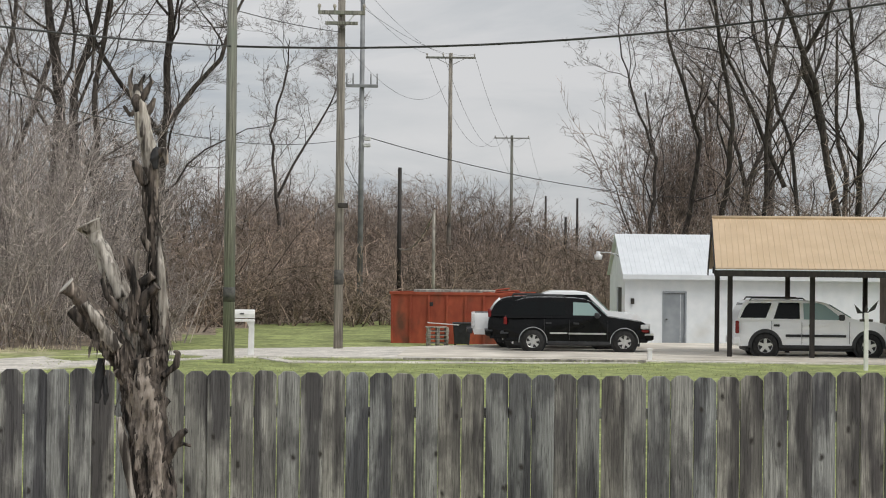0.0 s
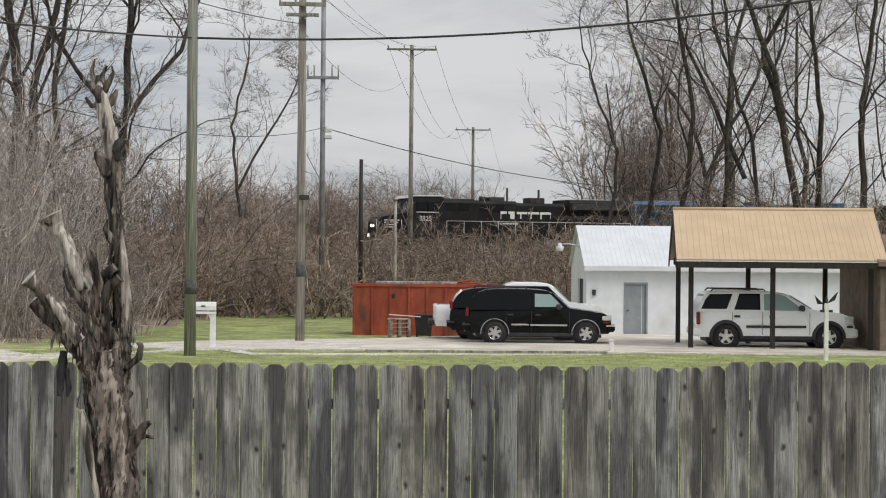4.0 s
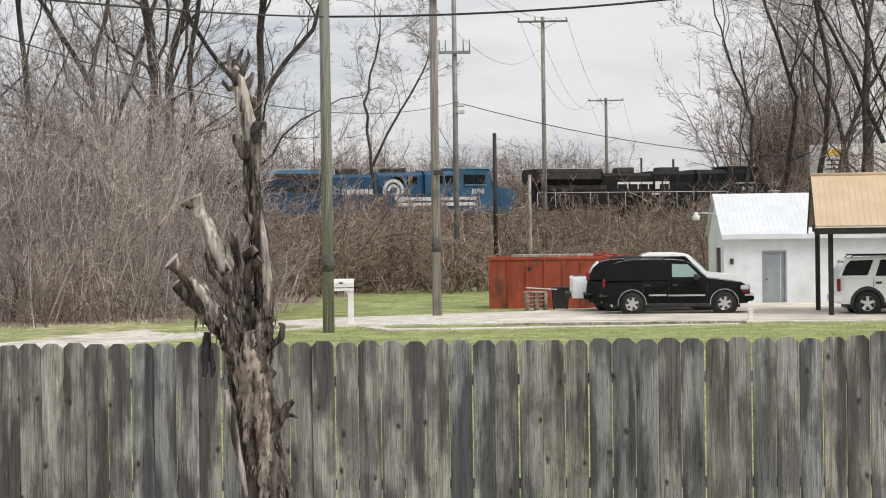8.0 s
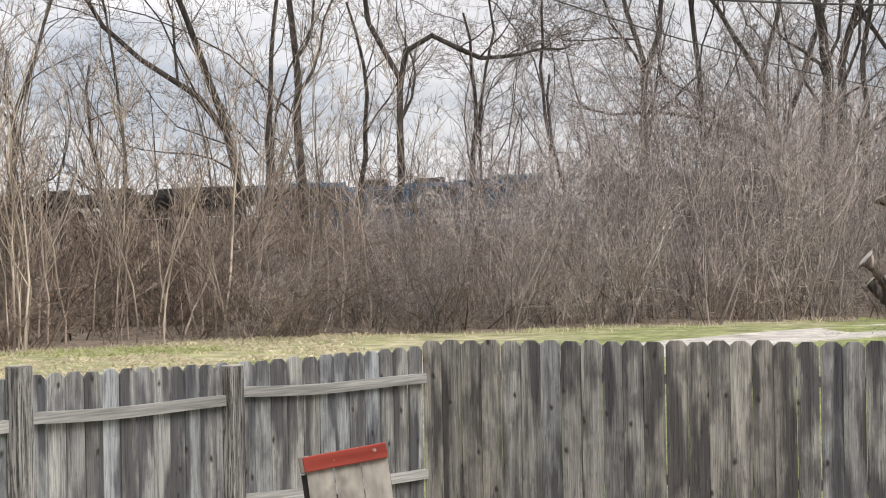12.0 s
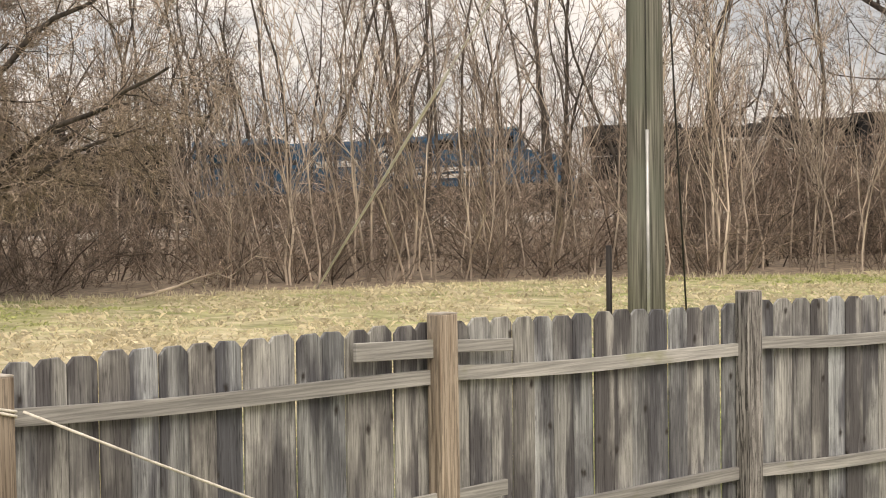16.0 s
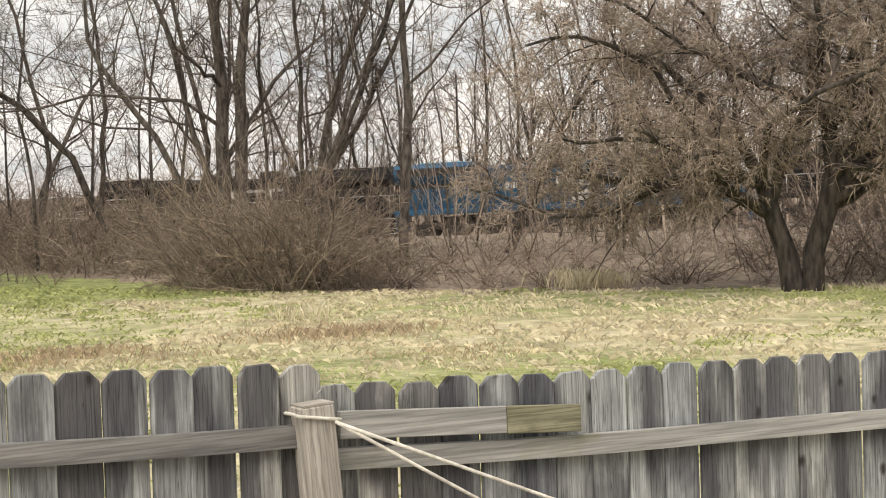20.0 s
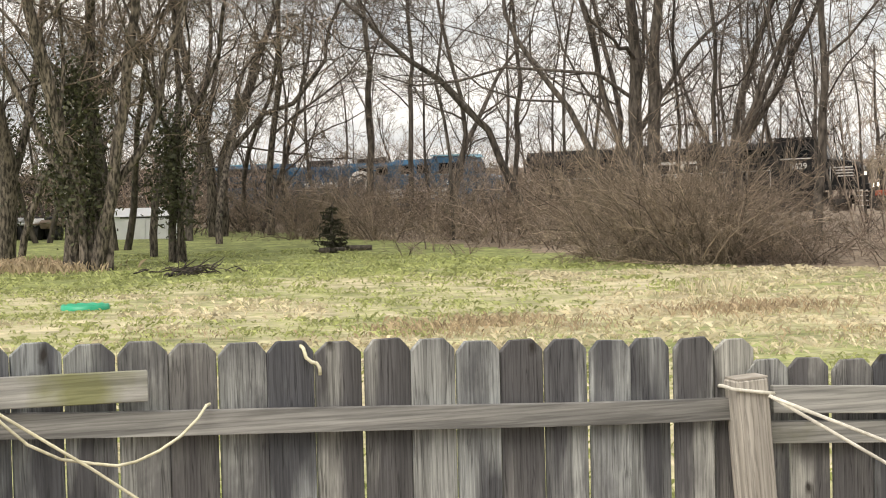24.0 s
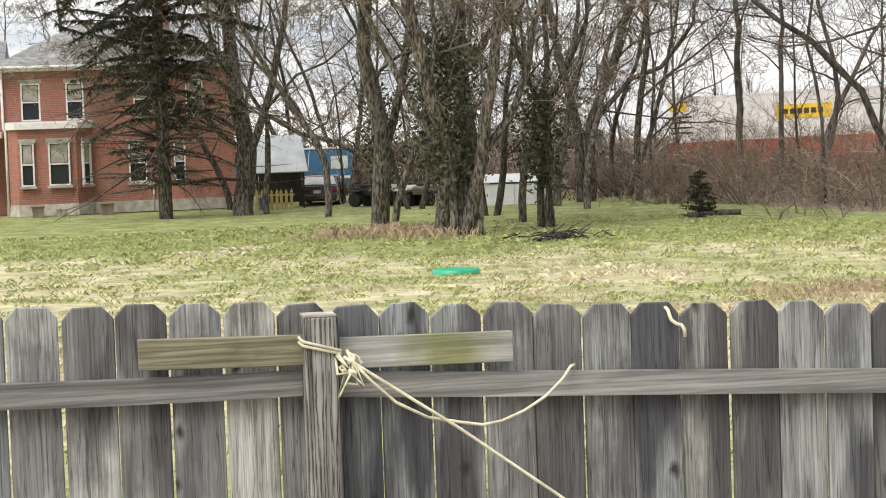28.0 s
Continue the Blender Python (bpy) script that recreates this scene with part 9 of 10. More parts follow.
big_pole()
stake = Vector((-14.18, 16.90, 0))
tagged(part("stake", tube([(stake.x, stake.y, -0.2), (stake.x, stake.y, 1.7)], 0.035, 8), DARK_TIMBER), "thin dark wooden stake beside the pole", "stake")
anchor = Vector((-32.7, 29.2, 0))
guy = thing("guy_wire", Matrix(), "long pale guy wire running up to the pole", "cable")
strand("wire", anchor, (BIG.x, BIG.y, 6.9), 0.0, 0.013, BOX_WHITE, parent=guy)
strand("guard", anchor, anchor.lerp(Vector((BIG.x, BIG.y, 6.9)), 0.60), 0.0, 0.028, BOX_WHITE, parent=guy)


def wires():
    w = lambda a, b, sag, r, lab: strand("overhead_wire", a, b, sag, r, WIRE, lab, n=18)
    p1 = polar(6.67, 47, 7.85)
    w(p1, (13.5, 45.0, 9.45), 0.55, 0.028, "black overhead cable across the yard")
    w(p1, (BIG.x, BIG.y, 5.75), 0.28, 0.022, "black overhead cable to the thick pole")
    m = polar(2.62, 84.8, 8.25)
    w((BIG.x, BIG.y, 7.4), m, 1.75, 0.013, "thin overhead wire to the steel mast")
    w(m, polar(-12, 125, 7.6), 1.5, 0.02, "thin overhead wire behind the garages")

    def arm_end(az, d, half, z, k):
        return polar(az, d, z) + Vector((math.cos(radians(az)), math.sin(radians(az)), 0)) * half * k

    for k in (-0.95, -0.3, 0.95):
        w(arm_end(-0.05, 115, 1.52, 15.35, k), arm_end(-1.96, 205, 1.9, 16.55, k), 3.0, 0.011, "thin power line between the poles")
        w(arm_end(-0.05, 115, 1.52, 15.35, k), arm_end(3.34, 58, 0.72, 10.45, k) + Vector((0, 0, 1.6 if k < 0.9 else -0.1)), 0.55, 0.007, "thin power line between the poles")
        w(arm_end(-1.96, 205, 1.9, 16.55, k), arm_end(-2.9, 330, 1.9, 17.0, k), 3.0, 0.012, "thin power line between the poles")
    w(polar(3.34, 58, 9.4), polar(0.1, 115, 13.4), 1.3, 0.007, "thin power line between the poles")
    w(polar(3.34, 58, 9.6), (-9.5, 30, 9.0), 0.5, 0.013, "thin service wire from the pole")
    strand("overhead_wire", polar(0.44, 78, 4.65), polar(1.48, 85, 3.2), 0.55, 0.03, GREY_BOARD, "pale drooping cable between two short poles", n=18)


wires()

# ---- things by the drive ----
def mailbox():
    p = polar(6.1, 51.6)
    ob = thing("mailbox", pose(p.x, p.y, ground_z(p.x, p.y), 0, 0, 4), "white plastic mailbox on a white post", "mailbox")
    part("post", prism([(0.02, -0.1), (0.19, -0.1), (0.19, 1.0), (-0.02, 1.0), (-0.02, 0.93), (0.04, 0.8)], -0.07, 0.07, 0.012), WHITE_PAINT, ob)
    out = [(-0.11, 0), (0.11, 0), (0.11, 0.12), (0.07, 0.2), (0, 0.235), (-0.07, 0.2), (-0.11, 0.12)]
    bm = prism(out, -0.27, 0.27, 0.008)
    box_ob = part("box", bm, WHITE_PAINT, ob, "", pose(-0.07, 0, 1.03, 0, 0, 90))
    part("door", prism([(x * 0.92, z * 0.95 + 0.004) for x, z in out], 0.272, 0.285), WHITE_PAINT, box_ob)
    part("tray", box(-0.34, 0.2, -0.12, 0.12, 0.93, 1.0, 0.01), WHITE_PAINT, ob)
    part("flag", box(-0.20, -0.09, -0.125, -0.115, 1.13, 1.17), MARK, ob, "small dark flag")


mailbox()


def skip_container():
    p = polar(-0.25, 64.6)
    ob = thing("waste_container", pose(p.x, p.y, ground_z(p.x, p.y), 0, 0, -4), "rusty red steel waste container on the drive", "container")
    W, D, H = 4.5, 2.2, 1.68
    part("wall", box(-W / 2, W / 2, 0, 0.06, 0.02, H), RED_STEEL, ob)
    part("wall", box(-W / 2, W / 2, D - 0.06, D, 0.02, H), RED_STEEL, ob)
    part("wall", box(-W / 2, -W / 2 + 0.06, 0.06, D - 0.06, 0.02, H), RED_STEEL, ob)
    part("wall", box(W / 2 - 0.06, W / 2, 0.06, D - 0.06, 0.02, H), RED_STEEL, ob)
    part("floor_plate", box(-W / 2, W / 2, 0, D, 0.0, 0.02), RED_STEEL, ob)
    rim = bmesh.new()
    for x0, x1, y0, y1 in ((-W / 2 - 0.05, W / 2 + 0.05, -0.05, 0.1), (-W / 2 - 0.05, W / 2 + 0.05, D - 0.1, D + 0.05), (-W / 2 - 0.05, -W / 2 + 0.1, 0.1, D - 0.1), (W / 2 - 0.1, W / 2 + 0.05, 0.1, D - 0.1)):
        add_box(rim, x0, x1, y0, y1, H, H + 0.09)
    part("rim", rim, RED_STEEL, ob)
    for i in range(8):
        x = -W / 2 + 0.04 + i * 0.63
        part("rib", box(x - 0.03, x + 0.03, -0.05, 0.0, 0.03, H - 0.01), RED_STEEL, ob)
    # the wall is whole here; a dark plate gives the hole's shade
    part("patch", box(-0.95, -0.80, -0.012, -0.002, 1.28, 1.42), MARK, ob, "dark square plate coloured like a shaded hole")
    part("load", box(-1.5, 1.3, 0.3, 1.0, H + 0.05, H + 0.17, 0.02), GREY_BOARD, ob, "pale boards lying on top")
    rnd = random.Random(4)
    bm = bmesh.new()
    for i in range(9):
        a = Vector((rnd.uniform(0.5, 1.9), rnd.uniform(0.2, 1.6), H + 0.1))
        add_tube(bm, [a, a + Vector((rnd.uniform(0.4, 1.0), rnd.uniform(-0.3, 0.3), rnd.uniform(-0.05, 0.15)))], 0.025, 5)
    part("scrap", bm, RED_STEEL, ob)


skip_container()


def bin_and_pallets():
    p = polar(-0.42, 62.8)
    ob = thing("wheelie_bin", pose(p.x, p.y, ground_z(p.x, p.y), 0, 0, 0), "black plastic rubbish bin beside the container", "bin")
    bm = bmesh.new()
    a = [bm.verts.new((x * 0.25, y * 0.25, 0.08)) for x, y in ((-1, -1), (1, -1), (1, 1), (-1, 1))]
    b = [bm.verts.new((x * 0.30, y * 0.32, 0.72)) for x, y in ((-1, -1), (1, -1), (1, 1), (-1, 1))]
    bm.faces.new(a[::-1])
    bm.faces.new(b)
    for i in range(4):
        bm.faces.new((a[i], a[(i + 1) % 4], b[(i + 1) % 4], b[i]))
    bmesh.ops.bevel(bm, geom=bm.edges[:], offset=0.02, segments=2, profile=0.5, affect="EDGES")
    part("body", bm, BLACK_PLASTIC, ob)
    part("lid", box(-0.32, 0.32, -0.35, 0.34, 0.72, 0.79, 0.02), BLACK_PLASTIC, ob)
    for x in (-0.22, 0.22):
        part("wheel", tube([(x - 0.03, 0.24, 0.1), (x + 0.03, 0.24, 0.1)], 0.1, 12), RUBBER, ob)
    p = polar(0.32, 62.6)
    st = thing("pallet_stack", pose(p.x, p.y, ground_z(p.x, p.y), 0, 0, 5), "stack of pale weathered boards and pallets", "pallet")
    rnd = random.Random(9)
    for k in range(5):
        for x in (-0.3, 0.0, 0.3):
            part("block", box(x - 0.05, x + 0.05, -0.3, 0.3, k * 0.13, k * 0.13 + 0.09), GREY_BOARD, st)
        part("board", box(-0.36, 0.34, -0.33, 0.33, k * 0.13 + 0.09, k * 0.13 + 0.12), GREY_BOARD, st, "", pose(rnd.uniform(-0.03, 0.03), 0, 0))
    part("plank", box(-0.42, 0.62, -0.36, -0.3, 0.74, 0.77), WHITE_PAINT, st, "white plank lying across", pose(0, 0, 0, 0, 4, 0))


bin_and_pallets()


def lawn_posts():
    p = polar(-12.45, 47.6)
    ob = thing("garden_post", pose(p.x, p.y, 0), "white post with small figures on the lawn", "post")
    part("post", box(-0.05, 0.05, -0.05, 0.05, -0.1, 1.42, 0.01), WHITE_PAINT, ob)
    part("finial", tube([(0, 0, 1.42), (0, 0, 1.5), (0, 0, 1.6)], (0.02, 0.05, 0.01), 8), DARK_STEEL, ob)
    for s, z in ((1, 1.55), (-1, 1.45)):
        part("wing", shape([(0, 0, 1.4), (s * 0.12, 0, z), (s * 0.3, 0, z + 0.18), (s * 0.22, 0.02, z - 0.05)], [(0, 1, 2, 3)]), BLACK_PLASTIC, ob)
    part("planter", box(-0.16, 0.16, -0.02, 0.02, 1.2, 1.26), DARK_STEEL, ob)
    p = polar(-6.08, 51.5)
    ob = thing("marker_post", pose(p.x, p.y, ground_z(p.x, p.y)), "short white marker post at the drive's edge", "post")
    part("post", box(-0.06, 0.06, -0.06, 0.06, -0.1, 0.32, 0.01), WHITE_PAINT, ob)
    part("cap", box(-0.075, 0.075, -0.075, 0.075, 0.32, 0.36, 0.01), WHITE_PAINT, ob)
    tim = [(-1.2, 49.9), (5.2, 49.6)]
    tagged(part("drive_edging", box(tim[0][0], tim[1][0], 49.72, 49.80, -0.05, 0.035, 0.01), GREY_BOARD), "low pale timber edging along the drive", "edging")


lawn_posts()


# ---- the dead tree inside the fence ----
def dead_tree():
    k = 0.002655
    o = Vector((-1.53, 8.75, 0))
    ob = thing("dead_tree", pose(o.x, o.y, 0, 0, 0, 9.0), "sawn-off dead tree with peeling bark before the fence", "tree")
    at = lambda px, py, dy=0.0: Vector(((px - 193) * k, dy, 1.96 + (640 - py) * k))

    def limb(nm, rows, mat, lab="", rough=0.22, sides=14, steps=5, cut=False):
        pts, rad, steps = [], [], steps * 2
        for (x0, y0, r0, d0), (x1, y1, r1, d1) in zip(rows, rows[1:]):
            for i in range(steps):
                f = i / steps
                pts.append(at(x0 + (x1 - x0) * f, y0 + (y1 - y0) * f, d0 + (d1 - d0) * f))
                rad.append((r0 + (r1 - r0) * f) * k * 0.92)
        pts.append(at(*rows[-1][:2], rows[-1][3]))
        rad.append(rows[-1][2] * k)
        bm = bmesh.new()
        rings = add_tube(bm, pts, rad, sides * 2)
        for i, ring in enumerate(rings):
            c = pts[i]
            for v in ring:
                d = v.co - c
                n = noise.noise((v.co.x * 22, v.co.y * 22, v.co.z * 7)) + 0.8 * noise.noise((v.co.x * 60, v.co.y * 60, v.co.z * 14)) + 0.5 * noise.noise((v.co.x * 140, v.co.y * 140, v.co.z * 40))
                v.co = c + d * (1 + rough * n)
        p = part(nm, bm, mat, ob, lab)
        if cut:
            d = (pts[-1] - pts[-2]).normalized()
            part("cut_end", tube([pts[-1] - d * 0.002, pts[-1] + d * 0.006], rad[-1] * 0.97, 14), CUT_WOOD, p, "pale sawn end")
        return p

    bare = material("bleached_bare_wood", (0.20, 0.175, 0.15), (0.62, 0.58, 0.52), rough=0.8, scale=26, low=0.36, high=0.62, stretch=(2.6, 2.6, 0.16), bump=0.6, bump_dist=0.008, stain=(0.04, 0.033, 0.028), stain_at=(0.52, 0.62), stain_scale=9, stain_stretch=(2.4, 2.4, 0.25))
    limb("trunk", [(246, 1380, 52, 0), (240, 1100, 44, 0), (232, 950, 40, 0), (222, 870, 37, 0), (207, 800, 36, 0), (200, 720, 38, 0), (190, 655, 42, 0), (182, 610, 34, 0)], DEAD_BARK, "trunk with dark peeling bark", 0.25, 20, 6)
    limb("stem", [(202, 680, 30, 0), (214, 610, 24, 0), (220, 560, 19, 0), (216, 480, 17, 0), (211, 420, 15, 0), (201, 345, 14, 0), (203, 290, 16, 0), (205, 255, 15, 0)], DEAD_BARK, "upright stem with strips of bark", 0.32, 14, 8)
    limb("stem_top", [(203, 285, 13, 0), (197, 245, 15, 0), (187, 205, 15, 0), (179, 165, 13, 0), (174, 142, 9, 0), (172, 128, 4, 0)], bare, "bleached bare upper stem", 0.2, 14, 6)
    for rows in ([(178, 165, 7, 0), (166, 140, 6, 0.03), (163, 118, 4, 0.03), (168, 98, 1.5, 0.03)], [(180, 165, 7, 0), (192, 140, 7, -0.02), (200, 124, 4, -0.03), (197, 112, 1.5, -0.03)], [(182, 185, 6, 0), (198, 172, 7, 0), (206, 152, 3, 0)], [(178, 176, 6, 0), (163, 182, 5, 0.02), (152, 166, 2, 0.02)], [(184, 150, 5, 0.02), (181, 128, 5, 0.02), (188, 110, 2, 0.02)], [(176, 150, 6, -0.03), (172, 160, 8, -0.05), (176, 178, 4, -0.05)]):
        limb("snag", rows, DEAD_BARK, "", 0.4, 8)
    limb("limb", [(188, 665, 32, 0), (158, 612, 26, -0.03), (120, 556, 21, -0.06), (88, 512, 16, -0.09), (70, 492, 14, -0.105), (60, 483, 17, -0.11)], DEAD_BARK, "thick sawn limb", 0.26, 14, 7, True)
    # pale strips: bare wood, with highlights on the wood put into their colour
    limb("bare_strip", [(146, 592, 13, -0.085), (116, 548, 13, -0.105), (90, 512, 9, -0.115)], bare, "strip of bare pale wood, partly a painted highlight", 0.3, 10)
    limb("limb", [(150, 612, 21, 0.02), (112, 570, 16, 0.04), (66, 526, 12, 0.07)], DEAD_BARK, "sawn limb", 0.26, 12, 6, True)
    limb("limb", [(192, 625, 26, 0.03), (166, 535, 21, 0.05), (136, 462, 18, 0.07), (114, 416, 15, 0.09), (102, 390, 15, 0.1), (94, 374, 22, 0.1)], bare, "thick bleached limb with a flared sawn end", 0.26, 14, 7, True)
    limb("bare_strip", [(150, 505, 11, 0.0), (132, 452, 12, 0.015), (110, 405, 10, 0.03)], bare, "strip of bare pale wood, partly a painted highlight", 0.3, 10)
    for rows in ([(170, 560, 13, -0.04), (176, 490, 10, -0.07), (166, 450, 8, -0.09), (158, 430, 4, -0.09)], [(178, 560, 12, 0), (188, 480, 11, -0.03), (206, 462, 9, -0.05)], [(180, 540, 10, -0.05), (196, 500, 9, -0.08), (214, 482, 8, -0.1)], [(195, 560, 10, 0.03), (182, 510, 7, 0.05), (174, 455, 6, 0.06), (180, 420, 3, 0.06)], [(160, 540, 8, -0.06), (128, 500, 6, -0.08), (118, 470, 3, -0.08)], [(205, 590, 9, -0.06), (190, 560, 8, -0.09), (196, 535, 6, -0.1)], [(226, 640, 7, -0.05), (248, 622, 6, -0.06), (252, 600, 4, -0.06), (244, 596, 2, -0.06)], [(200, 420, 7, -0.02), (190, 398, 6, -0.03), (193, 380, 2, -0.03)]):
        limb("stub", rows, DEAD_BARK, "broken stub", 0.4, 10)
    limb("twig", [(222, 800, 15, -0.03), (240, 768, 11, -0.06), (258, 742, 8, -0.08), (268, 734, 6, -0.09)], DEAD_BARK, "", 0.3, 9)
    limb("twig", [(240, 766, 5, -0.06), (262, 758, 3.5, -0.07), (276, 762, 2.5, -0.07)], DEAD_BARK, "", 0.2, 7)
    limb("bare_strip", [(150, 712, 6, -0.05), (157, 745, 10, -0.06), (166, 800, 7, -0.07), (178, 860, 5, -0.07), (184, 900, 3, -0.07)], bare, "strip of bare pale wood, partly a painted highlight", 0.2, 8)
    # this pale strip draws the lit right edge of the stem
    limb("bare_strip", [(213, 395, 5, -0.028), (219, 450, 9, -0.034), (224, 520, 10, -0.038), (226, 585, 5, -0.045)], bare, "strip of bare pale wood, partly a painted highlight", 0.3, 10)
    limb("hanging_bark", [(120, 610, 7, -0.03), (116, 650, 9, -0.04), (112, 688, 4, -0.05)], MARK, "dark strip of hanging bark", 0.5, 7)
    limb("hanging_bark", [(124, 640, 5, -0.04), (128, 672, 6, -0.05), (126, 690, 2, -0.05)], MARK, "", 0.5, 7)
    # solid dark lump; the shade of a hollow is put into its colour
    limb("knot_hole", [(209, 278, 6, -0.032), (207, 260, 9, -0.036), (209, 246, 8, -0.034), (213, 240, 4, -0.03)], MARK, "dark lump coloured like the shade in a hollow knot", 0.6, 10)
    limb("snag", [(212, 250, 8, -0.03), (224, 245, 6, -0.05), (229, 268, 3, -0.05)], DEAD_BARK, "", 0.3, 8)
    limb("snag", [(190, 305, 9, -0.03), (176, 272, 9, -0.05), (172, 262, 4, -0.05)], DEAD_BARK, "", 0.3, 8)
    # slivers of bark that lift off the wood
    rnd = random.Random(21)
    v, f = [], []
    path = [(238, 1060, 44), (226, 900, 38), (210, 810, 37), (202, 740, 38), (192, 670, 41), (186, 620, 34), (150, 600, 25), (115, 550, 21), (214, 600, 24), (220, 550, 20), (215, 470, 18), (207, 400, 16), (202, 330, 15), (164, 530, 21), (135, 462, 18)]
    for px, py, r in path:
        for _ in range(40):
            a = rnd.uniform(math.pi * 0.95, math.pi * 2.05)
            c = at(px + rnd.uniform(-4, 4), py + rnd.uniform(-38, 38)) + Vector((math.cos(a), math.sin(a), 0)) * r * k * rnd.uniform(0.9, 1.0)
            if px < 170 and py < 610:
                c.y += 0.05 if py > 540 and px > 160 or px == 135 else -0.05
            out, side = Vector((math.cos(a), math.sin(a), 0)), Vector((-math.sin(a), math.cos(a), rnd.uniform(-0.4, 0.4)))
            w, h, tip = rnd.uniform(0.002, 0.008), rnd.uniform(0.02, 0.10), rnd.uniform(0.002, 0.02)
            skew = side * rnd.uniform(-0.012, 0.012)
            n = len(v)
            v += [tuple(c - side * w * 0.4), tuple(c + side * w * 0.5), tuple(c + side * w + out * tip * 0.5 + skew * 0.5 - Vector((0, 0, h * 0.55))), tuple(c - side * w + out * tip * 0.4 + skew * 0.5 - Vector((0, 0, h * 0.5))), tuple(c + skew + out * tip - Vector((0, 0, h)))]
            f += [(n, n + 1, n + 2, n + 3), (n + 3, n + 2, n + 4)]
    tagged(raw("bark_plate", v, f, BARK_PLATES, ob, "curling plates of loose bark", False), kind="stuff")


dead_tree()


def garden_seat():
    ob = thing("garden_chair", pose(-4.41, 8.835, -0.03, 0, -8, 22), "weathered wooden garden chair leaning with red boards by the fence", "chair")
    # backrest of grey boards leaning back, red rail on top
    for i in range(3):
        x = -0.225 + i * 0.145
        part("back_board", shape([(x, -0.10, 1.02), (x + 0.138, -0.10, 1.02), (x + 0.138, 0.0, 1.40), (x, 0.0, 1.40), (x, -0.08, 1.02), (x + 0.138, -0.08, 1.02), (x + 0.138, 0.02, 1.40), (x, 0.02, 1.40)],
                                 [(0, 1, 2, 3), (7, 6, 5, 4), (0, 4, 5, 1), (1, 5, 6, 2), (2, 6, 7, 3), (3, 7, 4, 0)]), GREY_BOARD, ob, "grey back board")
    part("top_board", box(-0.195, 0.245, -0.035, -0.01, 1.385, 1.465, 0.004), RED_BOARD, ob, "red painted top board", pose(0, 0, 0, 0, -1.5, 0))
    part("top_end", box(-0.255, -0.198, -0.03, 0.0, 1.375, 1.462, 0.004), GREY_BOARD, ob)
    part("seat_board", box(-0.24, 0.30, -0.16, -0.13, 1.0, 1.07, 0.004), RED_BOARD, ob, "red painted seat board")
    part("seat", box(-0.24, 0.26, -0.55, -0.14, 0.52, 0.56, 0.006), GREY_BOARD, ob)
    for x in (-0.26, 0.16):
        part("back_leg", shape([(x, -0.12, 0), (x + 0.04, -0.12, 0), (x + 0.04, 0.03, 1.36), (x, 0.03, 1.36), (x, -0.04, 0), (x + 0.04, -0.04, 0), (x + 0.04, 0.06, 1.36), (x, 0.06, 1.36)],
                               [(0, 1, 2, 3), (7, 6, 5, 4), (0, 4, 5, 1), (1, 5, 6, 2), (2, 6, 7, 3), (3, 7, 4, 0)]), DARK_TIMBER, ob)
        part("front_leg", box(x, x + 0.04, -0.55, -0.48, 0, 0.6, 0.004), GREY_BOARD, ob)


garden_seat()


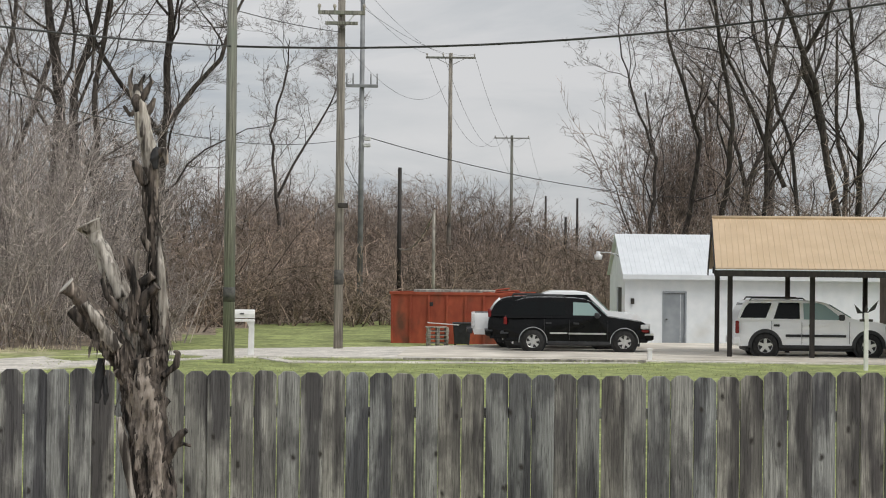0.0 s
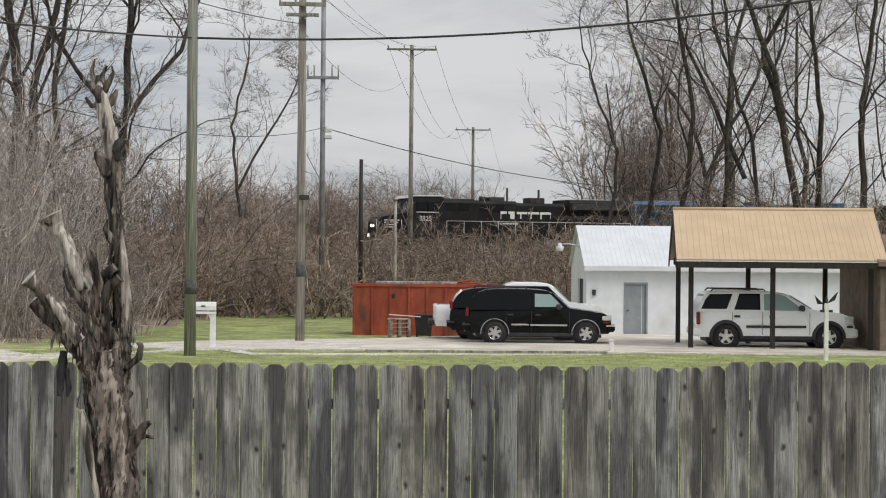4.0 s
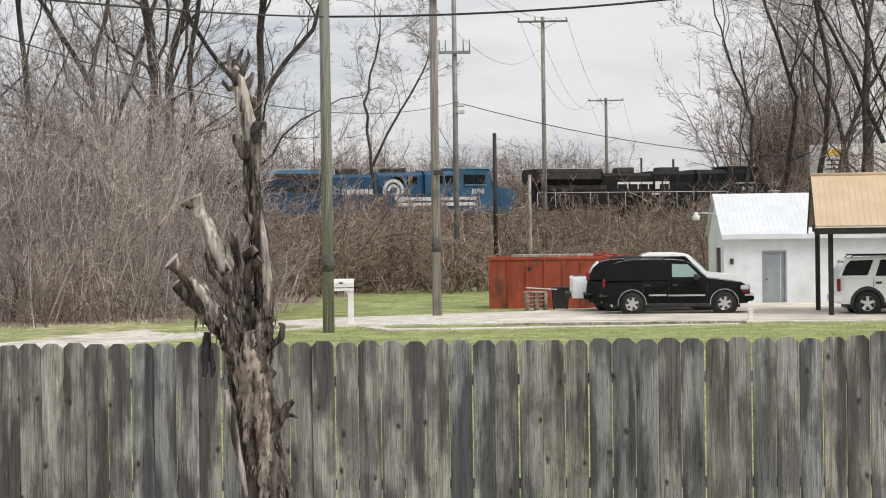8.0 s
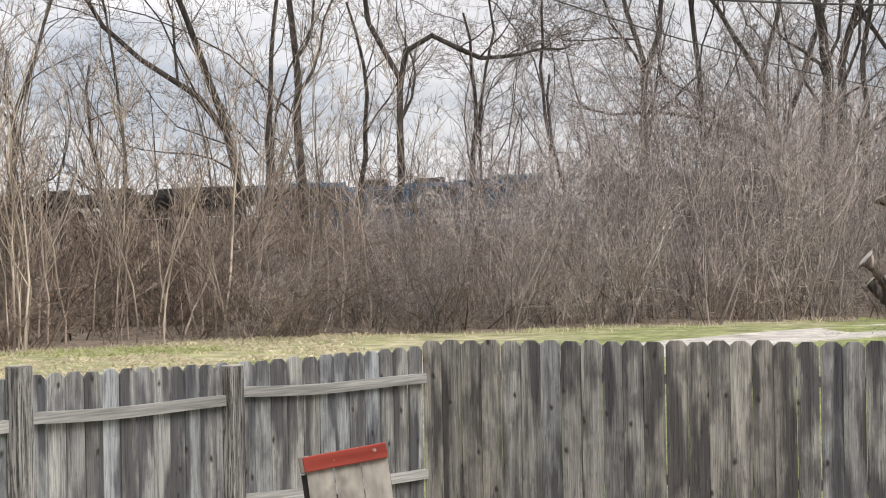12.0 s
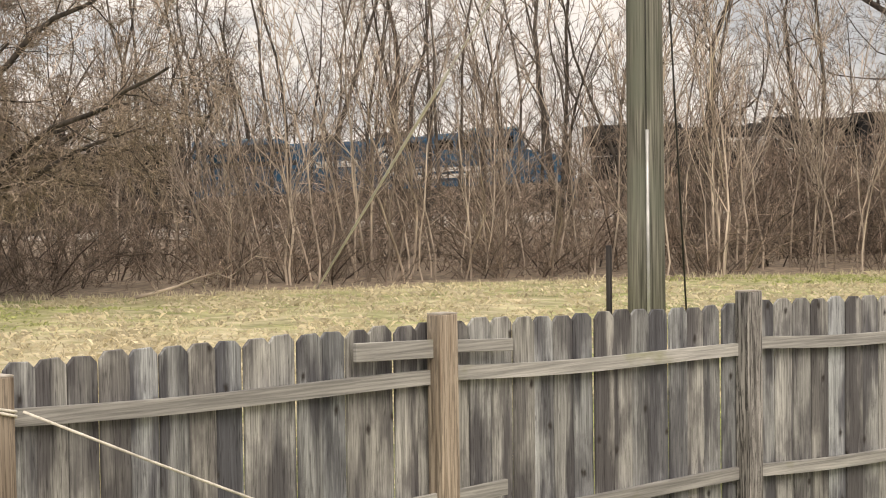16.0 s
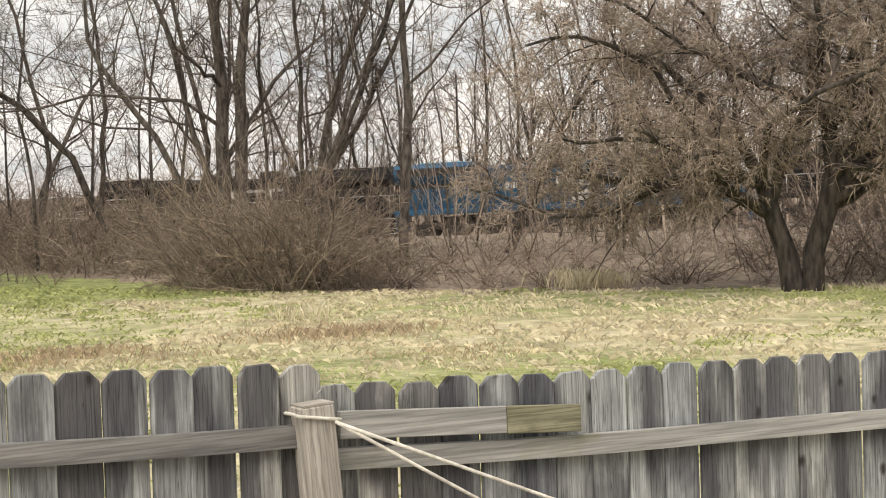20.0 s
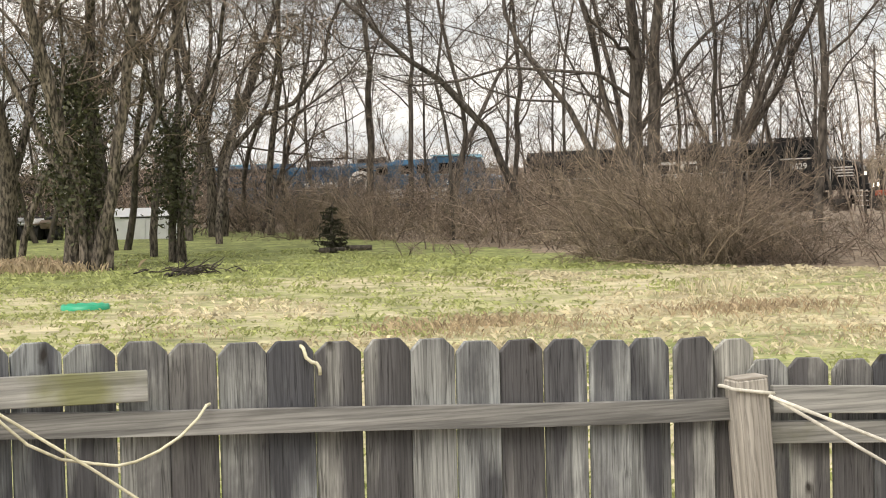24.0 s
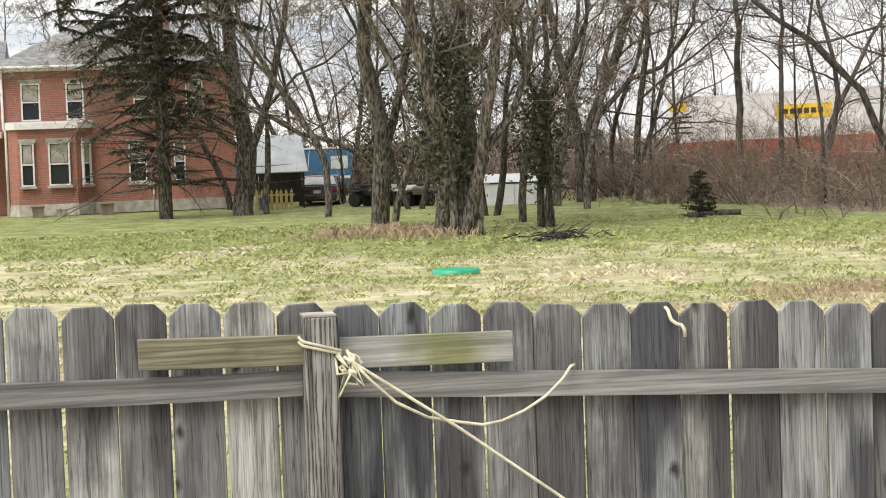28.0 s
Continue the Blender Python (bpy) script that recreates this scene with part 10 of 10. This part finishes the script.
# ---- the meadow ----
def meadow_things():
    p = polar(94.64, 36.3)
    ob = thing("plastic_lid", pose(p.x, p.y, 0.0), "flat green plastic lid lying in the grass", "lid")
    rings = []
    bm = bmesh.new()
    for r, z in ((0.0, 0.05), (0.36, 0.06), (0.42, 0.09), (0.45, 0.08), (0.46, 0.0)):
        rings.append([bm.verts.new((math.cos(6.2832 * i / 24) * max(r, 0.01) + 0.0, math.sin(6.2832 * i / 24) * max(r, 0.01), z + 0.01 * math.sin(3 * i))) for i in range(24)])
    for a, b in zip(rings, rings[1:]):
        for i in range(24):
            bm.faces.new((a[i], b[i], b[(i + 1) % 24], a[(i + 1) % 24])).smooth = True
    bm.faces.new(rings[0][::-1])
    part("shell", bm, GREEN_PLASTIC, ob)
    # brush pile round the small ivy-clad tree
    rnd = random.Random(6)
    c = polar(91.3, 46.9)
    s = Sticks()
    for _ in range(70):
        a, r = rnd.uniform(0, 6.28), abs(rnd.gauss(0, 0.55))
        q = wander(rnd, (c.x + math.cos(a) * r * 0.6, c.y + math.sin(a) * r * 1.2, rnd.uniform(0, 0.2)), (rnd.gauss(0, 1), rnd.gauss(0, 1), rnd.uniform(-0.05, 0.5)), rnd.uniform(0.3, 0.9), 3, 0.2, -0.05)
        s.branch(q, rnd.uniform(0.012, 0.035), 0.008, 4)
    ob = raw("brush_pile", s.v, s.f, BARK_DARK)
    tagged(ob, "low pile of broken brown branches in the grass", "brush pile", kind="stuff")
    # logs and a pale block by the spruce sapling
    for az, d, n in ((87.25, 56.9, 2), (86.2, 58.5, 1)):
        for i in range(n):
            q = polar(az + rnd.uniform(-0.25, 0.25), d + rnd.uniform(-0.5, 0.5))
            t = rnd.uniform(0, 3.1)
            e = Vector((math.cos(t), math.sin(t), 0)) * 0.4
            lg = thing("log", pose(q.x, q.y, 0.08), "short sawn log lying in the meadow", "log", "logs in the meadow")
            part("bark", tube([-e, e], 0.09, 10), BARK_GREY, lg)
    # the fallen limb under the apple tree
    s = Sticks()
    c = polar(53.2, 39.5)
    grow(random.Random(31), s, s, (c.x - 0.6, c.y, 0.1), (0.5, 0.5, 0.35), 2.2, 0.04, 0, ((6, 0.15, 50, 0.6, 0.2, 0.02, 5), (5, 0.1, 45, 0.5, 0.2, 0.02, 4), (3, 0.1, 45, 0.5, 0.2, 0, 2)))
    tagged(raw("fallen_branch", s.v, s.f, TWIG_TAN), "pale fallen branch at the meadow's edge", "branch")


meadow_things()


def quads():
    """Small machines parked beyond the meadow."""
    def quad(az, d, turn, mat):
        p = polar(az, d)
        ob = thing("quad_bike", pose(p.x, p.y, ground_z(p.x, p.y), 0, 0, turn), "parked quad bike among clutter by the trees", "quad bike", "quad bikes")
        part("body", prism([(-0.7, 0.45), (0.7, 0.45), (0.75, 0.75), (0.3, 0.85), (0.05, 0.72), (-0.6, 0.8), (-0.8, 0.7)], -0.25, 0.25, 0.04), mat, ob)
        for x in (-0.55, 0.6):
            for y in (-0.42, 0.42):
                part("wheel", tube([(x, y - 0.12, 0.28), (x, y + 0.12, 0.28)], 0.28, 14), RUBBER, ob)
            for s in (-1, 1):
                part("mudguard", box(x - 0.3, x + 0.3, s * 0.42 - 0.15, s * 0.42 + 0.15, 0.6, 0.66, 0.02), mat, ob)
        part("handlebar", tube([(0.3, -0.4, 1.05), (0.35, 0, 1.0), (0.3, 0.4, 1.05)], 0.02, 6), DARK_STEEL, ob)
        part("seat", box(-0.55, 0.05, -0.16, 0.16, 0.78, 0.9, 0.04), BLACK_PLASTIC, ob)
    quad(95.6, 76, 20, BOX_WHITE)
    quad(94.9, 77, 100, GALVANISED)
    quad(96.7, 77, 60, BLACK_PLASTIC)
    quad(95.1, 75.5, 160, BROWN_SIDING)
    quad(96.2, 78.5, 140, GALVANISED)


quads()


# ---- grass ----
def grass_stuff(name, rnd, spots, mat, label, lean):
    v, f = [], []
    for x, y, n, hh, spread in spots:
        z = ground_z(x, y)
        for _ in range(n):
            bx, by = x + rnd.gauss(0, spread), y + rnd.gauss(0, spread)
            a = rnd.uniform(0, 6.28)
            L = hh * rnd.uniform(0.5, 1.2)
            w = 0.005 if lean == 1.7 else 0.002 + 0.004 * L
            dx, dy = math.cos(a), math.sin(a)
            k = rnd.uniform(0.1 if lean < 1.2 else 0.8, lean)
            o = len(v)
            v += [(bx - dy * w, by + dx * w, z - 0.02), (bx + dy * w, by - dx * w, z - 0.02), (bx + dx * L * k * 0.4 + dy * w * 0.6, by + dy * L * k * 0.4 - dx * w * 0.6, z + L * 0.6), (bx + dx * L * k, by + dy * L * k, z + L * (1.0 - 0.3 * k))]
            f += [(o, o + 1, o + 2), (o, o + 2, o + 3)]
    ob = raw(name, v, f, mat, None, "", False)
    return tagged(ob, label, "grass", kind="stuff")


def meadow_grass():
    rnd = random.Random(41)
    straw, green = [], []
    for _ in range(9000):
        az = rnd.uniform(26, 108)
        d = math.sqrt(rnd.uniform(9.5**2, 60**2))
        edge = table((26, 46, 60, 76, 86, 93, 108), (51, 43.5, 41.5, 46, 57, 70, 80), az)
        if d > edge:
            continue
        p = polar(az, d)
        if p.x > -7.2:
            continue
        t = noise.noise((p.x * 0.12, p.y * 0.12, 3.3)) + 0.35 * noise.noise((p.x * 0.5, p.y * 0.5, 1.1))
        (straw if t > -0.2 + smooth_step(-38, -48, p.x) else green).append((p.x, p.y, 14, rnd.uniform(0.05, 0.15) * (1 if t > -0.2 else 0.7), rnd.uniform(0.08, 0.3)))
    grass_stuff("meadow_grass", rnd, straw, STRAW, "dry straw-coloured meadow grass", 1.7)
    grass_stuff("meadow_grass", rnd, green, GREEN_BLADE, "short green meadow grass", 1.7)
    tall = []
    for az, d, n, hh in ((67.3, 43.5, 120, 0.5), (66.7, 43.8, 80, 0.4), (76, 36, 60, 0.35), (70, 36, 60, 0.22)):
        p = polar(az, d)
        tall.append((p.x, p.y, n * 2, hh * (0.75 if az > 90 else 1), 0.75 if az > 90 else 0.38))
    az = 10.0
    while az < 60:
        d = table((9, 14, 28, 46, 60), (60, 52.5, 48.6, 42.8, 40.6), az)
        p = polar(az, d + rnd.uniform(-0.6, 0.8))
        tall.append((p.x, p.y, 30, rnd.uniform(0.06, 0.19), 0.6))
        az += 0.3
    dead = []
    for az, d, n, hh in ((84.2, 29.5, 150, 0.2), (83.4, 30, 150, 0.22), (82.6, 30.4, 130, 0.2), (85.0, 28.6, 110, 0.14), (79.8, 28.5, 70, 0.12), (80.4, 29.2, 90, 0.14), (81.0, 30.4, 90, 0.16), (76.0, 31.5, 120, 0.2), (75.2, 31.8, 130, 0.22), (74.3, 32, 130, 0.22), (73.4, 32.4, 110, 0.2), (91.5, 29.5, 80, 0.1), (91.9, 29.7, 70, 0.1), (86.5, 27.8, 70, 0.1), (72.0, 27.5, 90, 0.14), (71.0, 27.8, 80, 0.14), (96.5, 51.5, 130, 0.5), (95.6, 50.5, 110, 0.46), (96.0, 52.5, 120, 0.5), (94.8, 50.6, 90, 0.4), (97.3, 52, 90, 0.4), (98.4, 51, 70, 0.3)):
        p = polar(az, d)
        dead.append((p.x, p.y, n * 2, hh * 0.8, 0.65))
    grass_stuff("dead_grass", rnd, dead, BROWN_GRASS, "flattened patches of brown dead grass", 0.9)
    grass_stuff("tall_grass", rnd, tall, STRAW, "tufts of tall dry grass", 0.6)
    lawn = []
    for _ in range(2600):
        x, y = rnd.uniform(-10, 9), rnd.uniform(36, 50)
        lawn.append((x, y, 4, rnd.uniform(0.03, 0.07), 0.2))
    grass_stuff("lawn_grass", rnd, lawn, GREEN_BLADE, "short green lawn grass", 1.0)


meadow_grass()

motions()
